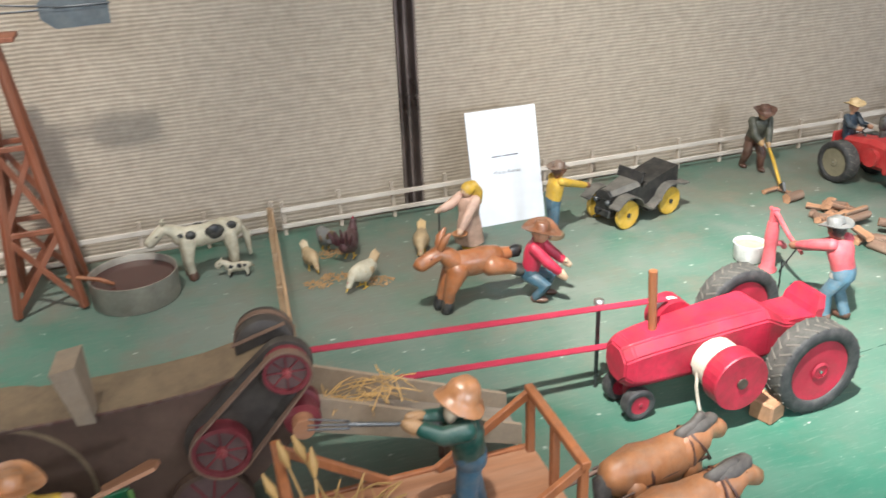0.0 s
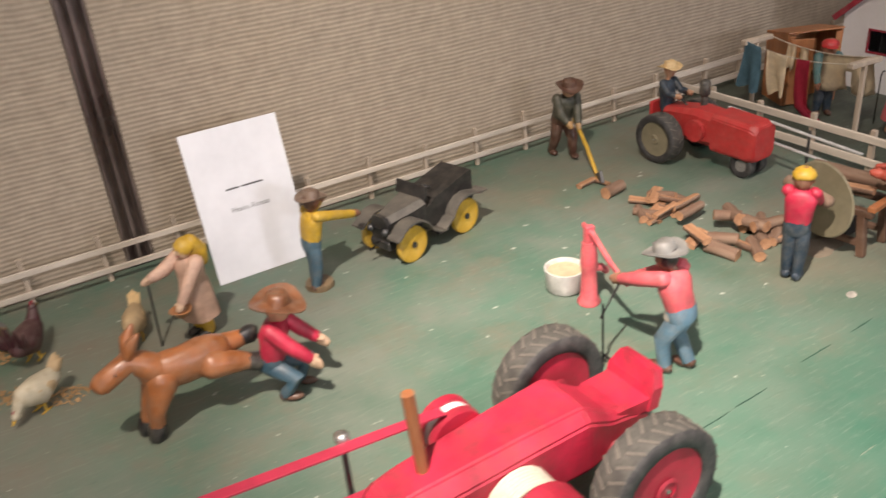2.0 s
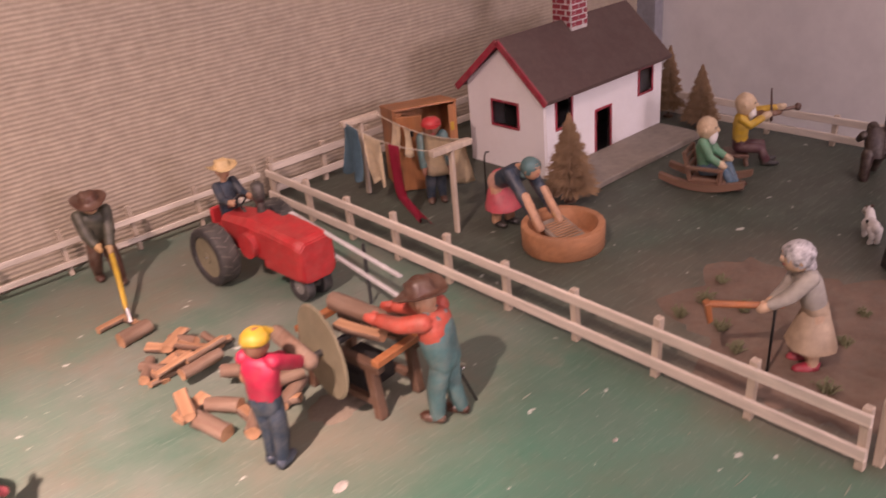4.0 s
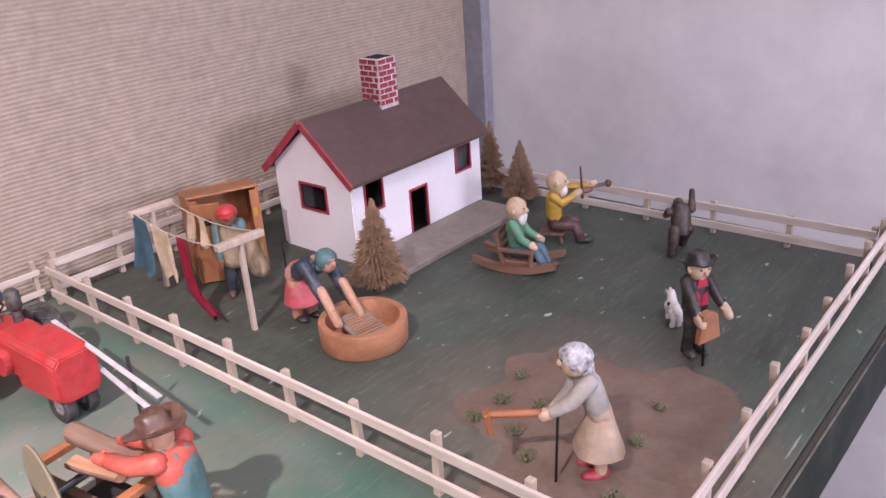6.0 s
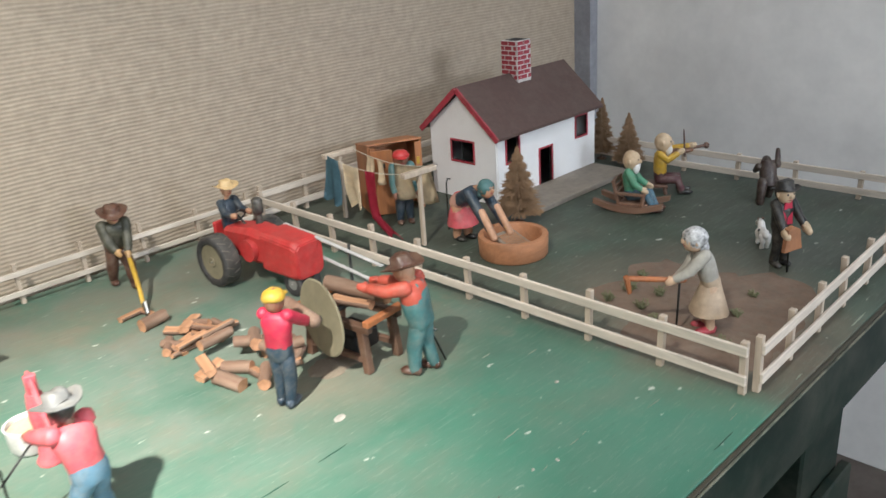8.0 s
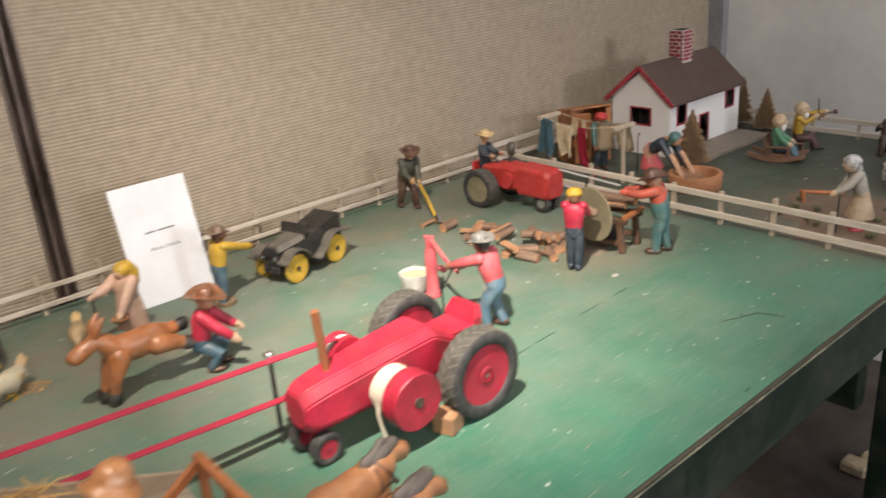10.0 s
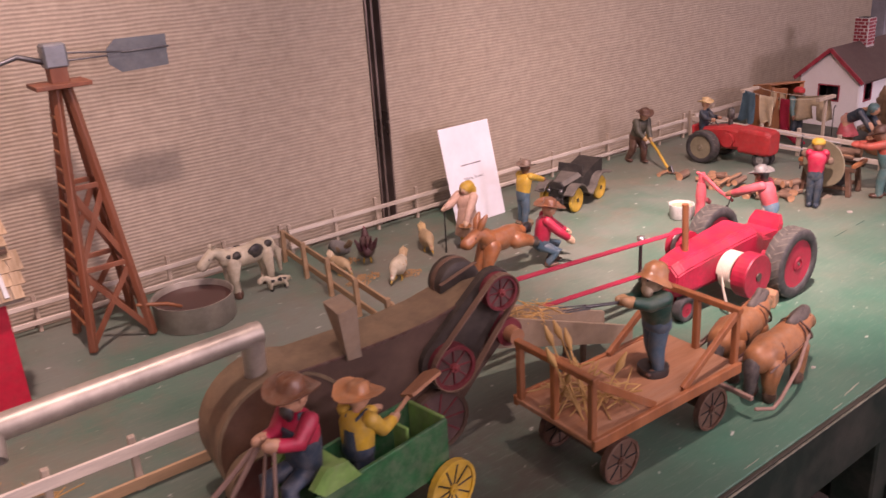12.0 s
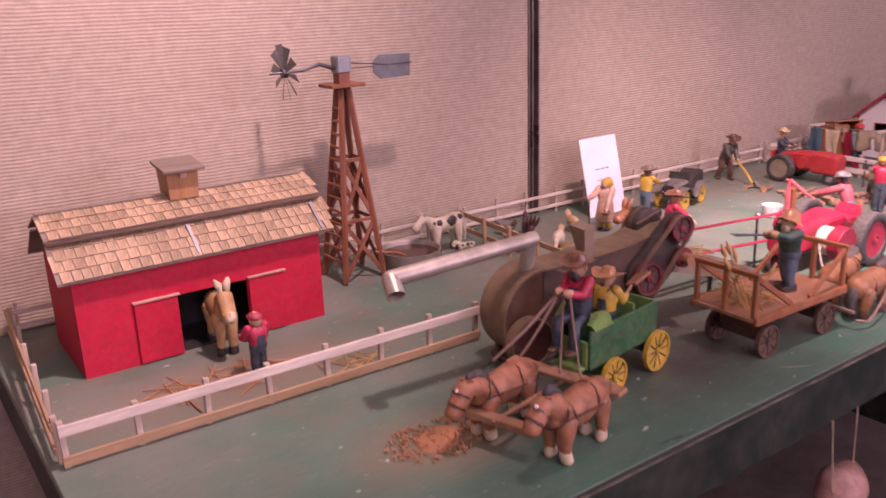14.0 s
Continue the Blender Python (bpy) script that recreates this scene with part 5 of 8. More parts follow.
# ---- the smaller tractor: front along local +x ----
def small_tractor():
    t = thing("tractor", yaw_at(1.670, 1.488, -86), "red wooden toy tractor with black tyres by the fence", "tractor")
    bm = start()
    prism(bm, [octagon(-0.020, 0.022, 0.040, 0.084, 0.006), octagon(0.045, 0.026, 0.036, 0.094, 0.009), octagon(0.085, 0.025, 0.036, 0.092, 0.010)], 0)
    part("engine", bm, "smallred", t)
    bm = start()
    prism(bm, [octagon(0.083, 0.029, 0.032, 0.096, 0.006), octagon(0.155, 0.028, 0.030, 0.092, 0.007), octagon(0.166, 0.026, 0.033, 0.088, 0.008)], 0)
    bmesh.ops.bevel(bm, geom=bm.edges[:], offset=0.0018, segments=2, affect="EDGES")
    part("hood", bm, "smallred", t)
    turn = pose(0, 0, 0, 90, 0, 0)
    bm = start()
    lathe(bm, [(0.018, -0.005), (0.018, 0.005)], 0, 22, pose(0.055, -0.030, 0.062) @ turn, smooth=False)
    side = part("pulley", bm, "smallred", t)
    bm = start()
    rod(bm, (0.055, -0.030, 0.062), (0.055, -0.0345, 0.062), 0.006, 0, 12)
    part("hub", bm, "brown", side)
    bm = start()
    lathe(bm, [(0.018, -0.005), (0.018, 0.005)], 0, 22, pose(0.055, 0.030, 0.062) @ turn, smooth=False)
    part("pulley", bm, "smallred", t)
    for s in (-1, 1):
        tyre_wheel(0.042, 0.030, t, pose(0.0, s * 0.052, 0.042), "sawdisc", 18, 0.70)
        tyre_wheel(0.0205, 0.014, t, pose(0.140, s * 0.014, 0.0205), "grey", 0, 0.5)
    bm = start()
    rod(bm, (0, -0.050, 0.042), (0, 0.050, 0.042), 0.006, 0, 8)
    rod(bm, (0.140, -0.012, 0.018), (0.140, 0.012, 0.018), 0.003, 0, 8)
    rod(bm, (0.140, 0, 0.016), (0.140, 0, 0.038), 0.005, 0, 8)
    part("axle", bm, "black", t)
    bm = start()
    box(bm, -0.052, -0.012, -0.018, 0.018, 0.055, 0.062, 0, 0.002)
    box(bm, -0.056, -0.049, -0.018, 0.018, 0.055, 0.085, 0, 0.002)
    part("seat", bm, "smallred", t)
    bm = start()
    rod(bm, (0.040, 0.008, 0.088), (0.040, 0.008, 0.112), 0.006, 0, 10)
    lathe(bm, [(0.006, 0.108), (0.009, 0.112), (0.009, 0.132), (0.005, 0.136)], 0, 12, pose(0.040, 0.008, 0))
    part("exhaust", bm, "dull", t, "short dark exhaust stack")
    bm = start()
    limb(bm, [(0.02, 0, 0.082), (-0.004, 0, 0.100)], [0.002, 0.002], 0, 6)
    lathe(bm, [(0.012, -0.001), (0.014, -0.001), (0.014, 0.001), (0.012, 0.001)], 0, 16, pose(-0.004, 0, 0.100, 0, -55, 0), closed=True)
    part("steering_wheel", bm, "black", t)


small_tractor()


# ---- the old black car: its front along local +x ----
def old_car():
    c = thing("car", yaw_at(1.158, 1.499, 195), "old black wooden toy car with yellow wheels", "car")
    w = 0.029

    def topped(bm):
        bm.normal_update()
        for f in bm.faces:
            f.material_index = 1 if f.normal.z > 0.6 else 0
    bm = start()
    box(bm, -0.085, 0.084, -0.020, 0.020, 0.020, 0.034, 0, 0.002)
    part("chassis", bm, "black", c)
    bm = start()
    prism(bm, [octagon(0.016, w, 0.032, 0.078, 0.007), octagon(0.034, 0.026, 0.032, 0.075, 0.008), octagon(0.074, 0.017, 0.030, 0.068, 0.008)], 0)
    topped(bm)
    part("hood", bm, ["carblack", "cartop"], c)
    bm = start()
    prism(bm, [octagon(0.0745, 0.0185, 0.026, 0.0695, 0.009), octagon(0.081, 0.0185, 0.026, 0.0695, 0.009)], 0)
    part("radiator", bm, "carblack", c)
    bm = start()
    prism(bm, [[(x, -w, 0.032), (x, w, 0.032), (x, w, z), (x, -w, z)] for x, z in ((0.016, 0.066), (0.004, 0.066), (-0.004, 0.073), (-0.080, 0.090), (-0.083, 0.088))], 0)
    topped(bm)
    part("body", bm, ["carblack", "cartop"], c)
    bm = start()
    rod(bm, (0.000, 0.006, 0.068), (-0.008, 0.006, 0.084), 0.002, 0, 8)
    lathe(bm, [(0.007, -0.001), (0.009, -0.001), (0.009, 0.001), (0.007, 0.001)], 0, 18, pose(-0.008, 0.006, 0.085, 0, -28, 0), closed=True)
    part("steering_wheel", bm, "black", c)
    bm = start()
    box(bm, -0.0015, 0.0015, -w - 0.002, w + 0.002, 0.000, 0.020, 0, 0.0008, pose(0.016, 0, 0.076, 0, -14, 0))
    part("windscreen", bm, "carblack", c)
    r = 0.027
    for x in (-0.054, 0.056):
        for s in (-1, 1):
            tyre_wheel(r, 0.008, c, pose(x, s * 0.037, r), "yellow", 0, 0.90, "yellow")
            # black disc painted for the shade in the wheel's centre hole
            bm = start()
            rod(bm, (x, s * 0.0415, r), (x, s * 0.043, r), 0.0045, 0, 12)
            part("hubcap", bm, "black", c)
            bm = start()
            sweep = range(40, 161, 10) if x > 0 else range(70, 19, -10)
            arc = [(x + 0.035 * math.cos(radians(d)), r + 0.035 * math.sin(radians(d))) for d in sweep]
            if x > 0:
                run = [(x + 0.035, 0.046), *arc, (x - 0.044, 0.031), (x - 0.056, 0.027)]
            else:
                run = [(x + 0.052, 0.027), (x + 0.040, 0.036), *arc[::-1], (x, r + 0.0352), (x - 0.014, r + 0.033), (x - 0.026, r + 0.029), (x - 0.040, r + 0.029)]
            prism(bm, [[(u, s * 0.037 - 0.012, v + 0.0022), (u, s * 0.037 + 0.012, v + 0.0022), (u, s * 0.037 + 0.012, v - 0.0006), (u, s * 0.037 - 0.012, v - 0.0006)] for u, v in run], 0)
            part("mudguard", bm, "cartop", c)
    for s in (-1, 1):
        bm = start()
        box(bm, -0.012, 0.010, s * 0.037 - 0.009, s * 0.037 + 0.009, 0.0235, 0.0265, 0, 0.001)
        part("running_board", bm, "dull", c)
        bm = start()
        ball(bm, (0.084, s * 0.015, 0.050), (0.005, 0.0055, 0.0055), 0)
        part("headlight", bm, "steel", c)
    bm = start()
    limb(bm, [(0.08, -0.018, 0.054), (0.087, 0, 0.055), (0.08, 0.018, 0.054)], [0.0014] * 3, 0, 6)
    part("lamp_bar", bm, "wire", c)
    bm = start()
    limb(bm, [(0.08, 0, 0.032), (0.092, 0, 0.032), (0.092, -0.004, 0.024), (0.100, -0.004, 0.024)], [0.0016] * 4, 0, 6)
    part("crank", bm, "wire", c)


old_car()


# ---- the buzz saw with its belt ----
def buzz_saw():
    s = thing("buzz_saw", yaw_at(1.600, 1.130, -83), "wooden buzz saw frame with a large tan saw disc", "saw")
    for y in (-0.028, 0.028):
        bm = start()
        for x in (-0.045, 0.045):
            bar(bm, (x * 1.15, y, 0.0), (x, y, 0.060), 0.011, 0.011, 0)
        bar(bm, (-0.060, y, 0.062), (0.060, y, 0.062), 0.011, 0.010, 0)
        bar(bm, (-0.046, y, 0.018), (0.046, y, 0.018), 0.008, 0.008, 0)
        part("frame", bm, "darkwood", s)
    for x in (-0.058, 0.058):
        bm = start()
        bar(bm, (x, -0.034, 0.071), (x, 0.034, 0.071), 0.010, 0.008, 0)
        part("crossbar", bm, "orange", s)
    bm = start()
    rod(bm, (0.0, -0.062, 0.074), (0.0, 0.055, 0.074), 0.004, 0, 10)
    part("shaft", bm, "steel", s)
    bm = start()
    lathe(bm, [(0.0500, -0.0016), (0.0520, 0.0), (0.0500, 0.0016)], 0, 40, pose(0.0, -0.050, 0.074, 0, 0, -14) @ pose(0, 0, 0, 90, 0, 0), smooth=False)
    part("disc", bm, "sawdisc", s, "large thin tan saw disc")
    bm = start()
    box(bm, -0.025, 0.025, -0.024, 0.024, 0.012, 0.040, 0, 0.003)
    part("motor_box", bm, "dim", s)


buzz_saw()
belt = thing("drive_belt", pose(0, 0, 0), "narrow white drive belt from small tractor to saw", "belt")
for z0, z1, o in ((0.090, 0.086, -0.004), (0.050, 0.056, 0.010)):
    bm = start()
    bar(bm, (1.712 + o, 1.420, TOP + z0), (1.690, 1.165, TOP + z1), 0.006, 0.002, 0)
    part("strand", bm, "whitebelt", belt)
bm = start()
rod(bm, (1.716, 1.270, TOP), (1.716, 1.270, TOP + 0.086), 0.0022, 0, 8)
tagged(part("belt_post", bm, "steel"), "thin iron post beside the white belt", "post")


# ---- carved painted figures: each is one mesh ----
class Slots:
    """Hands out material slots by name while one mesh is built."""
    def __init__(self):
        self.names = []

    def __call__(self, name):
        if name not in self.names:
            self.names.append(name)
        return self.names.index(name)


def loft(bm, stations, slot, n=14):
    """An upright body: stations of (x, y, z, half depth, half width, lean in degrees)."""
    vs, rings = [], []
    for x, y, z, rx, ry, lean in stations:
        a = radians(lean)
        f, u = Vector((math.cos(a), 0, -math.sin(a))), Vector((0, 1, 0))
        ring = []
        for k in range(n):
            b = 2 * math.pi * k / n
            c, s = math.cos(b), math.sin(b)
            c, s = math.copysign(abs(c) ** 0.8, c), math.copysign(abs(s) ** 0.8, s)
            ring.append(len(vs))
            vs.append(Vector((x, y, z)) + f * (c * rx) + u * (s * ry))
        rings.append(ring)
    fs = [[a[k], a[(k + 1) % n], b[(k + 1) % n], b[k]] for a, b in zip(rings, rings[1:]) for k in range(n)]
    fs += [rings[0][::-1], rings[-1]]
    return solid(bm, vs, fs, slot, True)


def hat(bm, kind, c, r, tilt, slot, band=None):
    """Headgear on a head of radius r about c."""
    m = Matrix.Translation(c) @ pose(0, 0, 0, 0, tilt, 0)
    if kind in ("brim", "wide", "flat"):
        w = {"brim": 1.95, "flat": 1.5, "wide": 2.3}[kind]
        prof = [(0.02, 1.62), (0.55, 1.60), (0.88, 1.42), (0.99, 0.75), (1.03, 0.62), (w * 0.75, 0.50), (w, 0.60), (w, 0.52), (w * 0.7, 0.40), (0.9, 0.36)]
        vs = lathe(bm, [(a * r, b * r) for a, b in prof], slot, 22, m)
        inv = m.inverted()
        for v in vs:
            p = inv @ v.co
            d = math.hypot(p.x, p.y) / r
            if d > 1.1:
                p.z += (abs(p.y) / r) ** 2 * 0.09 * r - (p.x / r) ** 2 * 0.05 * r + 0.05 * r * math.sin(3 * math.atan2(p.y, p.x) + c[2] * 90)
            elif p.z > 1.3 * r:
                p.z -= 0.16 * r * max(0, 1 - abs(p.y) / (0.5 * r))
            v.co = m @ p
        if band is not None:
            lathe(bm, [(1.05 * r, 0.62 * r), (1.03 * r, 0.82 * r)], band, 22, m)
    elif kind == "floppy":
        vs = lathe(bm, [(a * r, b * r) for a, b in ((0.02, 1.50), (0.6, 1.40), (0.98, 1.05), (1.12, 0.55), (1.22, 0.30), (1.62, 0.02), (1.66, -0.08), (1.25, 0.10), (0.95, 0.25))], slot, 22, m)
        for v in vs:
            v.co.z += 0.16 * r * math.sin(2 * math.atan2(v.co.y - c[1], v.co.x - c[0]) + 0.6) * min(1.0, math.hypot(v.co.x - c[0], v.co.y - c[1]) / r - 0.2)
    elif kind == "cap":
        lathe(bm, [(a * r, b * r) for a, b in ((0.02, 1.12), (0.5, 1.08), (0.92, 0.82), (1.10, 0.45), (1.06, 0.22), (0.9, 0.18))], slot, 18, m)
        loft_c = m @ Vector((1.05 * r, 0, 0.30 * r))
        ball(bm, loft_c, (0.75 * r, 0.72 * r, 0.10 * r), slot, m)
    elif kind == "scarf":
        ball(bm, m @ Vector((-0.10 * r, 0, 0.16 * r)), (1.12 * r, 1.10 * r, 1.05 * r), slot, m)
        ball(bm, m @ Vector((-0.75 * r, 0, -0.65 * r)), (0.55 * r, 0.8 * r, 0.7 * r), slot, m)


def figurine(name, label, x, y, yaw, h, shirt, pants, head_kind="brim", head_mat="hatbrown", skin="skin", shoe="shoe", hip=(0.0, 0.47), chest=(0.0, 0.76), head=(0.015, 0.895),
             fist=1.0, overalls=None, lh=(0.18, 0.10, 0.50), rh=(0.18, -0.10, 0.50), lf=(0.02, 0.07), rf=(0.02, -0.07), lk=None, rk=None, sleeves=None, bib=None, skirt=None, beard=None, z=TOP, hat_tilt=0.0, hair=None,
             build=1.0, base=None, extra=None, shoes=True, fist_mat=None, big=1.0, robe=None, category="figurine"):
    """A carved figure h high without its hat, facing local +x. Places are in parts of h."""
    S, bm = Slots(), start()
    V = lambda p: Vector(p) * h
    hipp, chestp, headp = Vector((hip[0], 0, hip[1])), Vector((chest[0], 0, chest[1])), Vector((head[0], 0, head[1]))
    lean = math.degrees(math.atan2(chestp.x - hipp.x, max(0.05, chestp.z - hipp.z)))
    up = (chestp - hipp)
    k, big = build * 1.20, big * 1.17

    def st(f, rx, ry):
        p = hipp + up * f
        return (p.x * h, 0, p.z * h, rx * h * k, ry * h * k, lean)
    loft(bm, [st(0.02, 0.055, 0.075), st(0.2, 0.066, 0.088), st(0.55, 0.070, 0.092), st(0.85, 0.072, 0.104), st(1.05, 0.058, 0.098), st(1.18, 0.035, 0.05)], S(shirt))
    loft(bm, [st(-0.22, 0.050, 0.075), st(-0.08, 0.066, 0.088), st(0.10, 0.069, 0.090), st(0.24, 0.066, 0.088)], S(pants))
    if overalls:
        loft(bm, [st(0.0, 0.068, 0.090), st(0.22, 0.073, 0.094), st(0.55, 0.076, 0.098), st(0.84, 0.078, 0.084), st(0.90, 0.070, 0.070)], S(overalls))
        bib = bib or overalls
    if bib:
        for s in (-1, 1):
            limb(bm, [V(chestp + Vector((0.052 * k, s * 0.045, -0.05))), V(chestp + Vector((0.03, s * 0.06, 0.065))), V(chestp + Vector((-0.045 * k, s * 0.05, 0.03))), V(hipp + Vector((-0.055 * k, s * 0.02, 0.08)))], [0.013 * h] * 4, S(bib), 7)
        loft(bm, [st(0.2, 0.073, 0.075), st(0.75, 0.079, 0.062)], S(bib))
    nk = chestp + Vector((0, 0, 0.06))
    limb(bm, [V(nk), V(headp)], [0.034 * h, 0.036 * h], S(skin), 9)
    r = 0.068 * h * big
    hc = headp * h
    ball(bm, hc, (r * 1.02, r * 0.90, r * 1.16), S(skin), None, 14, 10)
    ball(bm, hc + Vector((r * 0.98, 0, -r * 0.08)), (r * 0.26, r * 0.17, r * 0.24), S(skin), None, 8, 6)
    for s in (-1, 1):
        ball(bm, hc + Vector((r * 0.86, s * r * 0.34, r * 0.20)), (r * 0.12, r * 0.11, r * 0.11), S("black"), None, 7, 5)
        ball(bm, hc + Vector((0.0, s * r * 0.92, 0.0)), (r * 0.22, r * 0.12, r * 0.3), S(skin), None, 8, 6)
    ball(bm, hc + Vector((r * 0.86, 0, -r * 0.48)), (r * 0.10, r * 0.28, r * 0.06), S("trimred"), None, 8, 5)
    if hair:
        ball(bm, hc + Vector((-r * 0.22, 0, r * 0.1)), (r * 0.92, r * 0.98, r * 1.1), S(hair), None, 12, 8)
    if beard:
        ball(bm, hc + Vector((r * 0.62, 0, -r * 0.80)), (r * 0.45, r * 0.62, r * 0.80), S(beard), None, 10, 8)
    if head_kind:
        hat(bm, head_kind, hc, r * 1.0, hat_tilt, S(head_mat))
    sl = sleeves or shirt
    for s, hand in ((1, lh), (-1, rh)):
        sh = chestp + Vector((0, s * 0.086 * k, 0.030))
        hd = Vector(hand)
        mid = (sh + hd) / 2
        reach = (hd - sh).length
        bend = max(0.0, 0.40 - reach) * 0.55
        el = mid + Vector((-0.30 * bend, s * 0.25 * bend, -bend))
        limb(bm, [V(sh), V(el), V(el + (hd - el) * 0.78)], [0.045 * h * k, 0.041 * h * k, 0.033 * h * k], S(sl), 9)
        fwd = (hd - el).normalized()
        limb(bm, [V(hd - fwd * 0.04 * fist), V(hd), V(hd + fwd * 0.040 * fist)], [0.031 * h * fist, 0.042 * h * fist, 0.033 * h * fist], S(fist_mat or skin), 9, 0.78)
        ball(bm, V(hd + Vector((0.01, -s * 0.03 * fist, 0.018 * fist))), (0.024 * h * fist, 0.014 * h * fist, 0.015 * h * fist), S(fist_mat or skin), None, 8, 6)
    for s, ft, kn in ((1, lf, lk), (-1, rf, rk)):
        fz = ft[2] if len(ft) > 2 else 0.0
        ank = Vector((ft[0] - 0.02, ft[1], fz + 0.055))
        hp = hipp + Vector((0, s * 0.045, -0.02))
        kk = Vector(kn) if kn else (hp + ank) / 2 + Vector((0.025, 0, 0))
        if not skirt or shoes:
            limb(bm, [V(hp), V(kk), V(ank)], [0.056 * h * k, 0.048 * h * k, 0.036 * h * k], S(pants if not skirt else skin), 9)
        ball(bm, V((ft[0] + 0.030, ft[1], fz + 0.033)), (0.088 * h, 0.046 * h, 0.034 * h), S(shoe), None, 10, 7)
        ball(bm, V((ft[0] - 0.030, ft[1], fz + 0.045)), (0.048 * h, 0.043 * h, 0.045 * h), S(shoe), None, 10, 7)
    if skirt:
        fz = 0.19
        loft(bm, [(hipp.x * h * 0.6, 0, fz * h, 0.020 * h, 0.020 * h, 0), (hipp.x * h * 0.6, 0, fz * h, 0.165 * h, 0.178 * h, 0), (hipp.x * h * 0.6, 0, (fz + 0.012) * h, 0.165 * h, 0.178 * h, 0), (hipp.x * h, 0, (fz + hip[1]) / 2 * h, 0.122 * h, 0.134 * h, 0), (hipp.x * h, 0, (hip[1] + 0.04) * h, 0.070 * h, 0.088 * h, lean)], S(skirt))
    if robe:
        loft(bm, [(0.0, 0, 0.185 * h, 0.150 * h, 0.160 * h, 0), (0.0, 0, 0.20 * h, 0.172 * h, 0.185 * h, 0), (0.0, 0, 0.45 * h, 0.132 * h, 0.148 * h, 0), (chestp.x * h, 0, (chest[1] - 0.02) * h, 0.088 * h, 0.108 * h, 0), (chestp.x * h, 0, (chest[1] + 0.05) * h, 0.050 * h, 0.070 * h, 0)], S(robe))
    if base:
        lathe(bm, [(0.135 * h, -0.0), (0.14 * h, 0.006), (0.135 * h, 0.010)], S(base), 22, pose(0.02 * h, 0, -0.0015))
    if extra:
        extra(bm, S, h)
    for v in bm.verts:          # the knife's uneven cuts
        v.co += Vector((noise.noise(v.co * 210 + Vector((x, y, 0)) * 40), noise.noise(v.co * 210 + Vector((9, x, y))), noise.noise(v.co * 210 + Vector((y, 4, x))))) * 0.0009
        v.co += Vector((noise.noise(v.co * 75 + Vector((y, x, 3)) * 30), noise.noise(v.co * 75 + Vector((x, 7, y)) * 20), 0.5 * noise.noise(v.co * 75 + Vector((2, y, x)) * 25))) * 0.0015
    ob = part(name, bm, S.names, m=yaw_at(x, y, yaw, z))
    return tagged(ob, label, category)


def stick(p, q, r, mat, n=7):
    def add(bm, S, h):
        limb(bm, [Vector(p) * h, Vector(q) * h], [r, r], S(mat), n)
    return add


def many(*fs):
    def add(bm, S, h):
        for f in fs:
            f(bm, S, h)
    return add


def axe(bm, S, h):
    limb(bm, [Vector((0.20, 0.06, 0.50)) * h, Vector((0.52, 0.05, 0.30)) * h, Vector((0.86, 0.02, 0.05)) * h], [0.0036, 0.0036, 0.0034], S("yellow"), 8)
    m = pose(0.90 * h, 0.02 * h, 0.06 * h, 0, 50, 0)
    box(bm, -0.010, 0.012, -0.003, 0.003, -0.008, 0.010, S("steel"), 0.0012, m)


# men at the saw, pump, car and woodpile
def waist_patch(bm, S, h):
    """Pale worn denim round the seat of the trousers."""
    loft(bm, [(-0.012 * h, 0, 0.45 * h, 0.088 * h, 0.108 * h, 6), (-0.004 * h, 0, 0.53 * h, 0.084 * h, 0.104 * h, 6)], S("palegrey"))


figurine("pumping_man", "carved man in red shirt and jeans working the pump handle", 1.216, 1.048, 104, 0.154, "pink", "jeans", "brim", "grey", "tan", sleeves="pink", bib=None, build=1.10, hair="black",
         hip=(-0.04, 0.47), chest=(0.05, 0.74), head=(0.11, 0.875), lh=(0.46, 0.04, 0.60), rh=(0.42, -0.10, 0.56), lf=(0.05, 0.08), rf=(-0.05, -0.07), lk=(0.06, 0.08, 0.26), rk=(0.03, -0.07, 0.26), hat_tilt=12, fist=1.1,
         extra=many(waist_patch, stick((0.40, 0.30, 0.0), (0.42, 0.28, 0.52), 0.0015, "wire"), stick((0.42, 0.30, 0.42), (0.46, -0.04, 0.60), 0.0013, "wire"), stick((0.12, 0.3, 0.01), (0.42, 0.26, 0.08), 0.0012, "wire")))
figurine("wood_carrier", "carved man in yellow cap and red shirt carrying a log", 1.468, 1.096, 26, 0.152, "red", "navy", "cap", "yellow", "tan", build=0.98, big=1.08, lh=(0.30, 0.08, 0.60), rh=(0.33, -0.10, 0.58), lf=(0.02, 0.045), rf=(0.0, -0.045), shoe="navy", fist_mat="red",
         extra=lambda bm, S, h: limb(bm, [Vector((0.30, -0.16, 0.60)) * h, Vector((0.46, 0.18, 0.66)) * h], [0.0085, 0.0085], S("bark"), 9))
figurine("saw_man", "carved man in teal overalls and brown hat leaning over the saw", 1.624, 1.026, 114, 0.154, "orangered", "teal", "brim", "brown", "skin", sleeves="orangered", overalls="teal", build=1.16, big=1.15,
         hip=(-0.02, 0.47), chest=(0.03, 0.76), head=(0.09, 0.885), lh=(0.38, 0.12, 0.76), rh=(0.38, -0.10, 0.73), lf=(0.05, 0.07), rf=(-0.06, -0.07), hat_tilt=14, fist_mat="orangered", fist=1.1,
         extra=many(stick((-0.12, -0.22, 0.0), (-0.02, -0.10, 0.42), 0.0013, "wire"), stick((0.0, -0.2, 0.30), (-0.1, -0.10, 0.34), 0.0022, "tin")))
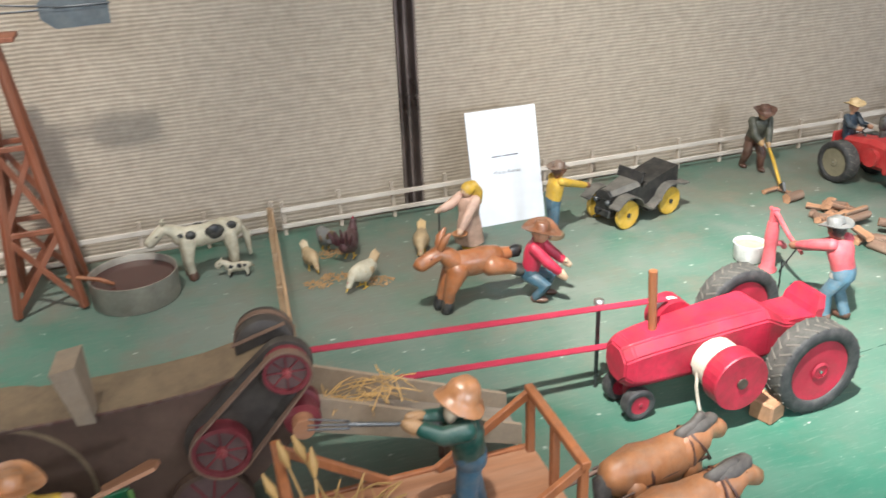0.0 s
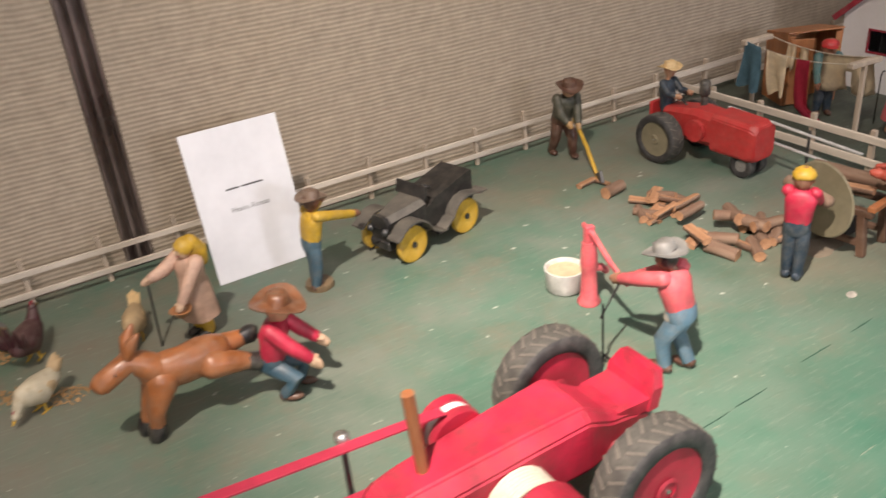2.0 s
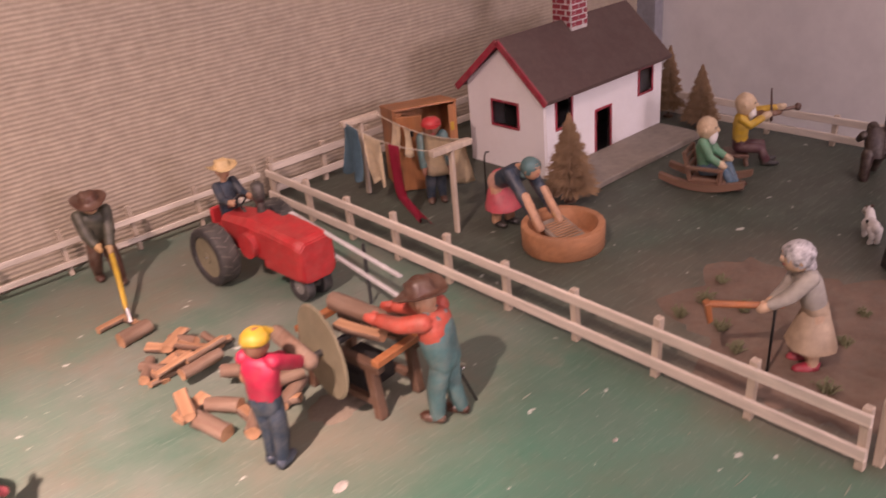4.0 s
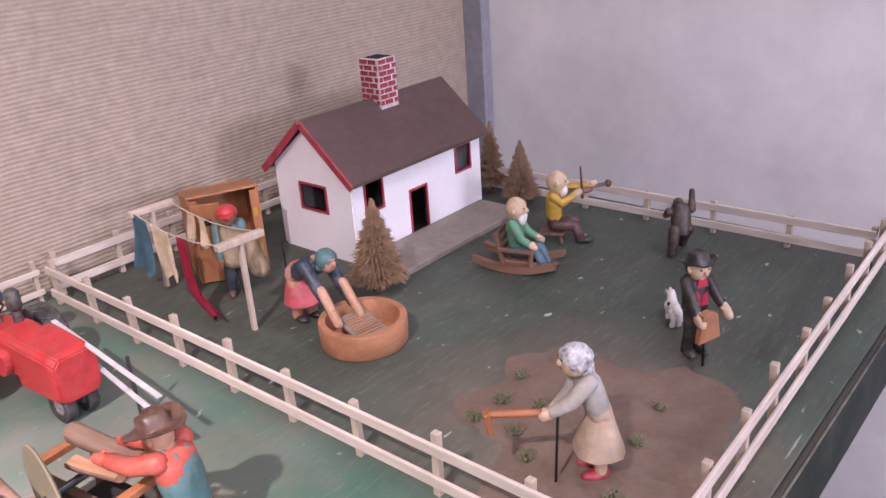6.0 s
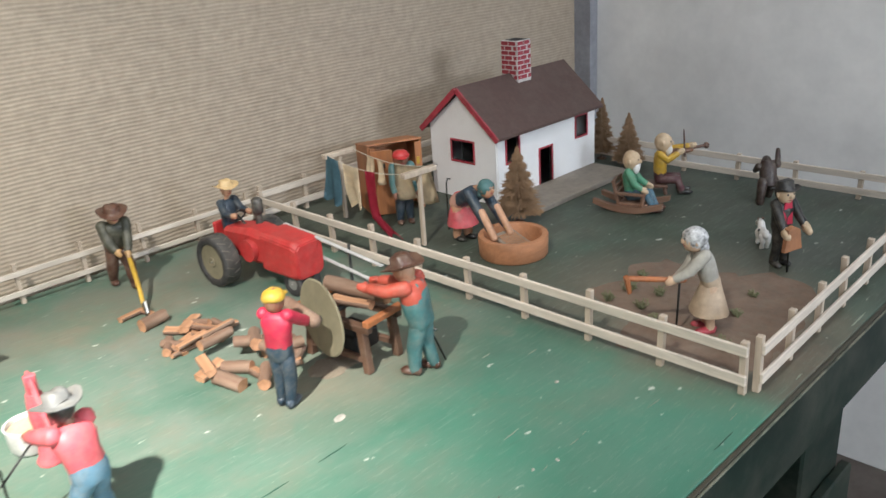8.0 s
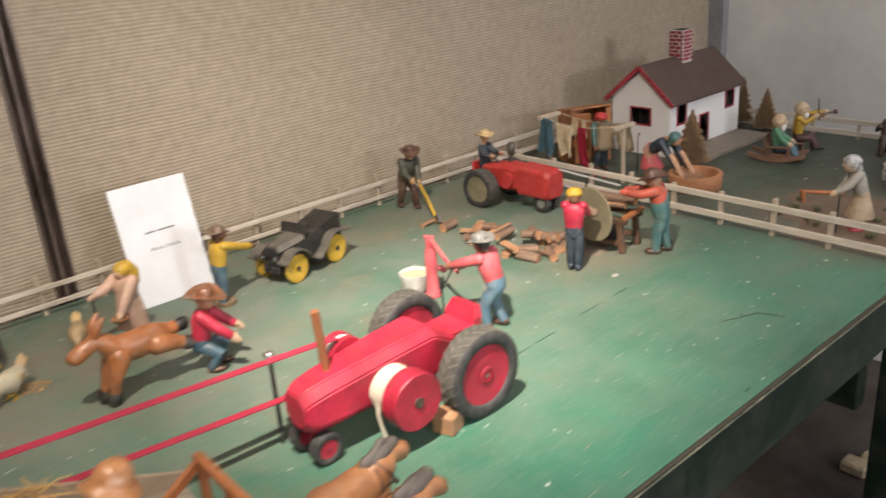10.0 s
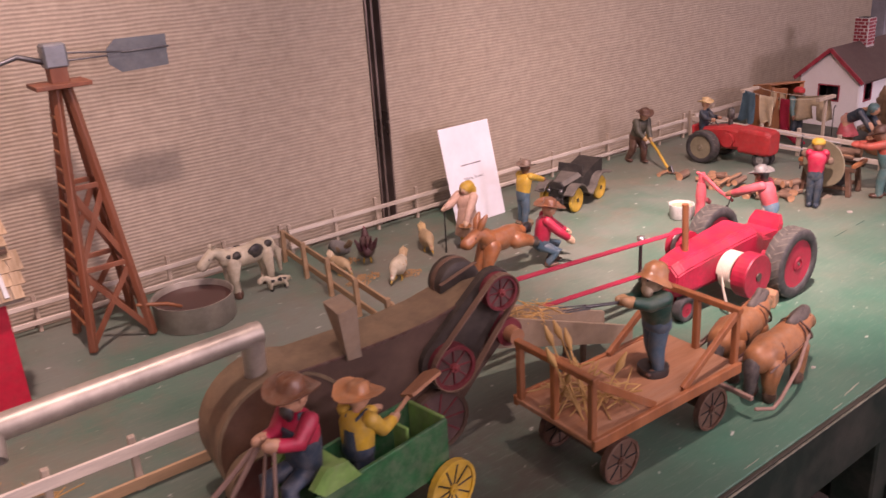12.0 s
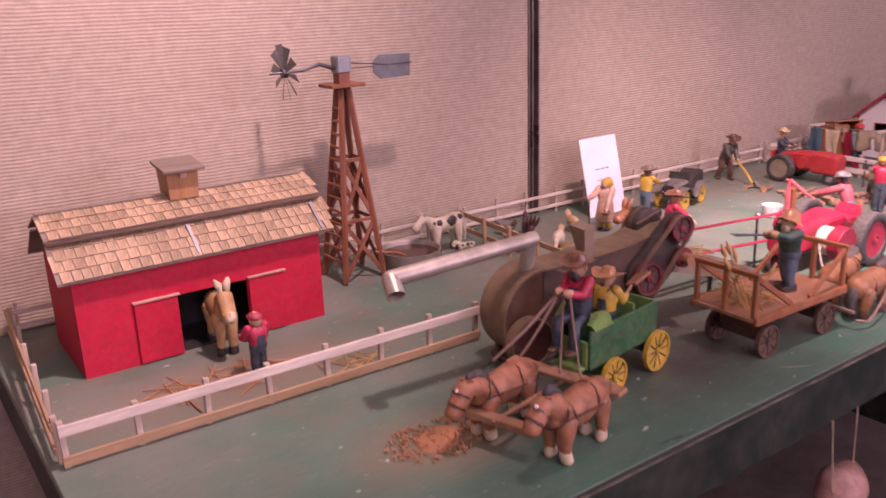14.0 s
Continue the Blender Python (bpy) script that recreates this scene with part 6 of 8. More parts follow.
figurine("axe_man", "carved man in drab coat swinging a yellow-handled axe", 1.512, 1.612, -104, 0.152, "olive", "brown", "brim", "brown", "skin", build=1.12, chest=(0.12, 0.72), head=(0.19, 0.86), hip=(-0.02, 0.45),
         lh=(0.30, 0.06, 0.46), rh=(0.26, -0.04, 0.48), lf=(0.10, 0.09), rf=(-0.12, -0.08), lk=(0.10, 0.08, 0.26), rk=(-0.02, -0.08, 0.22), hat_tilt=14, fist_mat="donkey", extra=axe)
figurine("tractor_driver", "carved driver in straw hat seated on the red tractor", 1.670, 1.520, -86, 0.128, "navy", "navy", "brim", "straw", "skin", build=1.0, big=1.05, z=TOP + 0.0620, hip=(0.0, 0.10), chest=(-0.01, 0.42), head=(0.01, 0.61),
         lh=(0.26, 0.12, 0.33), rh=(0.26, -0.12, 0.33), lf=(0.30, 0.14, -0.12), rf=(0.30, -0.14, -0.12), lk=(0.26, 0.12, 0.12), rk=(0.26, -0.12, 0.12), bib=None)
figurine("cranking_man", "carved man in yellow shirt cranking the old car", 0.974, 1.470, 6, 0.140, "yellow", "blue", "brim", "hatgrey", "tan", build=1.05, chest=(0.05, 0.75), head=(0.08, 0.895), lh=(0.26, 0.18, 0.80), rh=(0.56, 0.06, 0.58), sleeves="yellow", hair="brown",
         lf=(0.03, 0.06), rf=(-0.03, -0.06), base="dusty", hat_tilt=6)


def scarf_and_basket(bm, S, h):
    limb(bm, [Vector((-0.06, 0.02, 0.95)) * h, Vector((-0.13, 0.03, 0.84)) * h, Vector((-0.15, 0.02, 0.70)) * h], [0.06 * h, 0.07 * h, 0.045 * h], S("yellow"), 10, 1.2)
    lathe(bm, [(0.060 * h, 0), (0.100 * h, 0.06 * h), (0.088 * h, 0.065 * h), (0.055 * h, 0.02 * h)], S("hattan"), 14, pose(0.26 * h, 0.10 * h, 0.36 * h))


figurine("egg_girl", "carved girl in faded rose coat and yellow scarf with basket", 0.812, 1.460, 204, 0.136, "coatrose", "yellow", "scarf", "yellow", "pale", robe="coatrose", sleeves="coatrose", build=1.22, lh=(0.26, 0.12, 0.46), rh=(0.32, -0.20, 0.66), shoe="black", big=1.05,
         extra=many(scarf_and_basket, stick((0.36, -0.18, 0.0), (0.33, -0.19, 0.62), 0.0012, "wire")))
figurine("crouching_man", "carved man in red shirt crouching with arms held out", 0.850, 1.276, -34, 0.150, "red", "blue", "wide", "hatbrown", "skin", build=1.18, big=1.1, hip=(-0.06, 0.29), chest=(0.0, 0.59), head=(0.05, 0.735), lh=(0.29, 0.12, 0.38), rh=(0.28, -0.13, 0.36),
         lf=(0.10, 0.09), rf=(0.04, -0.09), lk=(0.16, 0.11, 0.23), rk=(0.12, -0.12, 0.21), hat_tilt=10, shoe="brown", fist_mat="pale", fist=1.15)

# men on the wagons and at the barn


def hay_fork(bm, S, h):
    limb(bm, [Vector((0.18, 0.0, 0.74)) * h, Vector((0.74, 0.03, 0.83)) * h], [0.0018, 0.0018], S("steel"), 7)
    for d in (-0.035, 0.0, 0.035):
        limb(bm, [Vector((0.74, 0.03 + d, 0.83)) * h, Vector((0.98, 0.03 + d * 1.4, 0.86)) * h], [0.0011, 0.0009], S("steel"), 6)


figurine("hay_pitcher", "carved man in dark green coat pitching straw from the wagon", 0.557, 0.787, 168, 0.138, "coat", "blue", "floppy", "hattan", "mask", z=TOP + 0.0835, chest=(0.03, 0.74), head=(0.05, 0.90), lh=(0.34, 0.07, 0.78), rh=(0.31, -0.08, 0.74), build=1.34, big=1.28,
         base="steel", hat_tilt=-22, shoe="brown", fist_mat="glove", fist=1.35, beard="cream", lf=(0.04, 0.06), rf=(-0.04, -0.06), extra=hay_fork)


def reins(bm, S, h):
    for a, b in (((0.24, -0.06, 0.36), (0.80, -0.40, -0.22)), ((0.25, -0.05, 0.36), (0.66, -0.22, -0.22)), ((0.24, 0.06, 0.36), (0.60, 0.42, -0.22)), ((0.25, 0.0, 0.36), (0.56, 0.18, -0.26))):
        a, b = Vector(a) * h, Vector(b) * h
        limb(bm, [a, (a + b) / 2 + Vector((0, 0, -0.006)), b], [0.0026, 0.0028, 0.0024], S("reinleather"), 6, 0.6)


figurine("wagon_driver", "carved driver in red shirt holding reins on the green wagon", 0.112, 0.850, 192, 0.158, "red", "navy", "brim", "hatbrown", "skin", z=TOP + 0.119, hip=(0.0, 0.08), chest=(0.0, 0.40), head=(0.02, 0.56), overalls="navy", beard="black", build=1.08, big=1.12, fist=1.1,
         lh=(0.24, 0.06, 0.36), rh=(0.24, -0.06, 0.36), lf=(0.24, 0.10, -0.24), rf=(0.26, -0.08, -0.24), lk=(0.20, 0.09, 0.05), rk=(0.21, -0.09, 0.05), extra=reins)


def scoop(bm, S, h):
    limb(bm, [Vector((0.22, -0.10, 0.50)) * h, Vector((0.53, -0.04, 0.55)) * h], [0.0028, 0.0028], S("cut"), 7)
    plate(bm, [(0.0, -0.010), (0.045, -0.014), (0.052, 0.0), (0.045, 0.014), (0.0, 0.010)], 0.004, S("bed"), pose(0.50 * h, -0.04 * h, 0.555 * h, 70, -8, 0))


figurine("grain_shoveller", "carved man in yellow shirt and tan hat shovelling from the wagon", 0.176, 0.858, 14, 0.146, "yellow", "navy", "wide", "hattan", "skin", build=1.15, z=TOP + 0.060, hip=(0.0, 0.36), chest=(0.03, 0.61), head=(0.06, 0.755), lh=(0.30, 0.10, 0.50), rh=(0.28, -0.10, 0.50),
         bib="navy", lf=(0.05, 0.07), rf=(-0.05, -0.07), extra=scoop, hat_tilt=6)
figurine("barn_boy", "small carved boy in red cap and dark overalls facing the donkey", -0.246, 1.224, 100, 0.112, "red", "navy", "cap", "trimred", "skin", lh=(0.20, 0.16, 0.62), rh=(0.16, -0.20, 0.52), bib="navy", shoe="dark", big=1.3, build=1.3)

# people of the cottage yard
figurine("outhouse_man", "carved man in red cap and teal shirt before the outhouse", 1.992, 1.448, 236, 0.140, "teal", "navy", "cap", "smallred", "tan", lh=(0.12, 0.13, 0.44), rh=(0.12, -0.13, 0.44), build=1.12, big=1.3)


def washboard_arms(bm, S, h):
    for s in (-1, 1):
        limb(bm, [Vector((0.40, s * 0.12, 0.46)) * h, Vector((0.60, s * 0.12, 0.20)) * h], [0.046 * h, 0.042 * h], S("skin"), 10)


figurine("washing_woman", "carved woman in teal scarf and pink skirt bent over washboard", 1.992, 1.292, -94, 0.150, "navy", "rose", "scarf", "teal", "skin", skirt="pink", build=1.15, big=1.15, hip=(-0.08, 0.47), chest=(0.20, 0.62), head=(0.38, 0.70), lh=(0.56, 0.12, 0.24), rh=(0.56, -0.12, 0.24),
         sleeves="navy", fist_mat="donkey", extra=washboard_arms, shoe="black", lf=(-0.02, 0.07), rf=(-0.06, -0.07))
figurine("seated_elder", "carved bald man in green shirt seated in rocking chair", 2.289, 1.148, -74, 0.140, "mint", "blue", None, "white", "mask", z=TOP + 0.0185, hip=(0.0, 0.08), chest=(-0.02, 0.38), head=(0.0, 0.54), lh=(0.20, 0.12, 0.18), rh=(0.20, -0.12, 0.18),
         lf=(0.34, 0.07, -0.12), rf=(0.34, -0.07, -0.12), lk=(0.24, 0.08, 0.10), rk=(0.24, -0.08, 0.10), beard="white", big=1.42, fist=1.1)


def fiddle(bm, S, h):
    m = pose(0.18 * h, 0.06 * h, 0.40 * h, 12, -2, 22)
    ball(bm, m @ Vector((0, 0, 0)), (0.020, 0.013, 0.005), S("hatbrown"), m)
    ball(bm, m @ Vector((0.022, 0, 0)), (0.016, 0.011, 0.005), S("hatbrown"), m)
    limb(bm, [m @ Vector((0.03, 0, 0.002)), m @ Vector((0.060, 0, 0.004))], [0.003, 0.0026], S("brown"), 7)
    ball(bm, m @ Vector((0.063, 0, 0.004)), (0.006, 0.005, 0.006), S("brown"))
    limb(bm, [Vector((0.30, -0.02, 0.36)) * h, Vector((0.28, 0.0, 0.70)) * h], [0.0022, 0.0016], S("strap"), 6)


figurine("fiddler", "carved old man in yellow shirt playing a fiddle", 2.404, 1.156, -60, 0.150, "yellow", "plum", None, "white", "mask", z=TOP + 0.0205, hip=(0.0, 0.08), chest=(0.0, 0.37), head=(0.03, 0.53), lh=(0.38, 0.14, 0.46), rh=(0.24, -0.06, 0.42),
         lf=(0.28, 0.07, -0.135), rf=(0.30, -0.07, -0.135), lk=(0.22, 0.08, 0.06), rk=(0.22, -0.08, 0.06), beard="white", extra=fiddle, shoe="black", big=1.38)


def tie_and_bag(bm, S, h):
    plate(bm, [(-0.010, 0.0), (0.010, 0.0), (0.005, 0.040), (-0.005, 0.040)], 0.002, S("red"), pose(0.082 * h, 0, 0.54 * h, 0, 0, 90))
    plate(bm, [(-0.014, 0.0), (0.017, 0.003), (0.012, 0.034), (0.0, 0.040), (-0.010, 0.036)], 0.008, S("tub"), pose(0.27 * h, -0.06 * h, 0.28 * h, 0, 0, 96))
    limb(bm, [Vector((0.24, -0.05, 0.0)) * h, Vector((0.22, -0.04, 0.30)) * h], [0.0015, 0.0015], S("wire"), 6)


figurine("pedlar", "carved man in black suit and flat hat with red tie", 2.194, 0.824, 240, 0.128, "black", "black", "flat", "black", "mask", hat_tilt=-8, lh=(0.22, 0.17, 0.52), rh=(0.24, -0.12, 0.50), extra=tie_and_bag, shoe="black", big=1.38, build=1.12, fist=1.45, hair="black")


def hoe(bm, S, h):
    limb(bm, [Vector((0.22, 0.0, 0.50)) * h, Vector((0.72, 0.02, 0.56)) * h], [0.0036, 0.0036], S("orange"), 8)
    box(bm, -0.003, 0.003, -0.006, 0.006, -0.018, 0.006, S("orange"), 0.001, pose(0.73 * h, 0.02 * h, 0.54 * h, 0, 12, 0))
    limb(bm, [Vector((0.30, 0.06, 0.0)) * h, Vector((0.28, 0.03, 0.48)) * h], [0.0016, 0.0016], S("wire"), 6)
    loft(bm, [(-0.0 * h, 0, 0.44 * h, 0.075 * h, 0.092 * h, 0), (0, 0, 0.475 * h, 0.073 * h, 0.090 * h, 0)], S("white"))


figurine("hoeing_woman", "carved woman in speckled bonnet and tan skirt hoeing the garden", 1.934, 0.803, 136, 0.150, "palegrey", "skirttan", "scarf", "dots", "pale", skirt="skirttan", shoes=True, chest=(0.09, 0.73), head=(0.16, 0.87), lh=(0.34, 0.04, 0.52), rh=(0.28, -0.05, 0.51), sleeves="palegrey", shoe="trimred", extra=hoe, big=1.2)


bm = start()
rod(bm, (0.098, 1.030, TOP + 0.004), (-0.085, 0.872, TOP + 0.062), 0.0012, 0, 6)
tagged(part("wire_rod", bm, "wire"), "thin black wire rod from the machine to the horses", "rod")

# ---- animals: each carved from one piece ----
def beast(name, label, x, y, yaw, L, back, girth, coat, head_pts, ears=0.012, ear_mat=None, ear_in=None, blaze=None, neck_r=0.012, head_r=0.010, legs=None, leg_r=0.006, tail=None, tail_mat=None, mane=None, hoof="black", spots=None, nose=None, extra=None, z=TOP, category="figurine"):
    """A four-legged carving facing local +x; its body's middle stands over the origin."""
    S, bm = Slots(), start()
    zc = back - girth
    limb(bm, [(-L * 0.50, 0, zc + girth * 0.10), (-L * 0.30, 0, zc + girth * 0.06), (0, 0, zc - girth * 0.08), (L * 0.28, 0, zc), (L * 0.46, 0, zc + girth * 0.12)], [girth * 0.80, girth * 1.0, girth * 0.98, girth * 0.98, girth * 0.74], S(coat), 14, 0.86)
    hp = [Vector(p) for p in head_pts]
    k = len(hp)
    limb(bm, [(L * 0.34, 0, zc + girth * 0.05), *hp], [girth * 0.86] + [neck_r + (head_r - neck_r) * i / max(1, k - 1) for i in range(k)], S(coat), 11)
    if k > 1:
        d = (hp[-1] - hp[-2]).normalized()
        if nose:
            limb(bm, [hp[-1] - d * head_r * 0.2, hp[-1] + d * head_r * 0.45], [head_r * 0.98, head_r * 0.85], S(nose), 10)
        side = Vector((0, 1, 0))
        poll = hp[-2]
        for s in (-1, 1):
            tip = poll + side * s * head_r * 0.9 - d * ears * 0.6 + Vector((0, 0, ears))
            root, mid_e = poll + side * s * head_r * 0.5 + Vector((0, 0, head_r * 0.6)), (poll + tip) / 2 + side * s * ears * 0.10 + Vector((0, 0, head_r * 0.5))
            fat = head_r * (0.34 if ears < 0.012 else 0.58)
            limb(bm, [root, mid_e, tip], [fat * 0.7, fat, fat * 0.5], S(ear_mat or coat), 8, 0.6 if ears < 0.015 else 1.0)
            if ears > 0.015:
                out = d * fat * 0.62
                limb(bm, [root.lerp(mid_e, 0.4) + out, mid_e + out, mid_e.lerp(tip, 0.6) + out * 0.8], [fat * 0.3, fat * 0.55, fat * 0.25], S(ear_in or coat), 7, 0.6)
            ball(bm, (poll + hp[-1]) / 2 + side * s * head_r * 0.92 + Vector((0, 0, head_r * 0.35)), (head_r * 0.16,) * 3, S("black"), None, 7, 5)
    if blaze:
        ball(bm, hp[-2].lerp(hp[-1], 0.35) + Vector((0.003, 0, head_r * 0.95)), (head_r * 0.55, head_r * 0.3, head_r * 0.3), S(blaze), None, 9, 6)
    if mane:
        pts = [Vector((L * 0.34, 0, zc + girth * 0.9)), *[p + Vector((-neck_r * 0.55, 0, neck_r * 0.8)) for p in hp[:-1]]]
        limb(bm, pts, [neck_r * 0.5] * len(pts), S(mane), 8, 0.7)
    legs = legs or [(L * 0.36, girth * 0.5, 0), (L * 0.36, -girth * 0.5, 0), (-L * 0.38, girth * 0.5, 0), (-L * 0.38, -girth * 0.5, 0)]
    for lx, ly, lz in legs:
        top = Vector((math.copysign(L * 0.36, lx), ly * 0.9, zc - girth * 0.25))
        foot = Vector((lx, ly, lz))
        mid = top.lerp(foot, 0.52) + Vector((0.003 if lx > 0 else -0.004, 0, 0))
        d = (foot - mid).normalized()
        limb(bm, [top, mid, foot - d * leg_r * 1.2], [leg_r * 1.75, leg_r * 1.05, leg_r * 0.85], S(coat), 9)
        limb(bm, [foot - d * leg_r * 1.9, foot - d * leg_r * 0.75], [leg_r * 0.95, leg_r * 1.1], S(hoof), 9)
    if tail:
        limb(bm, [(-L * 0.54, 0, zc + girth * 0.35), *tail], [leg_r * 0.7] + [leg_r * (1.35 if tail_mat else 0.9)] * (len(tail) - 1) + [leg_r * (0.7 if tail_mat else 0.35)], S(tail_mat or coat), 8)
    for sx, sy, sz, r in spots or ():
        ball(bm, (sx * L, sy * girth, zc + sz * girth), (r, girth * 0.25, r * 0.8), S("black"), None, 10, 7)
    if extra:
        extra(bm, S, zc)
    for v in bm.verts:
        v.co += Vector((noise.noise(v.co * 170 + Vector((x, y, 0)) * 40), noise.noise(v.co * 170 + Vector((9, x, y))), noise.noise(v.co * 170 + Vector((y, 4, x))))) * 0.0014
        v.co += Vector((noise.noise(v.co * 62 + Vector((y, x, 3)) * 30), noise.noise(v.co * 62 + Vector((x, 7, y)) * 20), noise.noise(v.co * 62 + Vector((2, y, x)) * 25))) * min(0.0022, girth * 0.09)
    return tagged(part(name, bm, S.names, m=yaw_at(x, y, yaw, z)), label, category)


def harness(k, collar=0.0013):
    """Two girth straps, a slim neck strap and side traces."""
    def add(bm, S, zc):
        for x, lean in ((0.030, 8), (-0.018, -6)):
            lathe(bm, [(0.0243 * k, -0.0014), (0.0252 * k, -0.0014), (0.0252 * k, 0.0014), (0.0243 * k, 0.0014)], S("strap"), 20, pose(x * k, 0, zc, 0, 90 + lean, 0), 0.9, closed=True)
        lathe(bm, [(0.0200 * k, -collar), (0.0216 * k, -collar), (0.0216 * k, collar), (0.0200 * k, collar)], S("strap"), 18, pose(0.047 * k, 0, zc + 0.008 * k, 0, 60, 0), closed=True)
        for s in (-1, 1):
            limb(bm, [(0.047 * k, s * 0.0205 * k, zc + 0.004), (-0.055 * k, s * 0.0225 * k, zc - 0.004)], [0.0014, 0.0014], S("strap"), 6)
    return add


def maned(k):
    """Harness and a grey mane lying over the neck."""
    def add(bm, S, zc):
        harness(k)(bm, S, zc)
        limb(bm, [(0.034 * k, 0, zc + 0.022 * k), (0.050 * k, 0, zc + 0.026 * k), (0.066 * k, 0, zc + 0.030 * k)], [0.0060 * k, 0.0085 * k, 0.0065 * k], S("manegrey"), 10, 1.2)
    return add


def bridle(k, head):
    """Harness and a bridle round the muzzle."""
    def add(bm, S, zc):
        harness(k)(bm, S, zc)
        a, b = Vector(head[-2]), Vector(head[-1])
        tilt = math.degrees(math.atan2(b.x - a.x, b.z - a.z))
        for f, r in ((0.30, 0.0124), (0.75, 0.0118)):
            lathe(bm, [(r * k, -0.0015), (r * k + 0.0016, -0.0015), (r * k + 0.0016, 0.0015), (r * k, 0.0015)], S("strap"), 16, Matrix.Translation(a.lerp(b, f)) @ pose(0, 0, 0, 0, tilt, 0), closed=True)
    return add


HORSE = dict(L=0.092, back=0.088, girth=0.0275, coat="chestnut", ears=0.007, neck_r=0.0165, head_r=0.0100, leg_r=0.0090, mane="manegrey", hoof="brown", extra=maned(1.06))
TEAM_HEAD = [(0.062, 0.0, 0.092), (0.074, 0, 0.095), (0.099, 0.002, 0.072)]
TEAM_LOW = [(0.062, 0, 0.086), (0.075, 0, 0.086), (0.098, 0.0, 0.060)]
TEAM = dict(L=0.106, back=0.092, girth=0.0262, coat="bay", ears=0.009, neck_r=0.0180, head_r=0.0124, leg_r=0.0090, mane="mane", hoof="cream", blaze="white", tail=[(-0.066, 0, 0.05), (-0.068, 0, 0.02)], tail_mat="mane")
beast("carved_horse", "bay carved horse in harness before the hay wagon", 0.752, 0.742, 3, head_pts=[(0.056, 0, 0.076), (0.066, 0, 0.080), (0.086, 0, 0.066)], tail=[(-0.062, 0, 0.060), (-0.064, 0, 0.020)], tail_mat="mane", **HORSE)
beast("carved_horse", "bay carved horse in harness on the far side of the tongue", 0.762, 0.806, 6, head_pts=[(0.056, 0, 0.077), (0.066, 0.002, 0.082), (0.086, 0.004, 0.070)], tail=[(-0.062, 0, 0.060), (-0.064, 0, 0.020)], tail_mat="mane", **HORSE)
beast("carved_horse", "bay carved horse with white blaze pulling the green wagon", -0.004, 0.735, 190, head_pts=TEAM_HEAD, extra=bridle(1.07, TEAM_HEAD), **TEAM)
beast("carved_horse", "bay carved horse in harness eating spilled grain", -0.042, 0.845, 189, head_pts=TEAM_LOW, extra=bridle(1.07, TEAM_LOW), **TEAM)
beast("bucking_calf", "glossy red-brown carved calf kicking up its hind legs", 0.752, 1.292, 180, L=0.072, back=0.096, girth=0.0215, coat="fur", head_pts=[(0.042, 0, 0.094), (0.052, 0.0, 0.098), (0.082, 0.004, 0.086)], ears=0.026, neck_r=0.0140, head_r=0.0115, leg_r=0.0098,
      legs=[(0.046, 0.009, 0.0), (0.054, -0.009, 0.0), (-0.080, 0.014, 0.050), (-0.086, -0.012, 0.074)])
beast("carved_cow", "dirty white carved cow with black patches by the tank", 0.386, 1.574, 189, L=0.096, back=0.094, girth=0.020, coat="cow", head_pts=[(0.060, 0, 0.094), (0.070, 0, 0.097), (0.092, 0, 0.078)], ears=0.010, neck_r=0.010, head_r=0.0095, leg_r=0.0078,
      tail=[(-0.066, 0, 0.06), (-0.068, 0, 0.02)], spots=[(-0.12, 0.74, 0.30, 0.016), (0.30, 0.72, 0.4, 0.010), (-0.42, 0.62, 0.5, 0.009), (0.46, 0.5, 0.5, 0.006), (0.1, -0.72, 0.4, 0.012), (0.42, 0.6, -0.3, 0.006), (-0.3, 0.66, -0.35, 0.005)], hoof="brown")
beast("carved_dog", "small white carved dog with black spots near the cow", 0.426, 1.545, 170, L=0.034, back=0.026, girth=0.0085, coat="cow", head_pts=[(0.020, 0, 0.026), (0.026, 0, 0.028), (0.033, 0, 0.022)], ears=0.004, neck_r=0.005, head_r=0.0052, leg_r=0.0026, spots=[(-0.1, 0.7, 0.4, 0.005), (0.3, 0.65, 0.3, 0.004), (-0.35, 0.6, 0.4, 0.004)], tail=[(-0.022, 0, 0.022), (-0.026, 0, 0.014)])
beast("carved_donkey", "golden carved donkey with tall ears in the barn door", -0.250, 1.378, -98, L=0.094, back=0.098, girth=0.0215, coat="donkey", head_pts=[(0.046, 0, 0.108), (0.052, 0, 0.116), (0.074, 0.0, 0.086)], ears=0.018, ear_mat="cream", ear_in="dull", neck_r=0.0160, head_r=0.0125, leg_r=0.0082, nose="cream")
beast("carved_dog", "small white and brown carved dog behind the pedlar", 2.252, 0.876, 40, L=0.030, back=0.031, girth=0.0085, coat="white", head_pts=[(0.016, 0, 0.033), (0.021, 0, 0.035), (0.029, 0, 0.030)], ears=0.005, ear_mat="brown", spots=[(0.1, 0.7, 0.4, 0.004), (-0.3, -0.7, 0.3, 0.004)], neck_r=0.0055, head_r=0.0055, leg_r=0.0036, hoof="white")


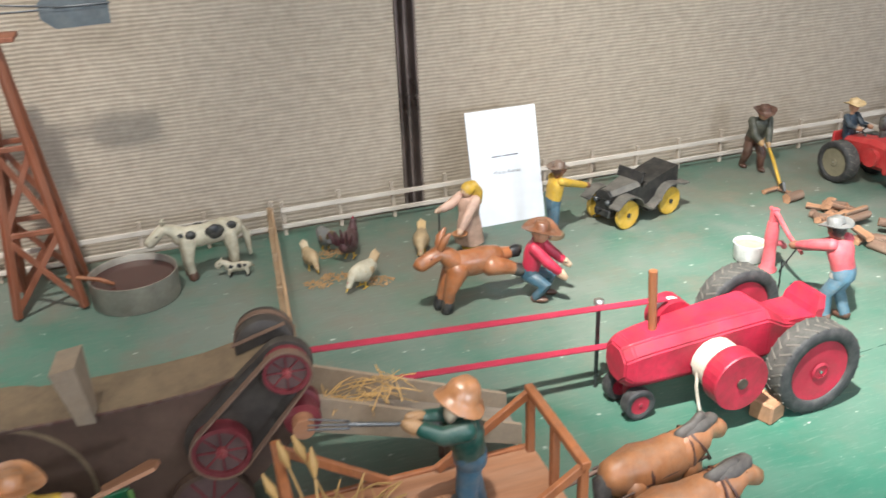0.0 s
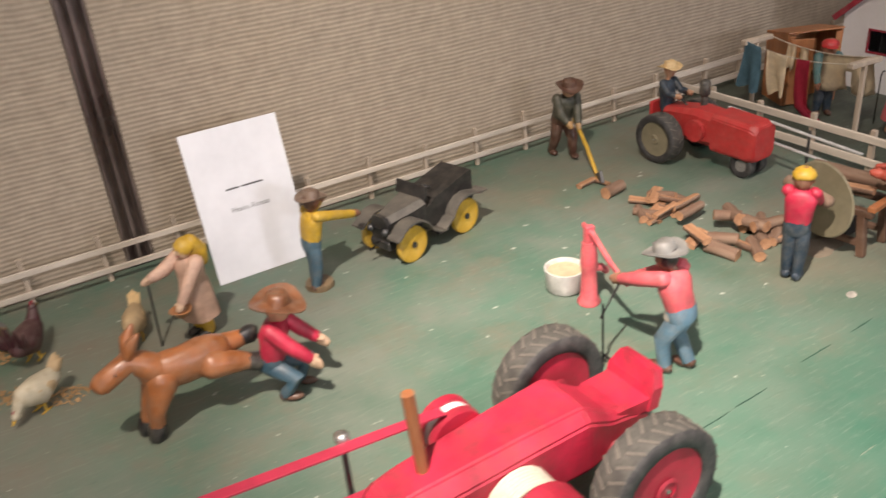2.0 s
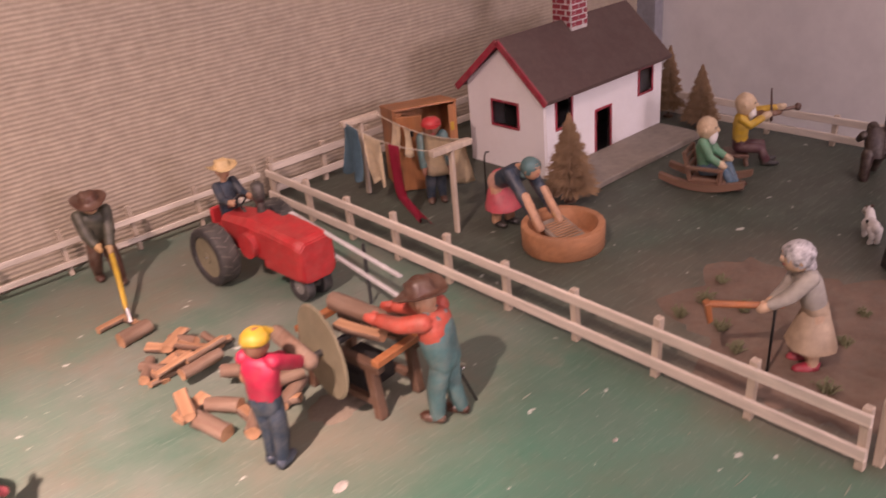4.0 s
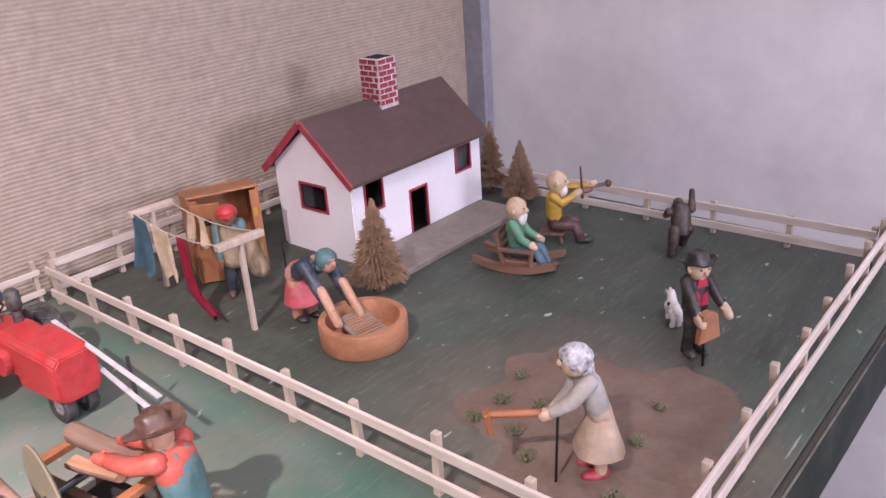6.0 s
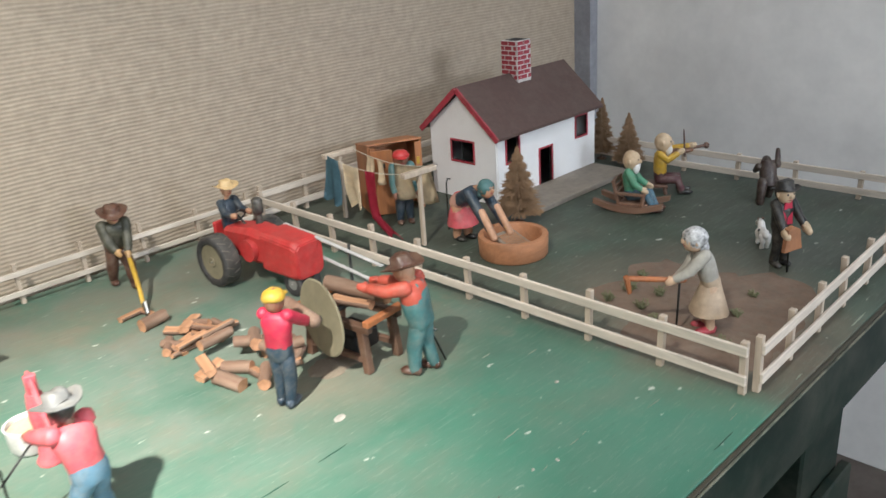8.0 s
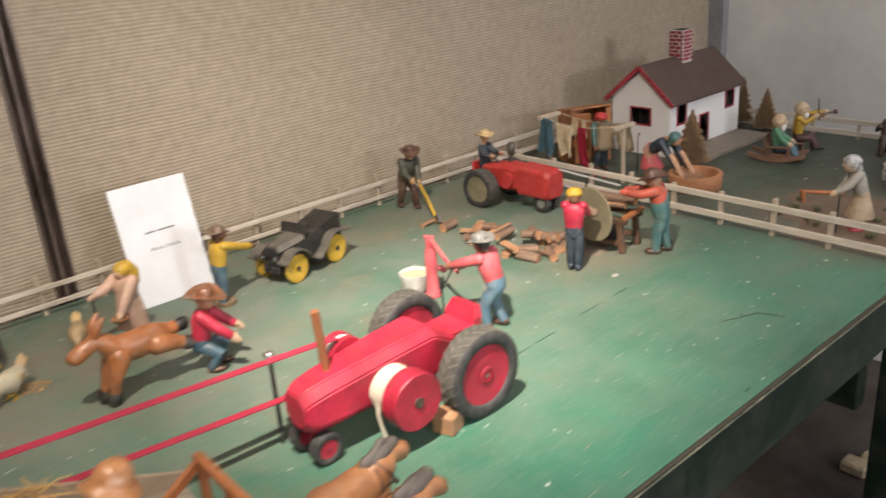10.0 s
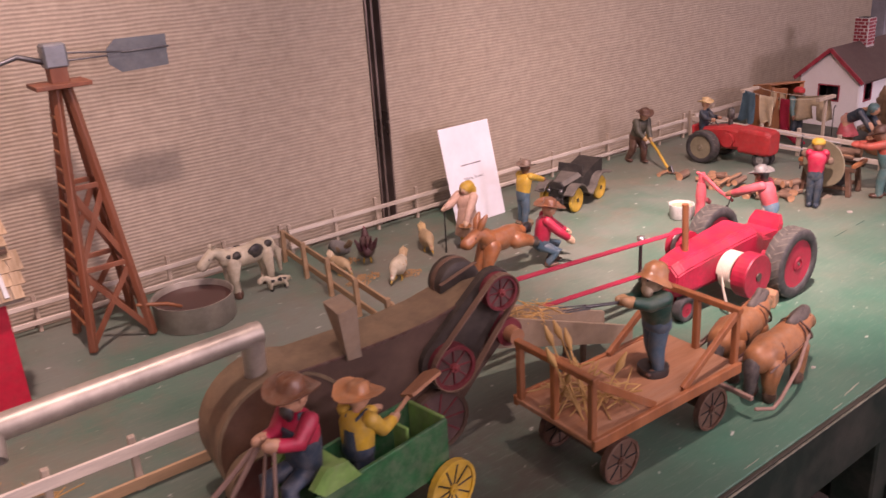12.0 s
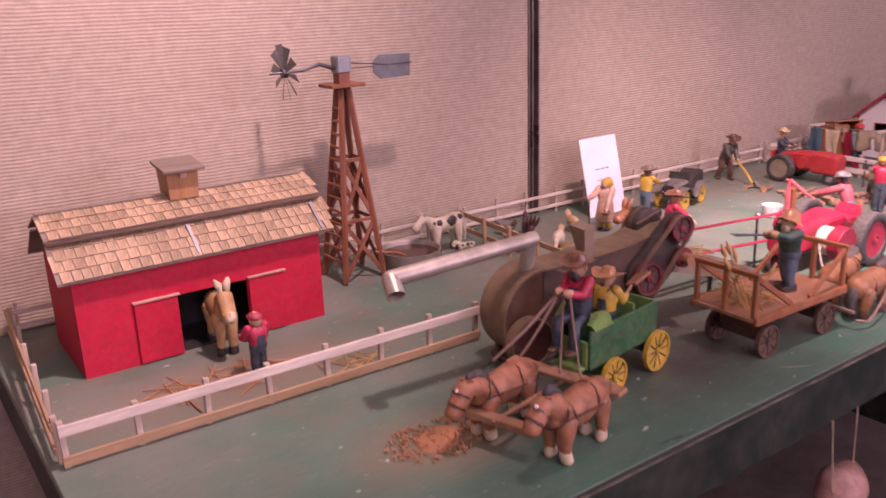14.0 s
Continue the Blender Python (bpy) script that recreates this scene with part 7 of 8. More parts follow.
def dark_bear():
    S, bm = Slots(), start()
    loft(bm, [(0.0, 0, 0.036, 0.011, 0.013, 0), (0.004, 0, 0.052, 0.012, 0.015, 8), (0.010, 0, 0.068, 0.012, 0.015, 12), (0.014, 0, 0.078, 0.009, 0.011, 12)], S("dark"))
    limb(bm, [(0.012, 0, 0.074), (0.024, 0, 0.076), (0.036, 0, 0.070)], [0.008, 0.008, 0.005], S("dark"), 10)
    limb(bm, [(-0.002, 0.010, 0.042), (-0.006, 0.013, 0.020), (-0.008, 0.014, 0.003)], [0.010, 0.008, 0.007], S("dark"), 9)
    limb(bm, [(0.002, -0.010, 0.042), (0.022, -0.012, 0.022), (0.034, -0.013, 0.003)], [0.010, 0.008, 0.006], S("dark"), 9)
    limb(bm, [(0.034, -0.013, 0.004), (0.046, -0.013, 0.004)], [0.005, 0.004], S("dark"), 8)
    limb(bm, [(-0.008, 0.014, 0.004), (0.006, 0.014, 0.004)], [0.006, 0.005], S("dark"), 8)
    limb(bm, [(0.008, -0.016, 0.070), (0.018, -0.019, 0.080), (0.024, -0.020, 0.094)], [0.007, 0.005, 0.004], S("dark"), 8)
    limb(bm, [(0.008, 0.017, 0.068), (0.024, 0.018, 0.056)], [0.007, 0.005], S("dark"), 8)
    return tagged(part("carved_bear", bm, S.names, m=yaw_at(2.455, 0.962, 40)), "dark brown carved upright bear with a raised paw", "figurine")


dark_bear()


def hen(label, x, y, yaw, s, coat, tail_mat, comb="trimred", neck=1.0, fan=False):
    S, bm = Slots(), start()
    m = Matrix.Diagonal((s, s, s, 1))
    limb(bm, [Vector(p) * s for p in ((-0.020, 0, 0.030), (0.0, 0, 0.026), (0.018, 0, 0.030))], [0.012 * s, 0.0180 * s, 0.013 * s], S(coat), 12, 0.85)
    if fan:
        path, tip, beak = ((0.018, 0, 0.032), (0.026, 0, 0.044 * neck), (0.030, 0, 0.052 * neck)), Vector((0.031, 0, 0.054 * neck)), Vector((0.011, 0, -0.003))
    else:
        path, tip, beak = ((0.014, 0, 0.032), (0.026, 0, 0.028), (0.033, 0, 0.018)), Vector((0.034, 0, 0.016)), Vector((0.008, 0, -0.008))
    limb(bm, [Vector(p) * s for p in path], [0.010 * s, 0.007 * s, 0.005 * s], S(coat), 9)
    ball(bm, tip * s, (0.006 * s, 0.0045 * s, 0.005 * s), S(coat))
    limb(bm, [(tip + beak * 0.5) * s, (tip + beak) * s], [0.0018 * s, 0.0006 * s], S("yellow"), 6)
    ball(bm, (tip + Vector((0, 0, 0.005))) * s, (0.004 * s, 0.0012 * s, 0.003 * s), S(comb))
    span, up = (0.009, 0.060) if fan else (0.0035, 0.052)
    for i in range(-2, 3):
        limb(bm, [Vector((-0.018, i * 0.002, 0.030)) * s, Vector((-0.028, i * span * 0.7, 0.040)) * s, Vector((-0.033, i * span, up - abs(i) * 0.003)) * s], [0.0060 * s, 0.0050 * s, 0.0022 * s], S(tail_mat), 7, 0.6)
    for d in (-1, 1):
        ball(bm, Vector((-0.002, d * 0.011, 0.028)) * s, (0.014 * s, 0.003 * s, 0.008 * s), S(tail_mat), None, 10, 6)
        limb(bm, [Vector((0.002, d * 0.005, 0.014)) * s, Vector((0.003, d * 0.006, 0.0015)) * s], [0.0016 * s, 0.0014 * s], S("yellow"), 6)
        limb(bm, [Vector((-0.004, d * 0.006, 0.0012)) * s, Vector((0.010, d * 0.007, 0.0012)) * s], [0.0011 * s, 0.0009 * s], S("yellow"), 6)
    return tagged(part("carved_hen", bm, S.names, m=yaw_at(x, y, yaw)), label, "figurine", "hens in the pen")


hen("plum and grey carved turkey with a raised tail", 0.616, 1.535, 60, 1.15, "plum", "plum", neck=0.9, fan=True)
hen("pale yellow carved hen pecking by the girl", 0.737, 1.500, 250, 1.0, "hen", "straw", neck=0.75)
hen("speckled white carved hen near the calf", 0.612, 1.420, 215, 1.02, "cow", "hen", neck=0.8)
hen("dusty yellow carved hen in the pen corner", 0.545, 1.520, 280, 0.85, "hen", "cream", neck=0.8)
hen("grey carved rooster by the back fence", 0.585, 1.585, 100, 0.95, "grey", "dusty", neck=1.0)


# ---- the paper card with its two printed lines ----
def paper_card():
    c = thing("paper_card", None, "white laminated paper card leaning at the fence", "sign")
    lean = -13.5
    c.matrix_basis = pose(0.935, 1.563, TOP, lean, 0, 0.5)
    bm = start()
    box(bm, -0.070, 0.070, -0.0006, 0.0006, 0.0, 0.213, 0, 0.0002)
    part("sheet", bm, "card", c)

    def line_of(text, z, size, turn=0.0):
        cu = bpy.data.curves.new("printed_line", "FONT")
        cu.body, cu.size, cu.align_x, cu.extrude = text, size, "CENTER", 0.00005
        tmp = new("printed_line", cu)
        me = bpy.data.meshes.new_from_object(tmp)
        bpy.data.objects.remove(tmp)
        me.materials.clear()
        me.materials.append(M["ink"])
        ob = new("printed_line", me)
        ob.parent, ob.matrix_basis = c, pose(0.002, -0.0008, z, 90, 0, 0)
        return ob
    bm = start()
    for x0, x1 in ((-0.0265, -0.0075), (-0.0035, 0.0275)):
        box(bm, x0, x1, -0.0009, -0.0006, 0.1252, 0.1276, 0, 0.0001)
    part("printed_bars", bm, "ink", c, "dark printed name bars")
    line_of("Hoxie, Kansas", 0.0935, 0.0096)


paper_card()


# ---- the pump and its bucket ----
def pump():
    p = thing("water_pump", yaw_at(1.232, 1.210, -100), "red painted wooden hand pump beside a white bucket", "pump")
    bm = start()
    lathe(bm, [(0.014, 0), (0.015, 0.004), (0.011, 0.010), (0.0095, 0.045), (0.011, 0.058), (0.010, 0.074), (0.0085, 0.086)], 0, 16)
    limb(bm, [(0, 0, 0.05), (0.0, 0.018, 0.046), (0.0, 0.024, 0.040)], [0.0055, 0.0052, 0.005], 0, 9)
    part("barrel", bm, "pink", p)
    bm = start()
    box(bm, -0.004, 0.004, -0.006, 0.006, 0.080, 0.108, 0, 0.001)
    part("yoke", bm, "pink", p)
    bm = start()
    limb(bm, [(-0.012, 0, 0.104), (0.010, 0, 0.100), (0.050, 0.0, 0.080), (0.084, 0, 0.070)], [0.004, 0.005, 0.0042, 0.0036], 0, 9, 0.7)
    part("handle", bm, "pink", p)
    b = thing("bucket", yaw_at(1.230, 1.255) @ Matrix.Diagonal((1.0, 1.0, 1.06, 1)), "round white bucket under the pump", "bucket")
    bm = start()
    lathe(bm, [(0.021, 0.0), (0.0245, 0.004), (0.0258, 0.026), (0.0268, 0.030), (0.0245, 0.030), (0.0238, 0.024), (0.0230, 0.006), (0.001, 0.005)], 0, 24)
    part("bowl", bm, "white", b)
    bm = start()
    lathe(bm, [(0.0232, 0.0240), (0.0232, 0.0252)], 0, 24, smooth=False)
    part("fill", bm, "mask", b, "pale tan fill")


pump()


# ---- logs ----
def log_mesh(seed, length, r, split):
    rnd = random.Random(seed)
    bm = start()
    n = 12
    vs, rings = [], []
    bend = rnd.uniform(-0.1, 0.1)
    for i in range(5):
        x = (i / 4 - 0.5) * length
        ring = []
        for k in range(n):
            a = 2 * math.pi * k / n
            rr = r * (1 + 0.24 * noise.noise(Vector((x * 60, math.cos(a) * 2, math.sin(a) * 2 + seed))))
            yy, zz = math.cos(a) * rr, math.sin(a) * rr
            if split and zz > r * 0.15:
                zz = r * 0.15 + (zz - r * 0.15) * 0.12
            ring.append(len(vs))
            vs.append(Vector((x, yy + bend * (x ** 2 / length), zz)))
        rings.append(ring)
    fs = [[a[k], a[(k + 1) % n], b[(k + 1) % n], b[k]] for a, b in zip(rings, rings[1:]) for k in range(n)]
    solid(bm, vs, fs, 0, True)
    for f in bm.faces:
        if split and f.calc_center_median().z > r * 0.12:
            f.material_index, f.smooth = 1, False
    for ring in (rings[0][::-1], rings[-1]):
        solid(bm, [vs[i] for i in ring], [list(range(n))], 1)
    bmesh.ops.remove_doubles(bm, verts=bm.verts, dist=1e-6)
    return bm


def log(seed, x, y, z, yaw, length, r, split, label, tilt=0.0, roll=0.0):
    ob = part("log", log_mesh(seed, length, r, split), ["bark", "cut"], m=pose(x, y, TOP + z + r * 0.93, roll, tilt, yaw))
    return tagged(ob, label, "log", "firewood logs")


rnd = random.Random(11)
ROUND, SPLIT = "round branch log in the firewood heap", "split firewood log with pale cut face"
for i in range(19):          # split pile
    a = rnd.uniform(0, 6.28)
    d = 0.044 * math.sqrt(rnd.random())
    layer = 0 if i < 12 else 0.0115
    log(100 + i, 1.492 + math.cos(a) * d * 1.2, 1.330 + math.sin(a) * d, layer, rnd.uniform(-20, 130), rnd.uniform(0.032, 0.054), rnd.uniform(0.0050, 0.0075), i % 4 != 0, SPLIT if i % 4 else ROUND, rnd.uniform(-9, 9), rnd.uniform(-25, 25))
for i in range(15):          # round pile
    a = rnd.uniform(0, 6.28)
    d = 0.050 * math.sqrt(rnd.random())
    layer = 0 if i < 10 else 0.0155
    log(200 + i, 1.488 + math.cos(a) * d * 1.25, 1.208 + math.sin(a) * d, layer, rnd.uniform(-90, 90), rnd.uniform(0.034, 0.052), rnd.uniform(0.0070, 0.0095), i % 4 == 0, SPLIT if i % 4 == 0 else ROUND, rnd.uniform(-6, 6), rnd.uniform(-25, 25))
log(300, 1.470, 1.432, 0, 12, 0.042, 0.0095, False, "thick round log under the axe")
log(301, 1.462, 1.487, 0, 10, 0.040, 0.0062, True, "split firewood log with pale cut face")
log(302, 1.482, 1.478, 0, 100, 0.036, 0.0055, True, "split firewood log with pale cut face")
log(303, 1.612, 1.128, 0.0795, 100, 0.100, 0.0105, False, "long round log lying on the saw frame")
log(304, 1.590, 1.112, 0.079, 106, 0.060, 0.008, True, "split firewood log lying on the saw frame")


# ---- stock tank ----
def tank():
    t = thing("stock_tank", yaw_at(0.262, 1.535), "round galvanised stock tank with brown water", "tank")
    bm = start()
    lathe(bm, [(0.067, 0), (0.0685, 0.002), (0.0685, 0.044), (0.0695, 0.046), (0.0675, 0.046), (0.066, 0.043), (0.066, 0.004), (0.001, 0.003)], 0, 36)
    part("shell", bm, "galv", t)
    bm = start()
    lathe(bm, [(0.0655, 0.034), (0.0655, 0.0352)], 0, 36, smooth=False)
    part("water", bm, "water", t, "dark reddish-brown water")
    bm = start()
    limb(bm, [(-0.094, -0.006, 0.058), (-0.050, -0.018, 0.050), (-0.030, -0.022, 0.040)], [0.0035, 0.0035, 0.003], 0, 8)
    tagged(part("inlet_pipe", bm, "orange", m=t.matrix_basis.copy()), "orange wooden inlet pipe from the windmill", "pipe")


tank()


# ---- bottle-brush trees ----
def brush_tree(x, y, h, r, seed, label):
    t = thing("bottle_brush_tree", yaw_at(x, y), label, "tree", "trees round the cottage")
    rnd = random.Random(seed)
    bm = start()
    lathe(bm, [(0.010, 0), (0.010, 0.003), (0.003, 0.005)], 0, 12)
    limb(bm, [(0, 0, 0.0), (0, 0, h)], [0.0018, 0.0010], 0, 6)
    part("trunk", bm, "darkwood", t)
    vs, fs = [], []
    for i in range(4200):
        f = rnd.random() ** 1.15
        z = h * (0.16 + 0.84 * f)
        tier = 0.80 + 0.20 * math.sin(f * 46)
        rr = r * (1 - f) ** 0.85 * tier * rnd.uniform(0.75, 1.12) + 0.002
        a = rnd.uniform(0, 6.283)
        c, s = math.cos(a), math.sin(a)
        w = 0.0008
        k = len(vs)
        drop = rnd.uniform(-0.002, 0.006)
        vs += [(-s * w, c * w, z), (s * w, -c * w, z), (c * rr - s * w * 0.6, s * rr + c * w * 0.6, z - drop), (c * rr + s * w * 0.6, s * rr - c * w * 0.6, z - drop), (c * rr * 0.6, s * rr * 0.6, z + 0.0012)]
        fs += [(k, k + 1, k + 3, k + 2), (k, k + 2, k + 4), (k + 1, k + 4, k + 3), (k + 2, k + 3, k + 4)]
    me = bpy.data.meshes.new("bristles")
    me.from_pydata(vs, [], fs)
    me.materials.append(M["brush"])
    o = new("bristles", me)
    o.parent = t
    o["kind"] = "stuff"


brush_tree(2.116, 1.275, 0.142, 0.047, 1, "brown bottle-brush tree at the cottage corner")
brush_tree(2.520, 1.302, 0.118, 0.036, 2, "brown bottle-brush tree beyond the cottage")
brush_tree(2.545, 1.387, 0.137, 0.034, 3, "dark bottle-brush tree behind the cottage end")


# ---- clothes line ----
def clothesline():
    c = thing("clothesline", yaw_at(1.930, 1.335), "wooden clothesline with two crossbar posts and washing", "clothesline")
    P, Q = Vector((0, 0, 0)), Vector((0.014, 0.232, 0))
    d = (Q - P).normalized()
    side = Vector((d.y, -d.x, 0))
    ends = []
    for p, h in ((P, 0.130), (Q, 0.126)):
        bm = start()
        bar(bm, p, p + Vector((0, 0, h)), 0.008, 0.006, 0)
        part("post", bm, "post", c)
        bm = start()
        bar(bm, p - side * 0.036 + Vector((0, 0, h + 0.003)), p + side * 0.036 + Vector((0, 0, h + 0.003)), 0.012, 0.009, 0)
        part("crossbar", bm, "post", c)
        ends.append((p - side * 0.030 + Vector((0, 0, h + 0.006)), p + side * 0.030 + Vector((0, 0, h + 0.006))))
    for i in (0, 1):
        a, b = ends[0][i], ends[1][i]
        bm = start()
        pts = [a.lerp(b, f) + Vector((0, 0, -0.012 * 4 * f * (1 - f))) for f in [j / 8 for j in range(9)]]
        limb(bm, pts, [0.0008] * 9, 0, 5)
        part("line", bm, "rope", c)
    rnd = random.Random(5)

    def wash(i, f0, f1, drop, mat, label, taper=0.0, legs=0, foot=0.0):
        a, b = ends[0][i], ends[1][i]
        at = lambda f: a.lerp(b, f) + Vector((0, 0, -0.012 * 4 * f * (1 - f)))
        bm = start()
        nx, nz = 8, 7
        vs = []
        out = -side if i == 0 else side
        for k in range(nz + 1):
            for j in range(nx + 1):
                u, v = j / nx, k / nz
                uu = 0.5 + (u - 0.5) * (1 + taper * v)
                p = at(f0 + (f1 - f0) * uu - foot * max(0.0, (v - 0.70) / 0.30))
                p = p + Vector((0, 0, 0.001 - drop * v * (1 + 0.06 * math.sin(u * 9))))
                p += out * (0.0065 * math.sin(u * 8 + v * 2 + f0 * 20) * v + 0.010 * v * v * math.sin(f0 * 31) + 0.001)
                vs.append(p)
        W = nx + 1
        fs = []
        for k in range(nz):
            for j in range(nx):
                if legs and k >= 3 and j in (nx // 2 - 1, nx // 2) and (k > 3 or True):
                    if j == nx // 2 - 1:
                        continue
                fs.append((k * W + j, k * W + j + 1, (k + 1) * W + j + 1, (k + 1) * W + j))
        solid(bm, vs, fs, 0, True)
        bmesh.ops.solidify(bm, geom=bm.faces[:], thickness=0.0012)
        part("washing", bm, mat, c, label)
    wash(0, 0.83, 1.00, 0.082, "cloth_blue", "blue cloth on the line", 0.2)
    wash(0, 0.57, 0.77, 0.078, "cloth_cream", "cream shirt on the line", -0.25)
    wash(0, 0.36, 0.48, 0.118, "cloth_red", "long red stocking on the line", 0.35, 0, 0.20)
    wash(1, 0.03, 0.46, 0.068, "cloth_cream", "wide cream drawers on the line", 0.10, 1)
    wash(1, 0.60, 0.68, 0.046, "cloth_cream", "cream sock on the line")
    wash(1, 0.72, 0.80, 0.046, "cloth_cream", "cream sock on the line")


clothesline()


# ---- outhouse ----
def outhouse():
    o = thing("outhouse", yaw_at(2.044, 1.540, -24), "orange-brown wooden outhouse with its door open", "outhouse")
    W, D, H = 0.104, 0.080, 0.138
    for x in (-W / 2, W / 2):
        bm = start()
        plate(bm, [(-D / 2, 0), (D / 2, 0), (D / 2, H - 0.014), (-D / 2, H)], 0.004, 0, pose(x, 0, 0, 0, 0, 90))
        part("side_wall", bm, "outwood", o)
    bm = start()
    box(bm, -W / 2 + 0.0025, W / 2 - 0.0025, D / 2 - 0.004, D / 2, 0, H - 0.015, 0, 0.0008)
    part("back_wall", bm, "outwood", o)
    bm = start()
    box(bm, -W / 2 + 0.0025, W / 2 - 0.0025, D / 2 - 0.034, D / 2 - 0.005, 0, 0.040, 0, 0.0008)
    part("bench", bm, "outwood", o)
    bm = start()
    box(bm, -W / 2 - 0.003, W / 2 + 0.003, -D / 2 - 0.004, D / 2 + 0.002, -0.002, 0.002, 0, 0.0008, pose(0, 0, H - 0.005, -9.5, 0, 0))
    part("roof", bm, "outwood", o)
    bm = start()
    box(bm, 0, 0.042, -0.002, 0.002, 0.004, H - 0.008, 0, 0.0008, pose(-W / 2 + 0.001, -D / 2 - 0.006, 0, 0, 0, -14))
    door = part("door", bm, "outwood", o)
    # dark block stands in for the shade in the door's hole
    bm = start()
    box(bm, 0.017, 0.027, -0.003, -0.0015, 0.096, 0.106, 0, 0.0006, pose(-W / 2 + 0.001, -D / 2 - 0.006, 0, 0, 0, -14))
    part("peephole", bm, "dim", door)
    for x in (-W / 2 + 0.007, W / 2 - 0.007):
        bm = start()
        box(bm, x - 0.005, x + 0.005, -D / 2 - 0.002, -D / 2 + 0.002, 0, H - 0.004, 0, 0.0006)
        jamb = part("jamb", bm, "outwood", o)
        if x > 0:
            for z in (0.098, 0.040):
                bm = start()
                box(bm, x - 0.003, x + 0.003, -D / 2 - 0.0034, -D / 2 - 0.0018, z - 0.007, z + 0.007, 0, 0.0004)
                part("hinge", bm, "yellow", jamb, "small brass hinge")


outhouse()

# ---- wash tub ----
t = thing("wash_tub", yaw_at(1.994, 1.186), "round orange-brown wooden wash tub", "tub")
bm = start()
lathe(bm, [(0.056, 0), (0.0575, 0.002), (0.0585, 0.033), (0.0575, 0.035), (0.0490, 0.035), (0.048, 0.033), (0.047, 0.006), (0.001, 0.005)], 0, 32)
part("wall", bm, "tub", t)
bm = start()
box(bm, -0.030, 0.026, -0.023, 0.023, -0.0025, 0.0025, 0, 0.001, pose(0, 0.004, 0.022, 0, 0, 80) @ pose(0, 0, 0, 0, -14, 0))
board = part("washboard", bm, "greywood", t)
for i in range(8):
    bm = start()
    box(bm, -0.022 + i * 0.005, -0.0195 + i * 0.005, -0.018, 0.018, 0.0025, 0.0045, 0, 0.0005, pose(0, 0.004, 0.022, 0, 0, 80) @ pose(0, 0, 0, 0, -14, 0))
    part("ridge", bm, "cut", board)


# ---- rocking chair, stool ----
def rocking_chair():
    c = thing("rocking_chair", yaw_at(2.292, 1.138, -74), "dark brown wooden rocking chair with long runners", "chair")
    for s in (-1, 1):
        bm = start()
        prism(bm, [[(x, s * 0.026 - 0.005, 0.001 + 3.4 * (x + 0.010) ** 2), (x, s * 0.026 + 0.005, 0.001 + 3.4 * (x + 0.010) ** 2), (x, s * 0.026 + 0.005, 0.013 + 2.6 * (x + 0.010) ** 2), (x, s * 0.026 - 0.005, 0.013 + 2.6 * (x + 0.010) ** 2)] for x in [-0.074 + i * 0.0100 for i in range(14)]], 0)
        part("runner", bm, "rocker", c)
        bm = start()
        bar(bm, (0.018, s * 0.026, 0.012), (0.020, s * 0.027, 0.036), 0.006, 0.006, 0)
        bar(bm, (-0.032, s * 0.027, 0.037), (0.024, s * 0.027, 0.037), 0.007, 0.005, 0)
        part("arm", bm, "rocker", c)
        bm = start()
        bar(bm, (-0.026, s * 0.022, 0.012), (-0.038, s * 0.022, 0.060), 0.006, 0.006, 0)
        part("back_post", bm, "rocker", c)
    bm = start()
    box(bm, -0.028, 0.026, -0.0205, 0.0205, 0.011, 0.0180, 0, 0.002)
    part("seat", bm, "rocker", c)
    for z in (0.032, 0.044, 0.056):
        bm = start()
        box(bm, -0.0425 - (z - 0.068) * 0.24, -0.0385 - (z - 0.068) * 0.24, -0.021, 0.021, z - 0.005, z + 0.005, 0, 0.001)
        part("back_slat", bm, "rocker", c)


rocking_chair()
s = thing("stool", yaw_at(2.402, 1.160, -60), "small brown wooden stool under the fiddler", "stool")
bm = start()
box(bm, -0.020, 0.020, -0.020, 0.020, 0.014, 0.020, 0, 0.0015)
part("seat", bm, "brown", s)
for sx, sy in ((-1, -1), (-1, 1), (1, -1), (1, 1)):
    bm = start()
    bar(bm, (sx * 0.017, sy * 0.017, 0), (sx * 0.014, sy * 0.014, 0.015), 0.006, 0.006, 0)
    part("leg", bm, "brown", s)
bm = start()
limb(bm, [(0, 0, 0), (0, 0, 0.088), (0.004, 0, 0.096), (0.010, 0, 0.094)], [0.0013] * 4, 0, 6)
tagged(part("wire_rod", bm, "wire", m=yaw_at(2.011, 1.353)), "thin black wire rod standing behind the washing woman", "rod")


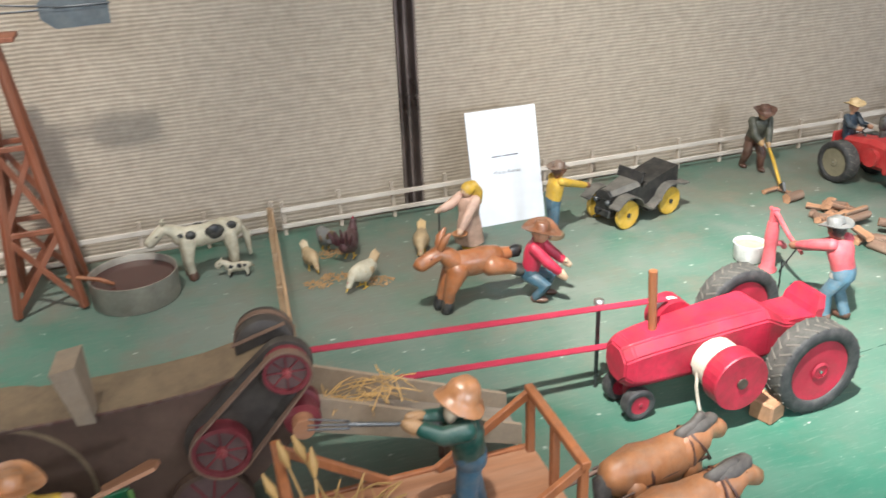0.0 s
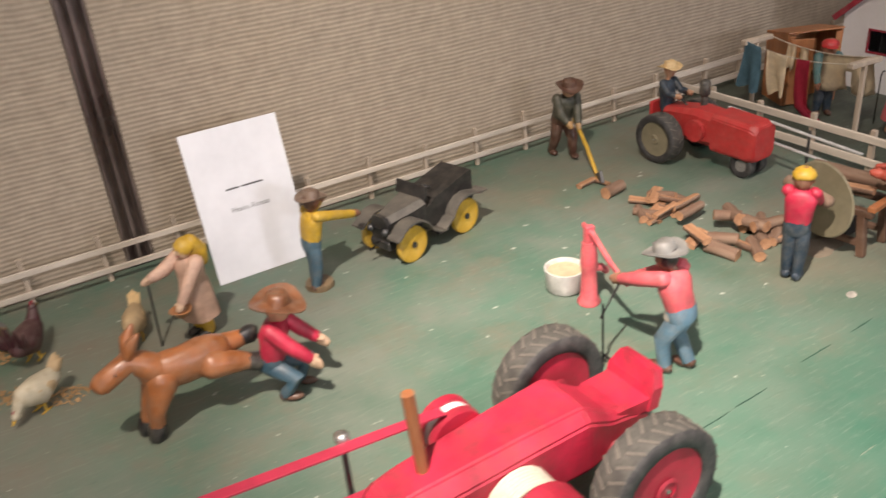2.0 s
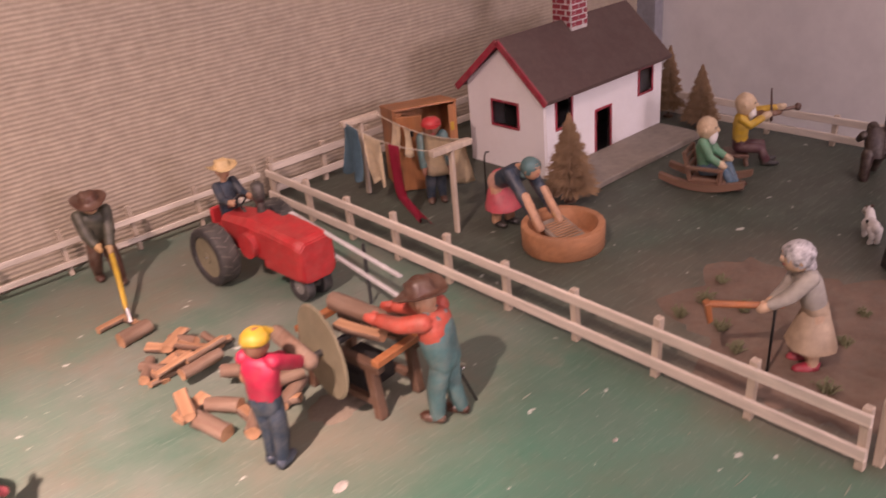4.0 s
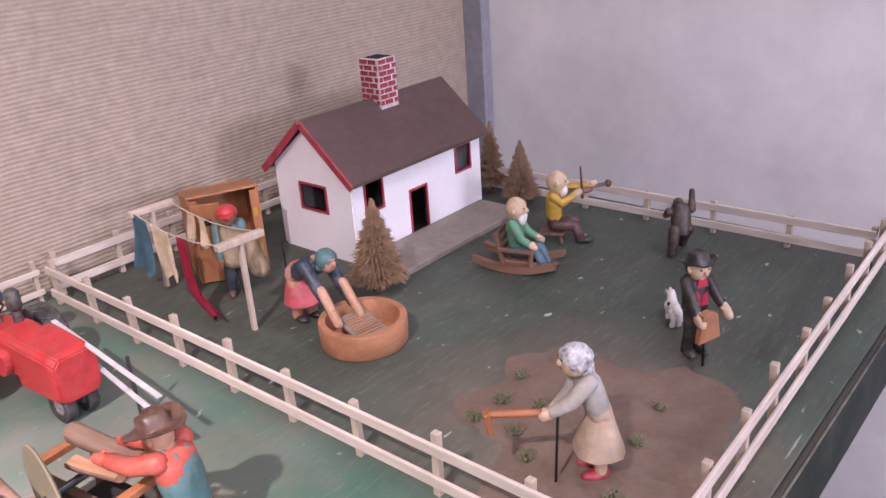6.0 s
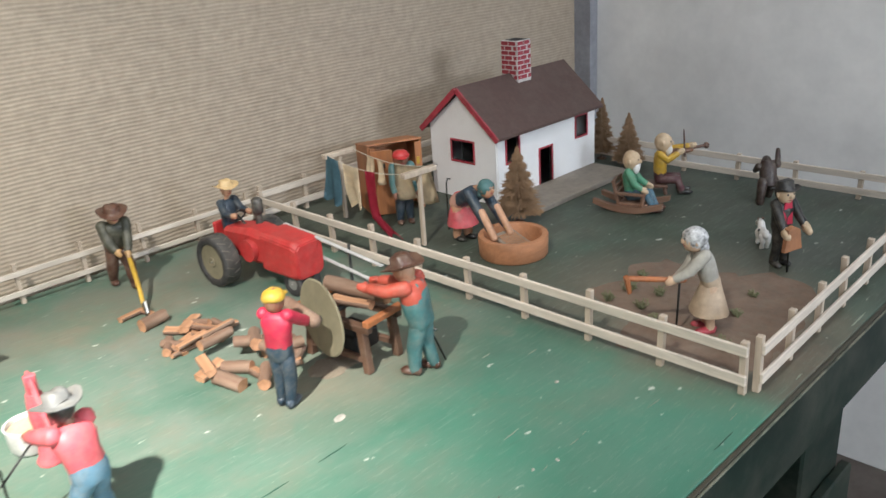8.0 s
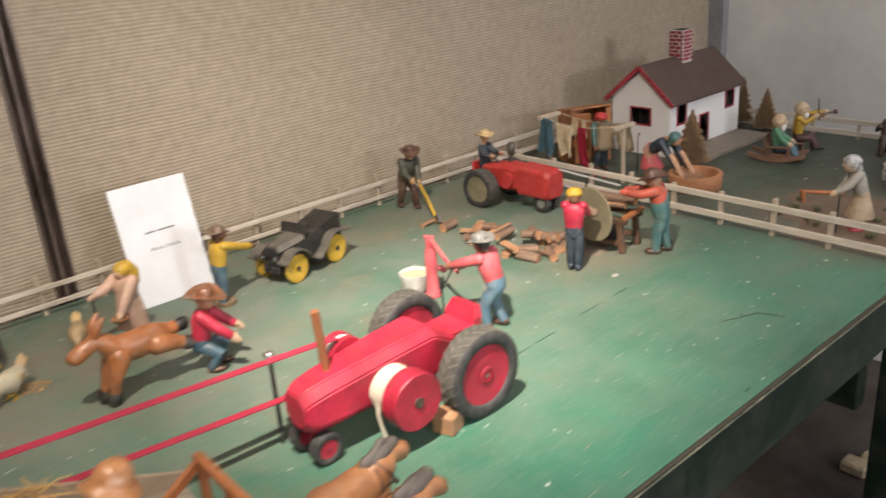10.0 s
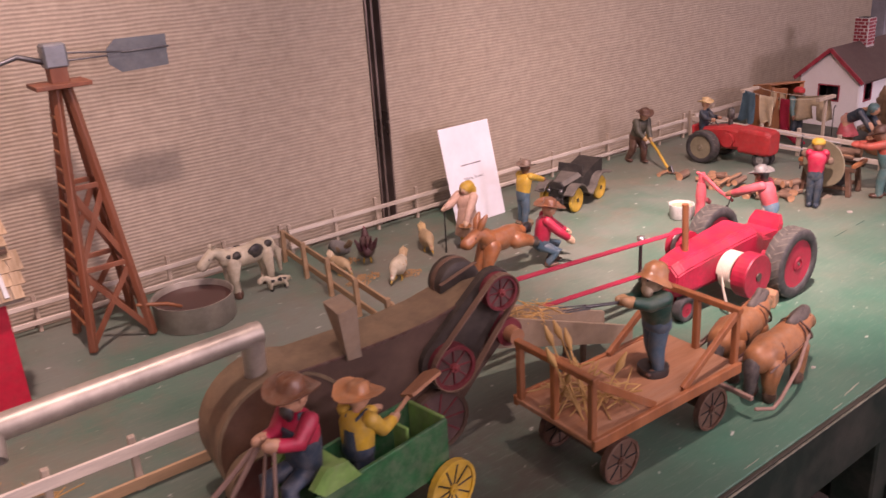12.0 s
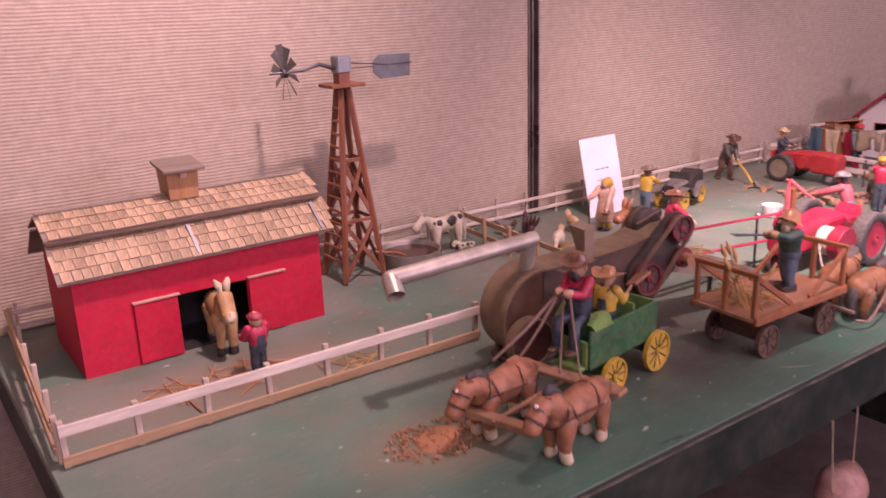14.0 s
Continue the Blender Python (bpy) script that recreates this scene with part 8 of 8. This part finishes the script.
# ---- garden soil, weeds, sawdust, straw ----
def patch(name, cx, cy, rx, ry, high, mat, seed, label, turn=0.0, ground=0.0012, rough=1.0):
    """A low uneven heap with a ragged outline."""
    vs, fs, n, rings = [], [], 72, 9
    for i in range(rings + 1):
        f = i / rings
        for k in range(n):
            a = 2 * math.pi * k / n
            rag = 1 + rough * 0.30 * noise.noise(Vector((math.cos(a) * 1.6, math.sin(a) * 1.6, seed))) + rough * 0.12 * noise.noise(Vector((math.cos(a) * 5, math.sin(a) * 5, seed)))
            x, y = math.cos(a) * rx * f * rag, math.sin(a) * ry * f * rag
            z = ground * (1 - f ** 6) + high * (1 - f) ** 0.8 * (0.6 + 0.8 * abs(noise.noise(Vector((x * 60, y * 60, seed))))) + 0.0004
            if i == rings:
                z = 0.0
            vs.append((x, y, z))
    fs = [(i * n + k, i * n + (k + 1) % n, (i + 1) * n + (k + 1) % n, (i + 1) * n + k) for i in range(rings) for k in range(n)]
    me = bpy.data.meshes.new(name)
    me.from_pydata(vs, [], fs)
    for p in me.polygons:
        p.use_smooth = True
    me.materials.append(M[mat])
    ob = new(name, me)
    ob.matrix_basis = yaw_at(cx, cy, turn, TOP + 0.0002)
    return tagged(ob, label, "heap", kind="stuff")


patch("garden_soil", 1.995, 0.860, 0.150, 0.125, 0.003, "soil", 3, "brown dusty garden soil spread on the green board", 30, rough=2.0)
patch("garden_soil", 1.910, 0.770, 0.075, 0.065, 0.002, "soil", 8, "brown dusty garden soil by the fence", 0, rough=2.0)
patch("feed_heap", -0.135, 0.872, 0.040, 0.028, 0.005, "orangestraw", 5, "heap of spilled grain before the horses", 20)
patch("sawdust", 1.560, 1.125, 0.036, 0.026, 0.001, "sawdust", 9, "thin sawdust round the saw")


def straws(name, cx, cy, z, rx, ry, count, seed, label, length=(0.03, 0.07), lift=0.006, mat="hay", wide=0.0011, tilt=8.0):
    rnd = random.Random(seed)
    bm = start()
    for i in range(count):
        a, f = rnd.uniform(0, 6.283), math.sqrt(rnd.random())
        x, y = math.cos(a) * rx * f, math.sin(a) * ry * f
        L = rnd.uniform(*length)
        d = rnd.uniform(0, 6.283)
        e = radians(rnd.uniform(-tilt, tilt))
        v = Vector((math.cos(d) * math.cos(e), math.sin(d) * math.cos(e), math.sin(e)))
        c = Vector((x, y, rnd.uniform(0.0012, lift) + abs(v.z) * L * 0.5))
        w = rnd.uniform(0.6, 1.3) * wide
        bend = Vector((0, 0, rnd.uniform(-0.002, 0.004)))
        limb(bm, [c - v * L / 2, c + bend, c + v * L / 2], [w, w, w * 0.7], 0, 5, round_end=False)
    ob = part(name, bm, mat, m=yaw_at(cx, cy, 0, z))
    return tagged(ob, label, "straw", kind="stuff")


straws("straw", -0.310, 1.245, TOP, 0.110, 0.050, 26, 21, "loose orange straw scattered before the barn", (0.05, 0.12), 0.003, "orangestraw", wide=0.0013, tilt=2.0)
straws("straw", -0.110, 1.170, TOP, 0.060, 0.040, 16, 22, "loose straw under the blower pipe")
straws("straw", 0.456, 0.800, TOP + 0.083, 0.050, 0.040, 44, 23, "heap of golden straw on the hay wagon", (0.03, 0.075), 0.012, tilt=24, wide=0.0010)
straws("straw", 0.505, 0.962, TOP + 0.110, 0.050, 0.022, 60, 24, "golden straw lying in the feeding trough", (0.03, 0.06), 0.010, tilt=12, wide=0.0006)
straws("feed_straw", -0.140, 0.872, TOP + 0.0005, 0.078, 0.052, 280, 25, "coarse feed spread before the horses", (0.004, 0.011), 0.004, "orangestraw")


for gx, gy, gs in ((0.575, 1.470, 51), (0.588, 1.562, 52), (0.545, 1.455, 53), (0.640, 1.425, 54)):
    straws("spilled_grain", gx, gy, TOP, 0.024, 0.018, 70, gs, "scattered grain for the hens on the green board", (0.003, 0.007), 0.0022, "grain", wide=0.0009, tilt=6.0)


def sheaf():
    """A few long wheat stalks with full ears standing in the wagon."""
    rnd = random.Random(31)
    bm = start()
    for i in range(6):
        p = Vector((rnd.uniform(-0.03, 0.03), rnd.uniform(-0.04, 0.03), 0.004))
        a = rnd.uniform(0, 6.28)
        q = p + Vector((math.cos(a) * 0.03, math.sin(a) * 0.03, rnd.uniform(0.035, 0.085)))
        limb(bm, [p, q], [0.0014, 0.0011], 0, 5)
        d = (q - p).normalized()
        limb(bm, [q, q + d * 0.010, q + d * 0.024], [0.0022, 0.0046, 0.0012], 0, 7)
    tagged(part("wheat_stalks", bm, "hay", m=yaw_at(0.440, 0.800, 0, TOP + 0.083)), "dry wheat stalks with ears on the hay wagon", "straw", kind="stuff")


sheaf()


def weed(x, y, s, seed):
    rnd = random.Random(seed)
    bm = start()
    for i in range(26):
        a, r = rnd.uniform(0, 6.28), rnd.uniform(0.2, 1) * 0.012 * s
        p = Vector((math.cos(a) * 0.002, math.sin(a) * 0.002, 0))
        q = Vector((math.cos(a) * r, math.sin(a) * r, rnd.uniform(0.5, 1.0) * 0.015 * s))
        limb(bm, [p, (p + q) / 2 + Vector((0, 0, 0.002)), q], [0.0005, 0.0006, 0.0004], 0, 4)
        for k in range(3):
            c = p.lerp(q, 0.5 + 0.22 * k)
            ball(bm, c + Vector((rnd.uniform(-1, 1), rnd.uniform(-1, 1), 0.4)) * 0.0016, (0.0018, 0.0012, 0.0009), 0, None, 5, 4)
    return tagged(part("garden_weed", bm, "weed", m=yaw_at(x, y)), "small dry green plant in the garden soil", "plant", "garden plants")


for i, (x, y, s) in enumerate(((1.975, 0.950, 1.2), (1.935, 0.905, 1.0), (1.985, 0.905, 1.0), (1.905, 0.868, 1.1), (2.03, 0.96, 0.8), (1.898, 0.766, 1.2), (1.99, 0.79, 0.8), (2.06, 0.80, 0.7), (1.93, 0.955, 0.9))):
    weed(x, y, s, 40 + i)

# ---- worn paint: white chips, pale and dark slivers along the grain, a dark twig ----
bm = start()
ball(bm, (0, 0, 0.0006), (0.009, 0.006, 0.0007), 0, None, 10, 4)
chip = part("paint_chip", bm, "palegrey", m=yaw_at(1.488, 1.024, 20))
tagged(chip, "small pale paint chip on the green board", "chip", "paint chips")
for x, y, a, s in ((1.583, 0.784, 70, 0.35), (1.706, 0.878, 10, 0.4), (1.554, 0.793, 40, 0.3), (0.838, 0.734, 20, 0.5)):
    copy_thing(chip, yaw_at(x, y, a) @ Matrix.Diagonal((s, s, 1, 1)))


def sliver(bm, x, y, a, length, w, slot, rnd):
    """A ragged flat strip of scraped paint."""
    n = 7
    left, right = [], []
    for i in range(n):
        f = i / (n - 1)
        ww = w * math.sin(math.pi * (0.08 + 0.84 * f)) * rnd.uniform(0.4, 1.0)
        o = rnd.uniform(-0.4, 0.4) * w
        left.append((f * length, o + ww, 0.0007))
        right.append((f * length, o - ww, 0.0007))
    m = pose(x, y, 0, 0, 0, a)
    top = [m @ Vector(p) for p in left + right]
    low = [v - Vector((0, 0, 0.0005)) for v in top]
    faces = [(i, n + i, n + i + 1, i + 1) for i in range(n - 1)] + [(2 * n + i, 2 * n + i + 1, 3 * n + i + 1, 3 * n + i) for i in range(n - 1)]
    faces += [(i, i + 1, 2 * n + i + 1, 2 * n + i) for i in range(n - 1)] + [(n + i, 3 * n + i, 3 * n + i + 1, n + i + 1) for i in range(n - 1)]
    solid(bm, top + low, faces, slot)


rnd, bm = random.Random(77), start()
for i in range(20):
    x, y = rnd.uniform(0.98, 1.80), rnd.uniform(0.67, 1.04)
    sliver(bm, x, y, rnd.gauss(2, 5), rnd.uniform(0.006, 0.030), rnd.uniform(0.0004, 0.0010), 0, rnd)
for x, y, a, k in ((0.43, 0.707, -34, 0.05), (-0.55, 1.08, 5, 0.03)):
    sliver(bm, x, y, a, k, 0.0009, 0, rnd)
for i in range(14):
    sliver(bm, rnd.uniform(-0.2, 2.2), 0.660 + rnd.uniform(0, 0.010), rnd.gauss(0, 4), rnd.uniform(0.01, 0.05), rnd.uniform(0.0008, 0.002), rnd.choice((0, 1, 1)), rnd)
for x, y, a, k in ((1.13, 0.957, 3, 0.075), (1.215, 0.962, 2, 0.05), (1.33, 0.972, 2, 0.05), (1.42, 0.975, 4, 0.04)):
    sliver(bm, x, y, a, k, 0.0011, 1, rnd)
tagged(part("scraped_paint", bm, ["galvdull", "tablegrey"], m=yaw_at(0, 0)), "pale and dark scrapes in the green board", "scrape", kind="stuff")
bm = start()
limb(bm, [(1.445, 0.795, 0.001), (1.475, 0.780, 0.0015), (1.506, 0.769, 0.0012), (1.518, 0.732, 0.001)], [0.0003, 0.0005, 0.0006, 0.0003], 0, 6)
limb(bm, [(1.478, 0.779, 0.0015), (1.500, 0.792, 0.001)], [0.0009, 0.0004], 0, 6)
tagged(part("twig", bm, "dull", m=yaw_at(0, 0)), "thin dark forked twig lying on the board", "twig")

# ---- under the table ----
bm = start()
pts = [(1.55 + 0.055 * i, 0.95 + 0.05 * math.sin(i * 0.9) + 0.02 * i, 0.004) for i in range(13)]
limb(bm, pts, [0.0035] * len(pts), 0, 7)
tagged(part("power_cable", bm, "white"), "white power cable lying on the floor under the table", "cable")
bm = start()
box(bm, 2.30, 2.352, 0.86, 0.925, 0.0, 0.032, 0, 0.006)
box(bm, 2.36, 2.40, 0.87, 0.90, 0.0, 0.028, 0, 0.006)
tagged(part("power_plug", bm, "cream"), "white plug adaptor on the floor under the table", "plug")

bm = start()
ball(bm, (0, 0, 0), (0.066, 0.058, 0.072), 0, pose(0, 0, 0, 0, 20, 0), 18, 12)
ball(bm, (0.028, -0.012, -0.066), (0.050, 0.048, 0.060), 0, None, 16, 10)
for v in bm.verts:
    v.co += Vector((noise.noise(v.co * 22), noise.noise(v.co * 22 + Vector((5, 0, 0))), noise.noise(v.co * 22 + Vector((0, 7, 0))))) * 0.012
tagged(part("cloth_bundle", bm, "rose", m=pose(0.985, 0.86, 0.262)), "faded pink cloth bundle hung under the table", "bundle")
for x0, z0, x1, z1 in ((0.850, TOP - 0.10, 0.930, 0.285), (0.975, TOP - 0.10, 1.010, 0.300)):
    bm = start()
    limb(bm, [(x0, 0.85, z0), ((x0 + x1) / 2, 0.85, (z0 + z1) / 2 - 0.004), (x1, 0.852, z1)], [0.0018] * 3, 0, 6)
    tagged(part("string", bm, "cream"), "thin pale string hanging under the table", "string", "hanging strings")


# ---- shingles of the barn roof, course by course ----
def shingles():
    rnd = random.Random(77)
    bm = start()
    prism(bm, [[(-0.0078, 0.0, 0.0), (0.0078, 0.0, 0.0), (0.0078, 0.0, 0.0016), (-0.0078, 0.0, 0.0016)], [(-0.0078, 0.036, 0.0), (0.0078, 0.036, 0.0), (0.0078, 0.036, 0.0006), (-0.0078, 0.036, 0.0006)]], 0)
    first = None
    for (ya, za), (yb, zb) in BARN_SLOPES:
        run = Vector((0, yb - ya, zb - za))
        length = run.length
        pitch = math.degrees(math.atan2(zb - za, yb - ya))
        courses = max(2, int(round(length / 0.0235)))
        for c in range(courses):
            f = c / courses
            y, z = ya + (yb - ya) * f, za + (zb - za) * f
            x = BARN_X0 + 0.008 - (0.008 if c % 2 else 0)
            while x < BARN_X1 - 0.004:
                w = rnd.uniform(0.80, 1.12)
                m = pose(x + 0.0078 * w, y - 0.002 + rnd.uniform(-0.001, 0.001), z + 0.0006 + rnd.uniform(0, 0.0006), pitch - 3.0, 0, rnd.uniform(-1.5, 1.5)) @ Matrix.Diagonal((w, min(1.0, (length * (1 - f) + 0.003) / 0.036), 1, 1))
                first = part("shingle", bm, "shingle", BARN, m=m) if first is None else twin(first, BARN, m)
                x += 0.0156 * w + 0.0018


shingles()
